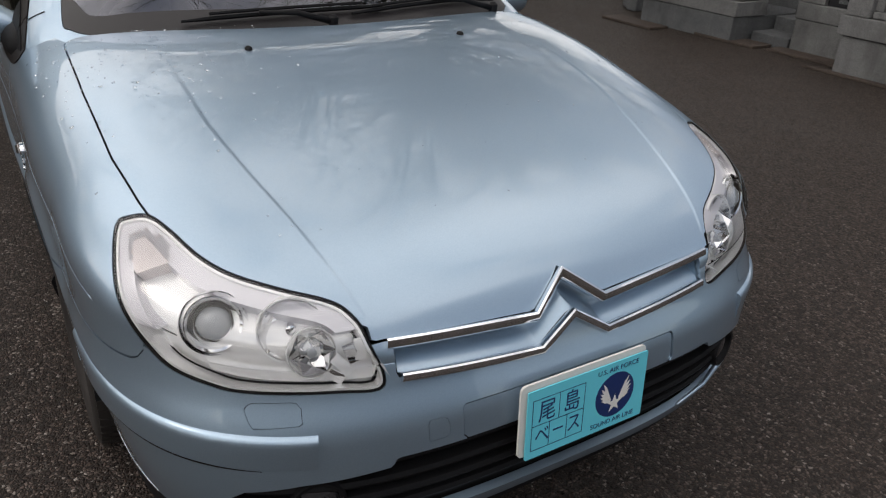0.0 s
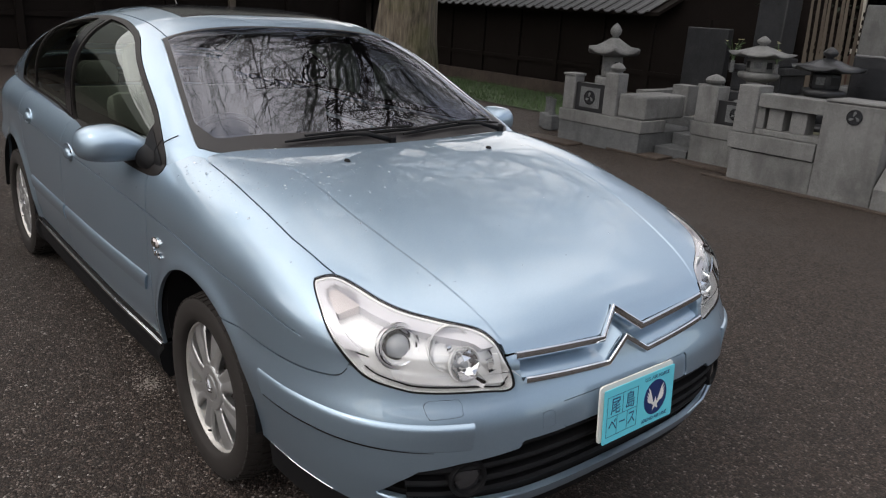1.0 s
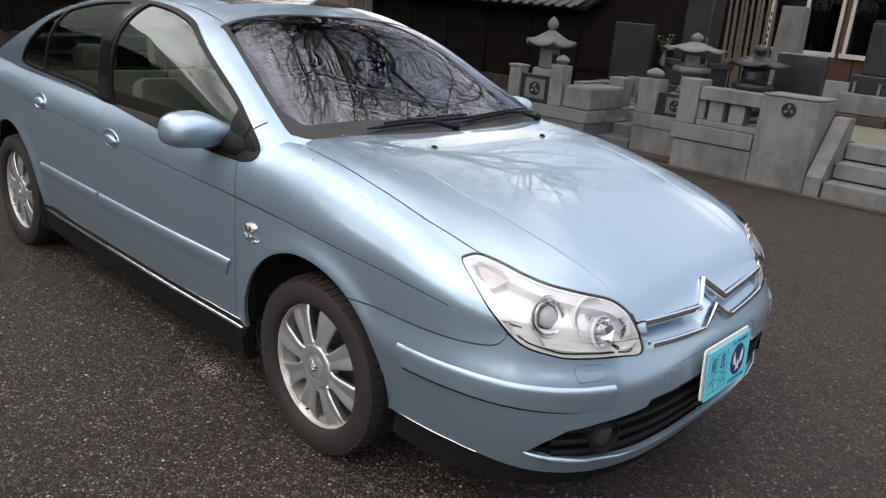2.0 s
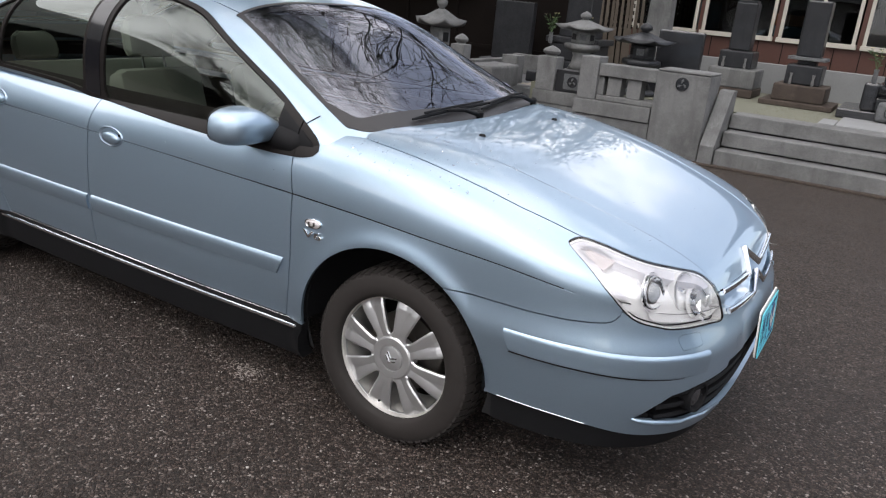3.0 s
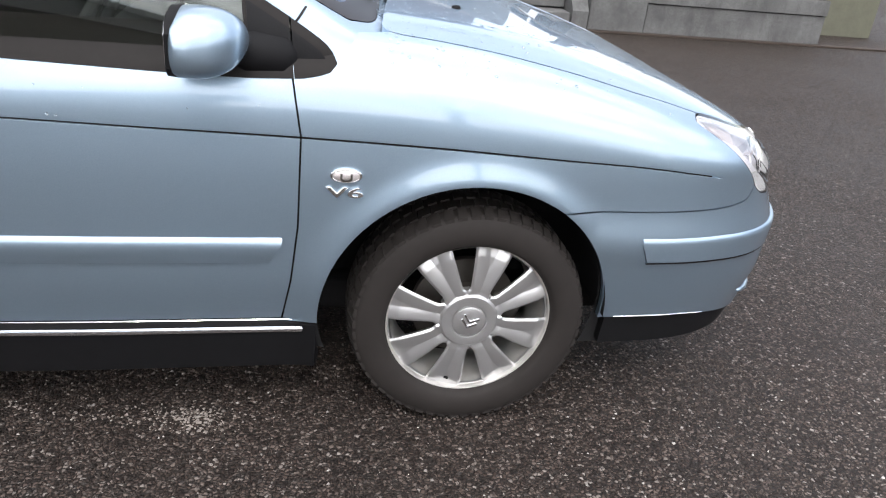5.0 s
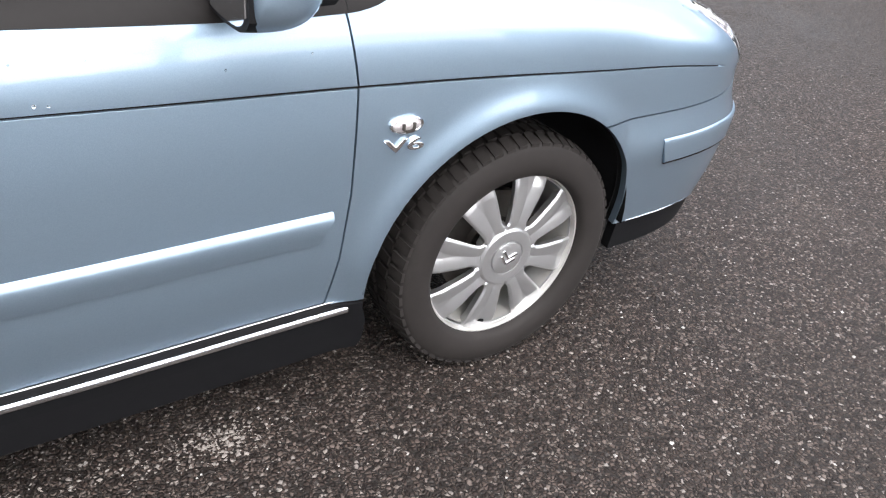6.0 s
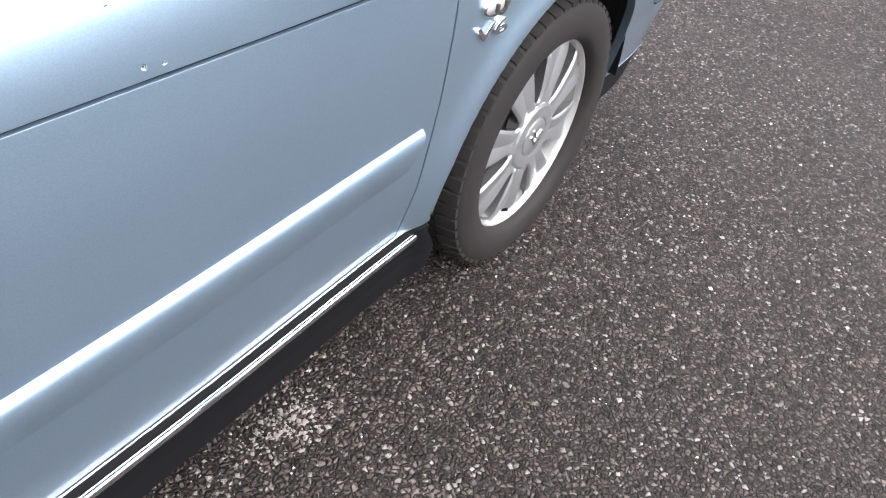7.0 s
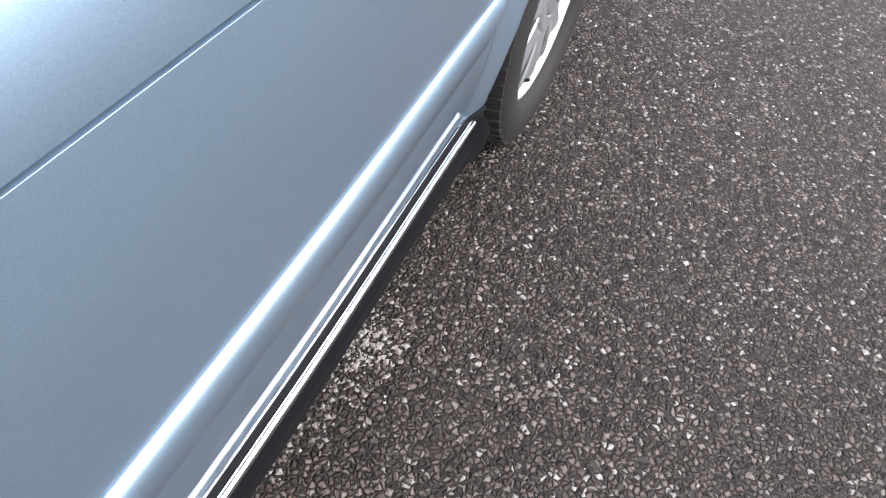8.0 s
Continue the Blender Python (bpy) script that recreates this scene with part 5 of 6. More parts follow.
# ---- rain droplets left on the bonnet and wings ----
rng = np.random.default_rng(5)
bm = bmesh.new()
V, N, T = LOWER
ok = np.where((ls < 0.84) & (lz > 0.85) & (lx > -0.26) & (lx < 0.75) & (N[:, 2] > 0.55))[0]
weight = np.exp(-((lx[ok] + 0.15) / 0.35) ** 2) * (0.35 + (np.abs(ly[ok] + 0.5) < 0.3)) + 0.02
on_door = np.where((ly < 0) & (lx > -1.6) & (lx < -0.5) & (lz > 0.85) & (lz < 0.93))[0]
for k in np.concatenate((rng.choice(ok, 800, replace=False, p=weight / weight.sum()), rng.choice(on_door, 18, replace=False))):
    r = 0.0015 + 0.0032 * rng.random() ** 2
    m = Matrix.Translation(Vector(V[k]) + Vector((rng.normal(0, 0.006), rng.normal(0, 0.006), 0.0))) @ Vector(N[k]).to_track_quat("Z", "Y").to_matrix().to_4x4() @ Matrix.Diagonal((r, r * (0.8 + 0.5 * rng.random()), r * 0.38, 1))
    bmesh.ops.create_icosphere(bm, subdivisions=1, radius=1, matrix=m)
tagged(part("water_droplet", bm, WATER, car, "clear rain droplets on the paint", True, 180), kind="stuff")

# Rod antenna at the back of the roof
part("antenna", tube_bm([(-2.33, 0.0, 1.424), (-2.37, 0.0, 1.448), (-2.385, 0.0, 1.458), (-2.63, 0.0, 1.672)], [0.016, 0.008, 0.0035, 0.0022], 8), GLOSS_BLACK, car, "thin black roof antenna", True)

# ---- ground ----
def sheet(name, x0, y0, x1, y1, z, m, n=1):
    bm = bmesh.new()
    bmesh.ops.create_grid(bm, x_segments=n, y_segments=n, size=0.5)
    for v in bm.verts:
        v.co = Vector((x0 + (v.co.x + 0.5) * (x1 - x0), y0 + (v.co.y + 0.5) * (y1 - y0), z))
    return part(name, bm, m, None)


tagged(sheet("ground", -400, -400, 400, 400, 0, ASPHALT), "dark worn asphalt with pale stone chips", "ground", kind="structure")


def chips(name, count, place, lo, hi, m, label, seed, flat=0.5):
    """Many small broken stones as one thing."""
    r = np.random.default_rng(seed)
    base = np.array([(1, 0, 0), (0, 1, 0), (-1, 0, 0), (0, -1, 0), (0, 0, 1)], float)
    tri = np.array([(0, 1, 4), (1, 2, 4), (2, 3, 4), (3, 0, 4)])
    P = np.array([place(r) for _ in range(count)])
    size = lo + (hi - lo) * r.random(count) ** 2
    V = base[None] * size[:, None, None] * (1 + 0.5 * r.normal(size=(count, 5, 3)).clip(-1, 1))
    V[:, :, 2] = np.abs(V[:, :, 2]) * flat
    V[:, :4, 2] = -0.0015
    a = r.random(count) * 6.28
    ca, sa = np.cos(a)[:, None], np.sin(a)[:, None]
    X, Y = V[:, :, 0] * ca - V[:, :, 1] * sa, V[:, :, 0] * sa + V[:, :, 1] * ca
    V = np.stack((X, Y, V[:, :, 2]), -1) + P[:, None, :]
    F = (tri[None] + 5 * np.arange(count)[:, None, None]).reshape(-1, 3)
    return tagged(new(name, mesh_of(name, V.reshape(-1, 3), F, m, smooth=False)), label, "gravel", kind="stuff")


def chip_material():
    m = bpy.data.materials.new("mixed_stone_chips")
    m.use_nodes = True
    nt = m.node_tree
    g = nt.nodes.new("ShaderNodeNewGeometry")
    c = ramp(nt, g.outputs["Random Per Island"], [(0.0, (0.020, 0.0135, 0.0105)), (0.5, (0.056, 0.041, 0.033)), (0.82, (0.115, 0.091, 0.076)), (0.97, (0.22, 0.198, 0.18)), (1.0, (0.48, 0.46, 0.43))])
    nt.links.new(c, nt.nodes["Principled BSDF"].inputs["Base Color"])
    nt.nodes["Principled BSDF"].inputs["Roughness"].default_value = 0.55
    return m


CHIPS = chip_material()
chips("stone_chip", 34000, lambda r: (-2.6 + 4.4 * r.random(), -0.6 - 2.2 * r.random() ** 1.3, 0), 0.003, 0.008, CHIPS, "small grey stone chips in the asphalt surface", 1)


def worn(r):
    k = r.choice(5, p=(0.50, 0.10, 0.14, 0.16, 0.10))
    cx, cy, sx, sy = ((-0.72, -0.832, 0.055, 0.03), (-0.93, -0.80, 0.09, 0.02), (-1.22, -0.765, 0.13, 0.02), (-1.62, -0.772, 0.24, 0.022), (-2.2, -0.78, 0.3, 0.022))[k]
    return (r.normal(cx, sx), r.normal(cy, sy), 0.0005)


chips("pale_chip", 480, worn, 0.003, 0.0085, PALE_CHIP, "pale crushed stone worn out of the asphalt", 2, 0.35)

# ---- the cemetery's front wall, steps and plots ----
before_graves = set(scene.objects)


def block(name, lo, hi, m, parent, bevel=0.008, label=""):
    return part(name, box_bm(lo, hi, bevel), m, parent, label)


def crest_on(parent, x, y, z, r, m=BLACK_STONE, m2=GRANITE_DARK):
    c = part("crest", lathe_bm([(0.0, -0.004), (r * 0.84, -0.004), (r * 0.88, -0.009), (r, -0.008), (r, 0.02)], 36, "y"), m, parent, "dark round carved crest", True)
    c.location = (x, y, z)
    for k in range(3):
        a = radians(90 + 120 * k)
        leaf = part("crest_leaf", flat_shape([(r * 0.15 * math.cos(a + 1.2), r * 0.15 * math.sin(a + 1.2)), (r * 0.6 * math.cos(a + 0.35), r * 0.6 * math.sin(a + 0.35)), (r * 0.78 * math.cos(a), r * 0.78 * math.sin(a)), (r * 0.6 * math.cos(a - 0.35), r * 0.6 * math.sin(a - 0.35))], 0.004, 0.009), m2, c)
        leaf.rotation_euler = (radians(90), 0, 0)


def stone_fence(x0, x1, posts, balusters, half, label):
    f = thing("granite_fence", label, "stone fence", "granite fences")
    block("base", (x0, 5.97, 0), (x1, 6.36, 0.343), GRANITE, f)
    block("ledge", (x0 - 0.04, 5.945, 0.351), (x1 - 0.003, 6.40, 0.525), GRANITE, f)
    block("bottom_rail", (posts[0], 6.00, 0.530), (posts[1], 6.25, 0.59), GRANITE, f)
    block("top_rail", (posts[0], 5.99, 0.815), (posts[1], 6.26, 0.955), GRANITE, f)
    for bx in balusters:
        block("baluster", (bx - half, 6.03, 0.592), (bx + half, 6.22, 0.813), GRANITE, f)
    return f


wall = stone_fence(-2.16, -1.243, (-1.94, -1.243), (-1.955, -1.745, -1.50), 0.085, "pale grey granite fence with short balusters and end post")
block("post", (-2.175, 5.962, 0.528), (-1.945, 6.27, 1.025), GRANITE, wall, 0.012)
stone_fence(3.35, 5.64, (3.35, 5.64), [3.47 + 0.24 * k for k in range(9)], 0.085, "pale grey granite fence with a row of short balusters")


def crest_pillar(x0, x1):
    p = thing("crest_pillar", "large pale granite block with a round dark crest", "stone pillar", "crest pillars")
    block("body", (x0, 5.95, 0), (x1, 6.45, 0.958), GRANITE, p, 0.012)
    block("cap", (x0, 5.952, 0.962), (x1, 6.448, 0.988), GRANITE, p, 0.012)
    crest_on(p, (x0 + x1) / 2, 5.948, 0.845, 0.075)


def stair_wing(x0, x1):
    w = thing("stair_wing", "sloping pale granite stair side", "stair side", "stair sides")
    bm = bmesh.new()
    prof = [(5.92, 0.0), (5.92, 0.215), (6.42, 0.80), (6.62, 0.80), (6.62, 0.0)]
    sides = [[bm.verts.new((x, y, z)) for y, z in prof] for x in (x0, x1)]
    bm.faces.new(sides[0])
    bm.faces.new(sides[1][::-1])
    for k in range(5):
        bm.faces.new((sides[0][k - 1], sides[0][k], sides[1][k], sides[1][k - 1]))
    bmesh.ops.recalc_face_normals(bm, faces=bm.faces[:])
    part("slope", bm, GRANITE, w)


crest_pillar(-1.235, -0.63)
crest_pillar(2.655, 3.34)
stair_wing(-0.612, -0.455)
stair_wing(2.445, 2.635)
stairs = thing("granite_steps", "three broad pale granite steps with open joints", "steps")
# near-black block added behind the open joints, stands for their shade
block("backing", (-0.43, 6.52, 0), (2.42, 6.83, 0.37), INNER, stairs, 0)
for y0, z0, z1 in ((5.95, 0.0, 0.185), (6.21, 0.201, 0.365), (6.48, 0.381, 0.545)):
    block("step", (-0.443, y0, z0), (2.432, y0 + 0.36, z1), GRANITE, stairs, 0.012)
tagged(block("kerb_lip", (-2.4, 5.86, 0.0), (7.0, 5.948, 0.022), BROWN_STONE, None, 0.004), "low worn concrete lip below the steps", "kerb", kind="structure")
tagged(block("grave_plot", (-3.2, 6.84, 0.0), (7.0, 11.0, 0.535), PLOT, None, 0.0), "raised mossy gravel ground of the graves", "ground", kind="structure")
path = thing("plot_path", "pale smooth stone slabs leading to the grave", "stone path")
for x0, y0, x1, y1 in ((0.62, 6.845, 1.74, 7.62), (0.62, 7.63, 1.74, 8.0), (0.44, 6.845, 0.612, 7.4), (1.748, 6.845, 1.93, 7.6)):
    block("slab", (x0, y0, 0.50), (x1, y1, 0.553), CONCRETE, path, 0.006)
chips("plot_gravel", 5000, lambda r: (-0.3 + 4.2 * r.random(), 6.85 + 2.6 * r.random(), 0.536), 0.006, 0.014, PLOT, "mossy grey gravel between the graves", 3, 0.5)

# enclosures further along, with posts, dark crest panels and low steps
def ball_post(parent, x0, x1, y0, y1, z0, z1):
    block("post", (x0, y0, z0), (x1, y1, z1), GRANITE, parent)
    w = min(x1 - x0, y1 - y0) * 0.5
    b = part("ball", lathe_bm([(w * 0.7, 0.0), (w * 0.55, 0.015), (w * 0.85, 0.04), (w * 0.92, 0.065), (w * 0.75, 0.095), (w * 0.35, 0.12), (0.0, 0.135)], 20), GRANITE, parent, "rounded stone finial", True)
    b.location = ((x0 + x1) / 2, (y0 + y1) / 2, z1)


def crest_panel(parent, x0, x1, y, z0, z1):
    block("dark_panel", (x0, y, z0), (x1, y + 0.1, z1), DARK_PANEL, parent, 0.004, "polished black panel")
    cx, cz, w = (x0 + x1) / 2, (z0 + z1) / 2, (z1 - z0) * 0.36
    block("pale_field", (cx - w * 1.25, y - 0.004, cz - w), (cx + w * 1.25, y, cz + w), GRANITE_DARK, parent, 0.001)
    crest_on(parent, cx, y - 0.004, cz, w * 0.7)


low_a = thing("grave_enclosure", "grey granite enclosure corner with black crest panel", "stone enclosure", "grave enclosures")
block("base", (-2.96, 6.42, 0), (-2.21, 7.3, 0.335), GRANITE, low_a)
block("ledge", (-2.97, 6.41, 0.338), (-2.215, 7.3, 0.50), GRANITE, low_a)
ball_post(low_a, -2.955, -2.69, 6.43, 6.68, 0.502, 0.925)
crest_panel(low_a, -2.685, -2.215, 6.47, 0.502, 0.775)
low_b = thing("grave_enclosure", "grey granite enclosure with square post and crest panel", "stone enclosure", "grave enclosures")
block("base", (-4.80, 6.10, 0), (-3.47, 7.4, 0.27), GRANITE_DARK, low_b)
block("ledge", (-4.81, 6.09, 0.273), (-3.45, 6.6, 0.425), GRANITE, low_b)
block("square_post", (-4.79, 6.12, 0.427), (-4.60, 6.30, 0.86), GRANITE, low_b)
block("post_cap", (-4.805, 6.105, 0.862), (-4.585, 6.315, 0.895), GRANITE, low_b)
crest_panel(low_b, -4.595, -4.11, 6.15, 0.427, 0.79)
ball_post(low_b, -4.105, -3.90, 6.12, 6.32, 0.427, 0.955)
block("wing_wall", (-3.895, 6.16, 0.427), (-3.47, 7.0, 0.72), GRANITE, low_b, 0.03)
gap_steps = thing("low_steps", "weathered low granite steps between enclosures", "steps")
for y0, z0, z1 in ((6.42, 0.0, 0.12), (6.78, 0.0, 0.26), (7.1, 0.0, 0.40)):
    block("step", (-3.445, y0, z0), (-2.98, 7.6, z1), GRANITE_DARK, gap_steps, 0.01)
for x0, x1, y0, y1 in ((-3.95, -3.15, 6.09, 6.40), (-3.05, -2.25, 6.18, 6.41), (-5.1, -4.3, 5.75, 6.05)):
    tagged(block("ground_slab", (x0, y0, 0), (x1, y1, 0.03), BROWN_STONE, None, 0.006), "flat weathered stone slab lying on the ground", "slab")
rear_low = thing("grave_enclosure", "grey granite rear enclosure with flat-topped posts", "stone enclosure", "grave enclosures")
block("base", (-4.6, 7.42, 0), (-2.62, 9.3, 0.40), GRANITE_DARK, rear_low)
block("rear_wall", (-4.6, 9.0, 0.40), (-2.62, 9.15, 0.72), GRANITE, rear_low)
block("post", (-4.0, 7.45, 0.40), (-3.75, 7.7, 0.80), GRANITE, rear_low)
block("side_rail", (-4.6, 7.45, 0.40), (-4.45, 9.0, 0.66), GRANITE, rear_low)
chips("plot_pebble", 1500, lambda r: (-3.7 + 1.05 * r.random(), 7.5 + 1.4 * r.random(), 0.402), 0.01, 0.025, PALE_CHIP, "pale pebbles filling the grave plot", 4, 0.6)

# ---- stone lanterns ----
def hex_body(name, profile, m, parent, z, turn=0.0, n=6, curl=0.0, label=""):
    """A faceted body from (radius, height) pairs; curl lifts the corners of its widest ring."""
    bm = bmesh.new()
    seg = n * 4
    widest = max(r for r, _ in profile)
    rings = []
    for r, h in profile:
        ring = []
        for i in range(seg):
            a = 2 * math.pi * i / seg
            local = (a + math.pi / n) % (2 * math.pi / n) - math.pi / n
            flat = math.cos(math.pi / n) / math.cos(math.pi / n - abs(local)) if n < 20 else 1
            up = curl * (r / widest) ** 3 * max(0.0, 1 - abs(local) / (math.pi / n) * 1.6)
            ring.append(bm.verts.new((r * flat * math.cos(a), r * flat * math.sin(a), h + up)))
        rings.append(ring)
    for a, b in zip(rings, rings[1:]):
        for i in range(seg):
            bm.faces.new((a[i], a[(i + 1) % seg], b[(i + 1) % seg], b[i]))
    bm.faces.new(rings[0][::-1])
    bm.faces.new(rings[-1])
    ob = part(name, bm, m, parent, label, True, 28)
    ob.matrix_local = pose(0, 0, z, 0, 0, turn)
    return ob


def stone_lantern(x, y, z, h, w, m, label, turn=0, rough_leg=True):
    """h: height over its foot, w: half width of the roof."""
    t = thing("stone_lantern", label, "stone lantern", "stone lanterns", (x, y, z), turn)
    k = h / 1.0
    hex_body("foot", [(w * 0.72, 0), (w * 0.72, 0.05 * k), (w * 0.5, 0.09 * k)], m, t, 0)
    hex_body("shaft", [(w * 0.46, 0.09 * k), (w * 0.34, 0.2 * k), (w * 0.30, 0.30 * k), (w * 0.36, 0.36 * k)], m, t, 0, n=24)
    hex_body("platform", [(w * 0.40, 0.36 * k), (w * 0.64, 0.405 * k), (w * 0.68, 0.43 * k), (w * 0.68, 0.475 * k), (w * 0.6, 0.49 * k)], m, t, 0)
    box_ob = hex_body("light_box", [(w * 0.42, 0.49 * k), (w * 0.44, 0.52 * k), (w * 0.44, 0.66 * k), (w * 0.40, 0.69 * k)], m, t, 0)
    for s in range(6):
        a = radians(60 * s + 30)
        r = w * 0.425 * math.cos(math.pi / 6)
        win = part("light_opening", box_bm((-0.0, -w * 0.13, 0.545 * k), (0.012, w * 0.13, 0.635 * k)), INNER if s % 2 else GRANITE_DARK, box_ob)
        win.matrix_local = pose(r * math.cos(a), r * math.sin(a), 0, 0, 0, math.degrees(a))
    hex_body("roof", [(w * 0.40, 0.680 * k), (w * 1.06, 0.700 * k), (w * 1.12, 0.716 * k), (w * 0.74, 0.760 * k), (w * 0.40, 0.815 * k), (w * 0.16, 0.850 * k)], m, t, 0, curl=0.045 * k, label="spreading roof with turned-up corners")
    hex_body("finial", [(w * 0.12, 0.850 * k), (w * 0.11, 0.865 * k), (w * 0.20, 0.885 * k), (w * 0.22, 0.92 * k), (w * 0.14, 0.955 * k), (w * 0.05, 0.975 * k), (w * 0.01, 0.985 * k)], m, t, 0, n=24)
    return t


stone_lantern(-5.22, 7.62, 0.0, 1.575, 0.385, GRANITE, "pale grey granite lantern with a hexagonal roof", 10)
block_l3 = thing("lantern_pedestal", "square granite pedestal under a lantern", "pedestal")
block("pedestal", (-2.99, 7.31, 0), (-2.45, 7.62, 0.66), GRANITE, block_l3, 0.02)
stone_lantern(-2.72, 7.31, 0.66, 0.868, 0.36, GRANITE, "pale grey granite lantern on a short leg", 20)
stone_lantern(-1.80, 7.1, 0.535, 0.93, 0.37, SLATE, "dark grey stone lantern with a wide roof", 5)

# ---- graves ----
def grave(x, y, z, tiers, label, turn=0):
    """Stacked blocks: (name, half width, half depth, height, material)."""
    g = thing("gravestone", label, "gravestone", "gravestones", (x, y, z), turn)
    h = 0.0
    for name, w, d, t, m in tiers:
        block(name, (-w, -d, h + 0.002), (w, d, h + t), m, g, min(0.02, t * 0.15))
        h += t
    return g


def flowers(x, y, z, m, label, seed):
    f = thing("flower_vase", label, "flowers", "grave flowers", (x, y, z))
    part("vase", lathe_bm([(0.028, 0.0), (0.032, 0.05), (0.026, 0.12), (0.03, 0.16), (0.022, 0.16)], 16), GRANITE_DARK, f, "", True)
    r = random.Random(seed)
    for k in range(7):
        a, l, s = r.uniform(0, 6.28), r.uniform(0.16, 0.30), r.uniform(0.2, 0.5)
        tip = (l * s * math.cos(a), l * s * math.sin(a), 0.14 + l)
        part("stem", tube_bm([(0, 0, 0.12), (tip[0] * 0.4, tip[1] * 0.4, 0.14 + l * 0.55), tip], [0.004, 0.003, 0.003], 5), LEAF, f)
        for q in range(3):
            b = r.uniform(0, 6.28)
            p = Vector(tip) * r.uniform(0.5, 0.9)
            e = p + Vector((0.07 * math.cos(b), 0.07 * math.sin(b), 0.03))
            n = Vector((-math.sin(b), math.cos(b), 0)) * 0.014
            bm = bmesh.new()
            bm.faces.new([bm.verts.new(v) for v in (p, (p + e) / 2 + n + Vector((0, 0, 0.012)), e, (p + e) / 2 - n + Vector((0, 0, 0.012)))])
            part("leaf", bm, LEAF, f)
        if k % 2 == 0:
            bm = bmesh.new()
            for q in range(7):
                b = 6.28 * q / 7
                o = Vector((math.cos(b), math.sin(b), 0.5)) * 0.026
                w = Vector((-math.sin(b), math.cos(b), 0)) * 0.011
                bm.faces.new([bm.verts.new(Vector(tip) + v) for v in (Vector((0, 0, 0)), o * 0.7 + w, o, o * 0.7 - w)])
            part("blossom", bm, m, f, "pale blossom")
    return f


PLOT_Z = 0.535
g1 = grave(-0.98, 9.05, PLOT_Z, [("rough_footing", 0.34, 0.36, 0.12, BROWN_STONE), ("base", 0.33, 0.33, 0.27, GRANITE), ("middle", 0.23, 0.24, 0.24, SLATE), ("stone", 0.145, 0.145, 0.66, SLATE), ("top", 0.125, 0.125, 0.03, SLATE)], "dark square gravestone on a pale stepped base")
g2 = grave(-0.02, 8.75, PLOT_Z, [("footing", 0.46, 0.45, 0.07, BROWN_STONE), ("base", 0.33, 0.33, 0.22, BROWN_STONE), ("middle", 0.225, 0.225, 0.26, SLATE), ("neck", 0.12, 0.12, 0.06, SLATE), ("lip", 0.24, 0.22, 0.045, GRANITE_DARK), ("stone", 0.155, 0.155, 0.72, SLATE)], "tall dark gravestone on a brown weathered base")
for g, w, y0 in ((g1, 0.15, -0.30), (g2, 0.14, -0.29)):
    for sgn in (-1, 1):
        v = part("metal_vase", lathe_bm([(0.018, 0.0), (0.02, 0.06), (0.012, 0.09), (0.022, 0.15), (0.016, 0.15)], 14), GRANITE, g, "thin pale metal flower holder", True)
        v.location = (w * sgn, y0 + 0.02, 0.39 if g is g1 else 0.29)
g3 = grave(1.18, 8.45, PLOT_Z, [("footing", 0.66, 0.55, 0.12, BLACK_STONE), ("base", 0.42, 0.40, 0.17, BLACK_STONE), ("middle", 0.27, 0.30, 0.16, BLACK_STONE), ("stone", 0.235, 0.16, 0.85, BLACK_STONE)], "black polished gravestone with side vases and incense stand")
for sgn in (-1, 1):
    block("side_vase_block", (sgn * 0.34 - 0.085, -0.46, 0.122), (sgn * 0.34 + 0.085, -0.24, 0.46), BLACK_STONE, g3, 0.03)
roll = part("rounded_front", tube_bm([(-0.24, -0.38, 0.37), (0.24, -0.38, 0.37)], 0.085, 20), BLACK_STONE, g3, "", True)
inc = block("incense_stand", (-0.22, -0.72, 0.03), (0.22, -0.50, 0.26), GRANITE_DARK, g3, 0.04)
part("incense_opening", box_bm((-0.13, -0.726, 0.09), (0.13, -0.70, 0.20), 0.04), INNER, inc)
part("incense_tray", box_bm((-0.09, -0.732, 0.10), (0.09, -0.71, 0.118), 0.004), GRANITE, inc)
flowers(0.84, 8.1, PLOT_Z + 0.46, PETAL, "pale narcissus and green stems in a grave vase", 3)
flowers(1.52, 8.1, PLOT_Z + 0.46, PETAL, "pale narcissus and green stems in a grave vase", 4)
table = thing("stone_offering_table", "small pale granite table with two legs", "stone table", "", (1.70, 7.28, PLOT_Z))
block("top", (-0.22, -0.2, 0.19), (0.22, 0.2, 0.25), GRANITE, table)
for sgn in (-1, 1):
    bm = box_bm((sgn * 0.15 - 0.045, -0.16, 0.0), (sgn * 0.15 + 0.045, 0.16, 0.192), 0.01)
    for v in bm.verts:
        v.co.x += sgn * 0.05 * (0.19 - v.co.z) / 0.19
    part("leg", bm, GRANITE, table)
g4 = grave(2.27, 8.05, PLOT_Z, [("footing", 0.46, 0.55, 0.05, GRANITE), ("base", 0.40, 0.30, 0.33, GRANITE), ("middle", 0.34, 0.26, 0.22, GRANITE), ("stone", 0.275, 0.14, 0.85, GRANITE)], "pale granite gravestone with an incense stand before it")
for sgn in (-1, 1):
    block("vase_block", (sgn * 0.32 - 0.085, -0.50, 0.052), (sgn * 0.32 + 0.085, -0.302, 0.50), GRANITE, g4, 0.015)
    cup = part("vase_cup", lathe_bm([(0.0, 0.512), (0.03, 0.512), (0.036, 0.500)], 16), FRAME_WHITE, g4, "white vase cup", True)
    cup.location = (sgn * 0.32, -0.40, 0)
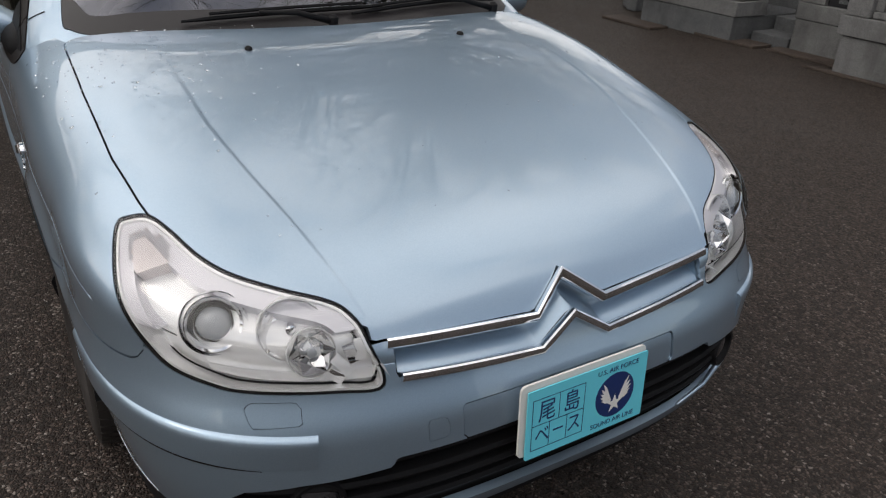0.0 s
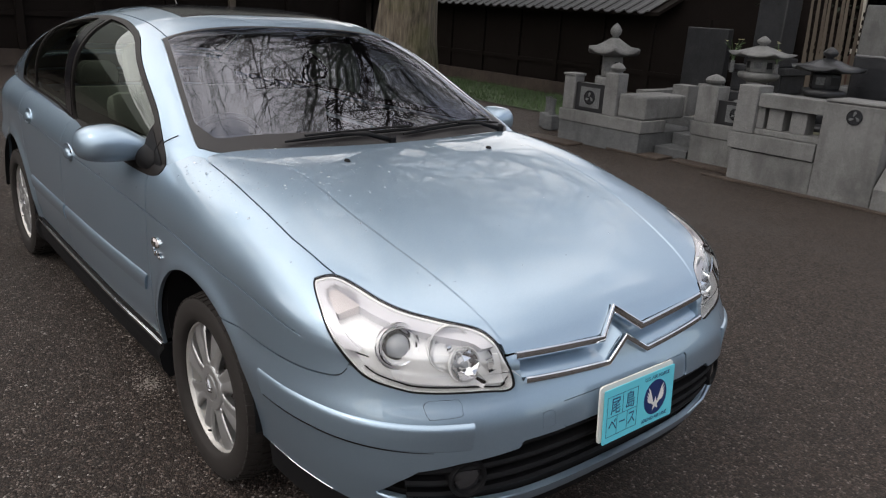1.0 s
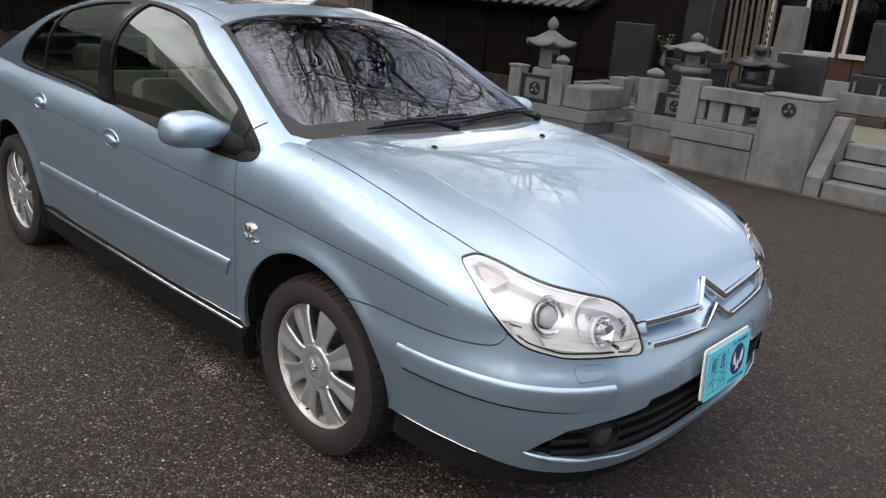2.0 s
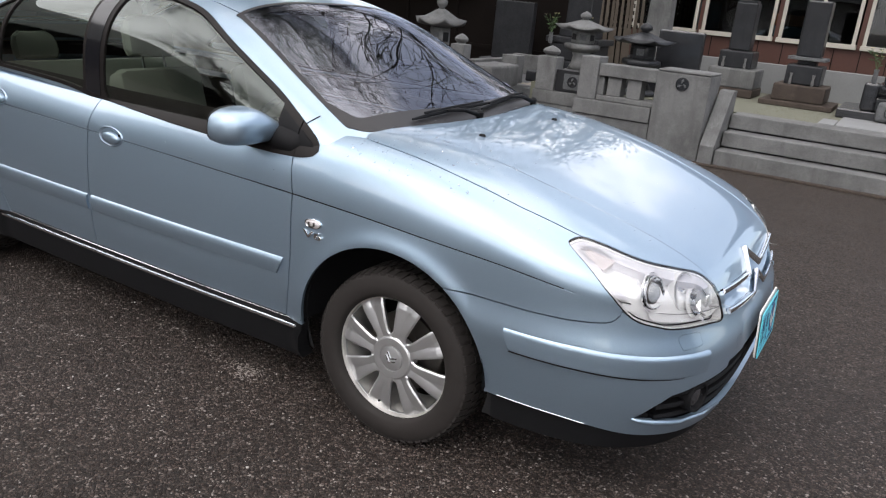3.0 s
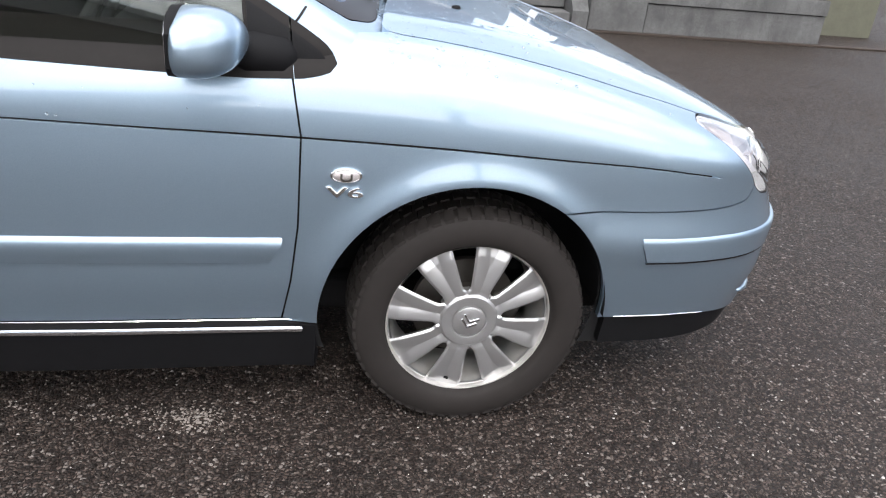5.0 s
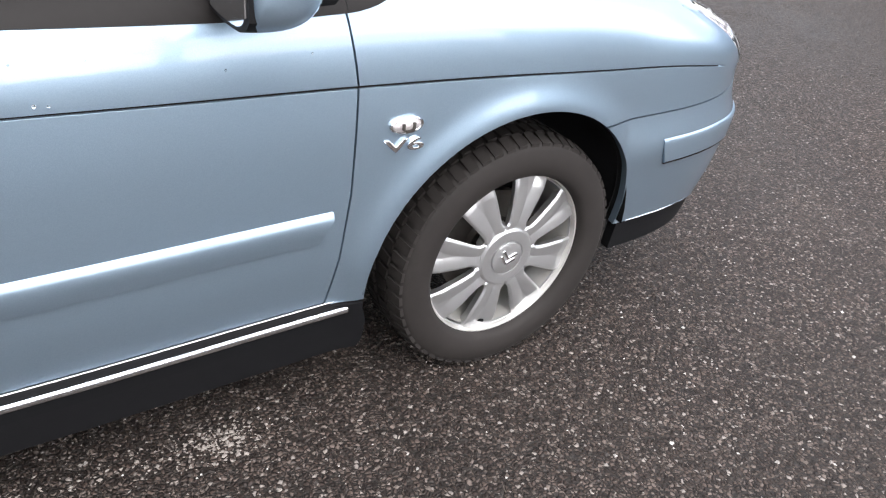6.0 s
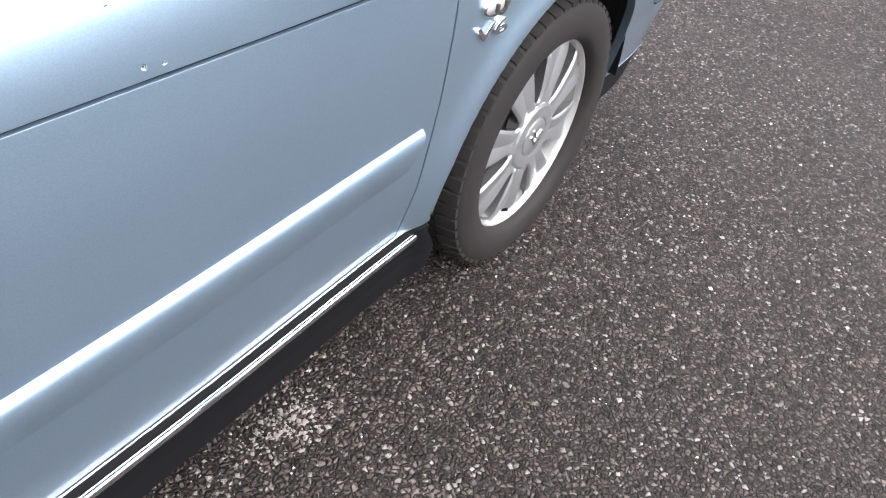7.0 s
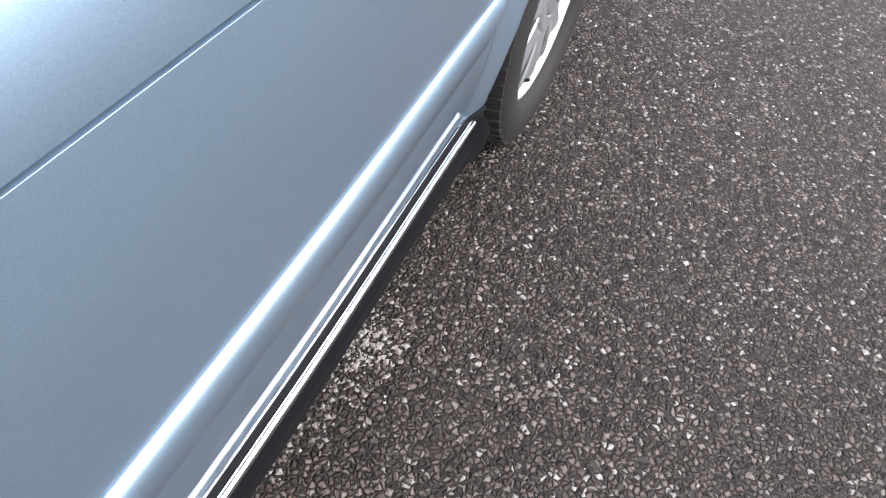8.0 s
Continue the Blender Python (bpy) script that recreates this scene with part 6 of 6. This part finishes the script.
block("front_block", (-0.232, -0.46, 0.052), (0.232, -0.302, 0.40), GRANITE, g4, 0.02)
stand = block("incense_stand", (-0.23, -0.74, 0.052), (0.19, -0.50, 0.29), GRANITE, g4, 0.03)
for k, r in ((-1, 0.055), (0, 0.062), (1, 0.055)):
    o = part("lobed_opening", tube_bm([(-0.02 + 0.085 * k, -0.743, 0.175), (-0.02 + 0.085 * k, -0.70, 0.175)], r, 20), SLATE, stand, "dark opening")
block("stand_sill", (-0.25, -0.80, 0.03), (0.17, -0.742, 0.075), GRANITE, g4, 0.008)
block("side_ledge", (0.20, -0.52, 0.0), (0.50, -0.30, 0.17), GRANITE, g4, 0.012)
g5 = grave(-1.5, 7.75, PLOT_Z, [("base", 0.36, 0.16, 0.22, SLATE), ("tablet", 0.30, 0.06, 0.62, BLACK_STONE)], "broad black inscribed tablet stone")
g6 = grave(-3.25, 8.55, 0.40, [("footing", 0.62, 0.5, 0.16, SLATE), ("base", 0.48, 0.42, 0.2, SLATE), ("middle", 0.36, 0.33, 0.26, SLATE), ("lotus", 0.42, 0.36, 0.09, SLATE), ("neck", 0.26, 0.25, 0.12, SLATE), ("stone", 0.2, 0.2, 1.0, SLATE)], "tall dark tiered gravestone with flowers")
flowers(-3.55, 8.1, 1.0, PETAL, "white lilies and greenery in a grave vase", 5)
flowers(-2.92, 8.1, 1.0, PETAL, "white lilies and greenery in a grave vase", 6)
g7 = grave(-5.0, 9.75, 0.0, [("base", 0.5, 0.3, 0.55, GRANITE_DARK), ("tablet", 0.36, 0.09, 1.0, SLATE)], "broad dark tablet stone with a pale corner", 6)
g8 = grave(-2.42, 9.75, PLOT_Z, [("base", 0.35, 0.3, 0.35, GRANITE_DARK), ("stone", 0.2, 0.13, 1.1, GRANITE)], "rough pale standing stone")
for v in g8.children[1].data.vertices:
    v.co.x *= 1 - 0.25 * max(0, v.co.z - 0.8)
for k in range(9):
    s = thing("memorial_plank", "tall weathered wooden memorial plank", "wooden plank", "memorial planks", (-3.45 + 0.085 * k, 9.95 + 0.03 * (k % 3), PLOT_Z), 0)
    hgt = 1.55 + 0.12 * ((k * 7) % 4)
    bm = box_bm((-0.042, -0.006, 0), (0.042, 0.006, hgt))
    for v in bm.verts:
        if v.co.z > hgt - 0.01:
            v.co.x *= 0.35
    part("plank", bm, PALE_WOOD, s).rotation_euler = (0, radians(((k * 5) % 5 - 2) * 1.2), 0)
    for q in range(6):
        part("faded_stroke", box_bm((-0.012, -0.008, 0.75 + q * 0.11), (0.012, -0.0062, 0.81 + q * 0.11)), TIMBER, s)
for px, py in ((-5.62, 6.75), (-5.40, 6.6)):
    p = thing("grave_vase", "small weathered stone vase on a block", "stone vase", "grave vases", (px, py, 0))
    block("foot", (-0.09, -0.09, 0), (0.09, 0.09, 0.22), GRANITE_DARK, p, 0.02)
    part("vase", lathe_bm([(0.05, 0.22), (0.04, 0.3), (0.045, 0.42), (0.055, 0.45), (0.04, 0.45)], 16), GRANITE_DARK, p, "", True)

# ---- behind the graves ----
tagged(block("rear_wall", (-1.9, 10.0, 0.5), (3.2, 10.15, 0.985), CONCRETE, None, 0.01), "low grey concrete wall behind the graves", "wall", kind="structure")
hall = thing("timber_hall", "red-brown timber hall with cream framed windows", "building")
block("wall", (-3.6, 11.6, 0), (2.9, 11.8, 1.28), RED_WOOD, hall, 0)
block("upper_wall", (-3.6, 11.62, 2.35), (2.9, 11.8, 3.4), RED_WOOD, hall, 0)
for k in range(16):
    block("board_joint", (-3.6 + 0.4 * k, 11.588, 0.4), (-3.588 + 0.4 * k, 11.6, 1.27), TIMBER, hall, 0)
for k in range(5):
    x0 = -3.5 + 1.3 * k
    w = hold(new("window"), hall)
    block("sill", (x0 - 0.02, 11.52, 1.28), (x0 + 1.22, 11.7, 1.355), FRAME_WHITE, w, 0.004)
    for fx in (x0, x0 + 0.58, x0 + 1.14):
        block("frame_post", (fx, 11.58, 1.355), (fx + 0.055, 11.66, 2.35), FRAME_WHITE, w, 0.004)
    block("frame_head", (x0 - 0.02, 11.57, 2.35), (x0 + 1.22, 11.66, 2.41), FRAME_WHITE, w, 0.004)
    block("pane", (x0 + 0.05, 11.62, 1.355), (x0 + 1.15, 11.626, 2.35), PANE, w, 0)
    block("mullion", (x0 + 1.225, 11.6, 1.28), (x0 + 1.33, 11.75, 2.41), RED_WOOD, hall, 0)
SHELF_A = plain("orange_box_card", (0.40, 0.16, 0.05), 0.7, 0, 0.1)
SHELF_B = plain("teal_box_card", (0.04, 0.16, 0.22), 0.7, 0, 0.1)
for x0, x1, z0, z1, m in ((-1.05, -0.62, 1.56, 1.74, SHELF_A), (-1.1, -0.62, 1.37, 1.54, SHELF_B), (-2.5, -2.05, 1.37, 1.85, SHELF_B)):
    tagged(block("stored_box", (x0, 11.95, z0), (x1, 12.2, z1), m, None, 0.01), "coloured cardboard box standing behind the window", "box", "stored boxes")
tagged(block("window_shelf", (-3.5, 11.9, 1.32), (2.8, 12.3, 1.37), TIMBER, None, 0), "dark shelf along the inside of the windows", "shelf")
block("back_wall", (-3.6, 14.0, 0), (2.9, 14.2, 3.4), TIMBER, hall, 0)
block("floor", (-3.6, 11.8, 0), (2.9, 14.0, 0.3), TIMBER, hall, 0)
roof_bm = bmesh.new()
add_box(roof_bm, (-4.4, 10.9, 3.4), (3.6, 14.8, 3.5))
for v in roof_bm.verts:
    if abs(v.co.y - 14.8) < 0.1:
        v.co.z += 0.45
part("roof", roof_bm, ROOF_TILE, hall)
block("end_wall", (2.902, 11.6, 0), (3.0, 14.2, 3.4), RED_WOOD, hall, 0)

# past the hall's end: old brown stones, a log rail and a parked white van
rough = thing("old_stone_base", "brown weathered stone base of an old monument", "stone base", "", (3.75, 8.3, PLOT_Z))
block("lower_course", (-0.85, -0.5, 0.0), (0.85, 0.5, 0.28), BROWN_STONE, rough, 0.05)
block("upper_course", (-0.6, -0.38, 0.282), (0.6, 0.38, 0.55), BROWN_STONE, rough, 0.06)
part("rounded_stone", lathe_bm([(0.30, 0.552), (0.36, 0.66), (0.30, 0.78), (0.17, 0.84), (0.15, 1.3), (0.17, 1.6), (0.0, 1.6)], 24), BROWN_STONE, rough, "", True)
rail = thing("log_rail", "weathered grey-brown log rail on two posts", "rail")
part("log", tube_bm([(1.5, 11.0, 1.17), (3.0, 11.0, 1.14), (4.4, 11.0, 1.12)], [0.06, 0.055, 0.05], 12), BARK, rail, "", True)
for px in (1.9, 4.1):
    part("post", tube_bm([(px, 11.0, 0.0), (px, 11.0, 1.15)], 0.05, 10), BARK, rail, "", True)
van = thing("parked_van", "white van parked beyond the hall", "van", "", (6.1, 18.6, 0))
VAN_WHITE = plain("white_van_paint", (0.78, 0.78, 0.78), 0.3, 0.0, 0.05)
bm = bmesh.new()
prof = [(-1.75, 0.45), (-1.78, 0.85), (-1.62, 1.02), (-1.05, 1.12), (-0.75, 1.82), (-0.45, 1.92), (2.1, 1.92), (2.3, 1.7), (2.35, 0.45)]
sides = [[bm.verts.new((x, y, z)) for x, z in prof] for y in (-0.75, 0.75)]
bm.faces.new(sides[0])
bm.faces.new(sides[1][::-1])
for k in range(len(prof)):
    bm.faces.new((sides[0][k - 1], sides[0][k], sides[1][k], sides[1][k - 1]))
bmesh.ops.recalc_face_normals(bm, faces=bm.faces[:])
bmesh.ops.bevel(bm, geom=bm.edges[:], offset=0.06, segments=2, affect="EDGES")
part("body", bm, VAN_WHITE, van)
for sgn in (-1, 1):
    for x0, x1, s in ((-0.85, 0.0, 0.22), (0.1, 1.1, 0.0), (1.2, 2.1, 0.0)):
        bm = box_bm((x0, -0.006, 1.15), (x1, 0.006, 1.72), 0.003)
        for v in bm.verts:
            if v.co.x < x0 + 0.1 and v.co.z > 1.5:
                v.co.x += s
        part("side_window", bm, GLOSS_BLACK, van, "dark window").location = (0, 0.752 * sgn, 0)
    part("headlight", box_bm((-1.80, sgn * 0.55 - 0.12, 0.72), (-1.68, sgn * 0.55 + 0.12, 0.92), 0.03), MIRROR_SILVER, van, "clear headlight")
    for wx in (-1.1, 1.5):
        part("wheel_arch", lathe_bm([(0.0, 0.0), (0.36, 0.0), (0.36, 0.02)], 28, "y"), INNER, van).location = (wx, sgn * 0.775 - 0.01, 0.36)
        wheel_ob = hold(new("wheel"), van)
        wheel_ob.location = (wx, sgn * 0.72, 0.29)
        part("tyre", lathe_bm([(0.19, -0.09), (0.27, -0.09), (0.29, -0.06), (0.29, 0.06), (0.27, 0.09), (0.19, 0.09)], 32, "y"), RUBBER, wheel_ob, "", True)
        part("rim", lathe_bm([(0.0, -0.06), (0.08, -0.07), (0.17, -0.05), (0.195, -0.085), (0.195, 0.085), (0.17, 0.05), (0.08, 0.07), (0.0, 0.06)], 32, "y"), ALLOY_DARK, wheel_ob, "", True)

# dark boarded wall with a tiled roof along the far side
shed = thing("boarded_wall", "dark stained timber wall under a grey tiled roof", "timber wall")
block("boards", (-34, 10.5, 0.25), (-4.0, 10.62, 1.72), TIMBER, shed, 0)
block("footing", (-34, 10.42, 0.0), (-4.0, 10.66, 0.27), BROWN_STONE, shed, 0.01)
for k in range(26):
    x = -33.4 + 1.16 * k
    block("post", (x, 10.44, 0.27), (x + 0.11, 10.5, 1.68), TIMBER, shed, 0.004)
block("rail", (-34, 10.455, 0.62), (-4.0, 10.5, 0.70), TIMBER, shed, 0)
bm = bmesh.new()
add_box(bm, (-34, 9.95, 1.69), (-6.2, 11.6, 1.75))
for v in bm.verts:
    v.co.z += 0.42 * (v.co.y - 9.95)
part("roof_deck", bm, TIMBER, shed)
tile_mesh = None
for k in range(108):
    x = -33.9 + 0.255 * k
    for row in range(3):
        y0 = 9.90 + 0.29 * row
        z0 = 1.77 + 0.42 * (y0 - 9.95)
        if tile_mesh is None:
            bm = bmesh.new()
            nodes = [(0, 0.0), (0.06, -0.02), (0.13, -0.012), (0.18, 0.02), (0.215, 0.035), (0.255, 0.02)]
            a = [[bm.verts.new((u, v, w + 0.42 * v + t)) for u, w in nodes] for v in (0.0, 0.31) for t in (0.0, -0.022)]
            for q in range(5):
                bm.faces.new((a[0][q], a[0][q + 1], a[2][q + 1], a[2][q]))
                bm.faces.new((a[1][q + 1], a[1][q], a[0][q], a[0][q + 1]))
            tile = part("roof_tile", bm, ROOF_TILE, shed)
            tile_mesh = tile.data
        else:
            tile = hold(new("roof_tile", tile_mesh), shed)
        tile.location = (x, y0, z0)
tagged(sheet("lawn", -16, 7.9, -5.7, 10.4, 0.012, plain("short_grass_soil", (0.035, 0.055, 0.02), 0.95, 0, 0.5, 30, 0.01)), "rough green grass and soil strip", "grass", kind="structure")
bm = bmesh.new()
rg = random.Random(8)
for k in range(5000):
    x, y = rg.uniform(-12, -5.7), rg.uniform(7.9, 10.3)
    a, h = rg.uniform(0, 6.28), rg.uniform(0.04, 0.12)
    dx, dy = 0.008 * math.cos(a), 0.008 * math.sin(a)
    bm.faces.new([bm.verts.new(v) for v in ((x - dx, y - dy, 0.01), (x + dx, y + dy, 0.01), (x + rg.uniform(-0.05, 0.05), y + rg.uniform(-0.05, 0.05), h))])
tagged(part("grass", bm, LEAF, None), "short green grass blades by the wall", "grass", kind="stuff")
tagged(block("far_wall", (-34, 10.7, 0), (-3.9, 16, 2.2), TIMBER, None, 0), "dark timber shed behind the boarded wall", "shed", kind="structure")

for ob in set(scene.objects) - before_graves:
    if ob.parent is None:
        ob.matrix_world = Matrix.Translation((0.08, -0.08, 0)) @ Matrix.Scale(0.96, 4) @ ob.matrix_world          # the whole graveyard, to the true size

# ---- bare trees ----
def limb(bm, start, way, length, radius, r, n=5, droop=0.0, sides=6, bend=0.2):
    pts, rad = [Vector(start)], [radius]
    d = Vector(way).normalized()
    for k in range(n):
        d = (d + Vector((r.gauss(0, bend), r.gauss(0, bend), r.gauss(0, bend) - droop))).normalized()
        pts.append(pts[-1] + d * length / n)
        rad.append(radius * (1 - 0.8 * (k + 1) / n))
    tube_bm(pts, rad, sides, bm)
    return pts, rad


def bare_tree(x, y, height, girth, seed, label, bark, spread=0.9, droop=0.03, lean=(0, 0), first=0.3, limbs=15, subs=8, shoots=8):
    r = random.Random(seed)
    tree = thing("tree", label, "tree", "bare trees", (x, y, 0))
    bm = bmesh.new()
    pts = [Vector((0, 0, -0.05))]
    rad = [girth * 1.35]
    for k in range(9):
        t = (k + 1) / 9
        pts.append(Vector((lean[0] * t * t * height + r.gauss(0, 0.08), lean[1] * t * t * height + r.gauss(0, 0.08), t * height * 0.62)))
        rad.append(girth * (1.08 - 0.72 * t) if k else girth * 1.1)
    tube_bm(pts, rad, 18, bm)
    for v in bm.verts:
        a = math.atan2(v.co.y, v.co.x)
        s = 1 + 0.05 * math.sin(a * 5 + v.co.z * 1.3) + 0.03 * math.sin(a * 11 - v.co.z)
        v.co.x *= s
        v.co.y *= s
    part("trunk", bm, bark, tree, "", True, 80)
    boughs, twigs = bmesh.new(), bmesh.new()
    for i in range(limbs):
        t = first + (1 - first) * i / (limbs - 1)
        p = pts[min(8, int(t * 9))].lerp(pts[min(9, int(t * 9) + 1)], t * 9 % 1)
        a = 2.4 * i + r.uniform(-0.4, 0.4)
        up = 0.35 + 0.7 * t
        a_pts, a_rad = limb(boughs, p, (math.cos(a) * spread, math.sin(a) * spread, up), height * r.uniform(0.34, 0.46), girth * (0.30 - 0.15 * t), r, 7, droop * 0.5, 7, 0.12)
        for j in range(subs):
            q = 1 + j * 6 // subs
            b = a_pts[q].lerp(a_pts[min(7, q + 1)], r.random())
            d = (a_pts[q + 1 if q < 7 else q] - a_pts[q - 1]).normalized() + Vector((r.gauss(0, 0.6), r.gauss(0, 0.6), r.gauss(0.1, 0.4)))
            b_pts, b_rad = limb(boughs, b, d, height * r.uniform(0.13, 0.22), max(0.012, a_rad[q] * 0.5), r, 5, droop, 5, 0.16)
            for k in range(shoots):
                c = b_pts[1 + k * 5 // shoots]
                d = (b_pts[-1] - b_pts[0]).normalized() + Vector((r.gauss(0, 0.7), r.gauss(0, 0.7), r.gauss(0, 0.5)))
                c_pts, c_rad = limb(twigs, c, d, height * r.uniform(0.06, 0.12), 0.011, r, 4, droop * 2, 4, 0.22)
                for m in range(3):
                    e = c_pts[1 + m]
                    d = (c_pts[-1] - c_pts[0]).normalized() + Vector((r.gauss(0, 0.7), r.gauss(0, 0.7), r.gauss(-0.1, 0.5)))
                    limb(twigs, e, d, height * r.uniform(0.03, 0.07), 0.006, r, 2, droop * 2, 3, 0.2)
    part("bough", boughs, TWIG, tree, "", True, 80)
    tagged(part("twig", twigs, TWIG, tree), kind="stuff")
    return tree


bare_tree(-8.5, 6.2, 15, 0.47, 11, "large bare tree with a ridged mossy trunk", MOSS_BARK, 1.5, 0.012, first=0.40, limbs=30, subs=11, shoots=12)


def evergreen(x, y, height, wide, girth, seed, label):
    """A dark evergreen: trunk, limbs and many small leaf clumps with gaps."""
    r = random.Random(seed)
    t = thing("tree", label, "tree", "evergreens", (x, y, 0))
    part("trunk", tube_bm([(0, 0, -0.05), (0.05, 0, height * 0.3), (-0.06, 0.05, height * 0.6), (0, 0, height * 0.95)], [girth, girth * 0.8, girth * 0.5, 0.03], 12), BARK, t, "", True)
    boughs, leaves = bmesh.new(), bmesh.new()
    for i in range(26):
        z = height * (0.25 + 0.72 * i / 26)
        a = 2.4 * i
        l = wide * (1.1 - 0.75 * i / 26) * r.uniform(0.7, 1.1)
        pts, _ = limb(boughs, (0, 0, z), (math.cos(a), math.sin(a), 0.25), l, 0.04, r, 4, 0.05, 5)
        for k in range(90):
            p = pts[r.randint(1, 4)] + Vector((r.gauss(0, 0.28), r.gauss(0, 0.28), r.gauss(0, 0.2)))
            d = Vector((r.gauss(0, 1), r.gauss(0, 1), r.gauss(0, 0.6))).normalized() * r.uniform(0.06, 0.13)
            n = d.orthogonal().normalized() * d.length * 0.35
            leaves.faces.new([leaves.verts.new(v) for v in (p, p + d * 0.5 + n, p + d, p + d * 0.5 - n)])
    part("bough", boughs, TWIG, t, "", True, 80)
    tagged(part("leaf", leaves, DARK_LEAF, t, "dark green leaves"), kind="stuff")


DARK_LEAF = plain("dark_evergreen_leaf", (0.018, 0.028, 0.014), 0.6, 0.0, 0.4, 10)
evergreen(-4.3, 11.9, 5.2, 1.5, 0.16, 21, "dark evergreen behind the graves")
evergreen(-6.0, 12.6, 5.6, 1.7, 0.18, 22, "dark evergreen behind the boarded wall")
evergreen(-5.3, 13.2, 5.4, 1.8, 0.16, 26, "dark evergreen behind the boarded wall")
evergreen(-3.9, 14.9, 7.0, 2.2, 0.2, 27, "dark evergreen behind the timber hall")
evergreen(-4.1, 14.6, 6.5, 2.2, 0.2, 24, "dark evergreen behind the timber hall")
evergreen(-7.6, 14.2, 6.2, 2.0, 0.2, 25, "dark evergreen behind the boarded wall")
evergreen(-2.6, 12.9, 5.0, 1.3, 0.15, 23, "dark evergreen behind the graves")
bare_tree(-6.2, -6.4, 10, 0.19, 14, "bare tree across the yard", BARK, 1.1, 0.0, (0.05, 0.05), 0.2)
bare_tree(2.5, -13.0, 11, 0.24, 15, "bare tree across the yard", BARK, 1.0, 0.0)

# a low house across the yard, behind the camera's way
house = thing("house", "low pale house with a grey tiled roof", "house")
block("wall", (-16, -24, 0), (-2, -18, 2.8), HOUSE_WALL, house, 0)
bm = bmesh.new()
top = [bm.verts.new(v) for v in ((-16.6, -21, 4.6), (-1.4, -21, 4.6))]
low = [bm.verts.new(v) for v in ((-16.6, -17.4, 2.7), (-1.4, -17.4, 2.7), (-1.4, -24.6, 2.7), (-16.6, -24.6, 2.7))]
bm.faces.new((low[0], low[1], top[1], top[0]))
bm.faces.new((low[2], low[3], top[0], top[1]))
bm.faces.new((low[1], low[2], top[1]))
bm.faces.new((low[3], low[0], top[0]))
bm.faces.new(low[::-1])
part("roof", bm, ROOF_TILE, house)

# unseen dark wall and roof, added ahead of the car to darken bumper reflections
front_blocker = thing("timber_shed", "unseen dark wall and roof added to darken bumper reflections", "shed")
block("wall", (11.5, -16, 0), (12.0, 4.5, 3.2), TIMBER, front_blocker, 0)
bm = bmesh.new()
add_box(bm, (10.9, -16.5, 3.2), (16.0, 5.0, 3.3))
for v in bm.verts:
    v.co.z += 0.35 * (v.co.x - 10.9)
part("roof", bm, ROOF_TILE, front_blocker)

# unseen roof and the run to y -20 added to darken window reflections
end_wall = thing("timber_building", "long dark timber building with an added, unseen tiled roof", "building")
block("wall", (-15.1, -20, 0.3), (-14.9, 9.6, 4.2), TIMBER, end_wall, 0)
block("footing", (-15.12, -20, 0), (-14.86, 9.6, 0.32), BROWN_STONE, end_wall, 0.01)
for k in range(20):
    block("post", (-14.9, -18.8 + 1.45 * k, 0.32), (-14.78, -18.66 + 1.45 * k, 4.1), PALE_WOOD if k % 4 == 1 else TIMBER, end_wall, 0.006)
for z in (0.95, 2.1, 3.3):
    block("rail", (-14.9, -20, z), (-14.84, 9.6, z + 0.1), TIMBER, end_wall, 0)
bm = bmesh.new()
add_box(bm, (-20.5, -20.5, 4.05), (-14.2, 10.1, 4.2))
for v in bm.verts:
    v.co.z += 1.0 * (-14.2 - v.co.x)
part("roof", bm, OLD_TILE, end_wall, "unseen grey tiled roof added to darken window reflections")
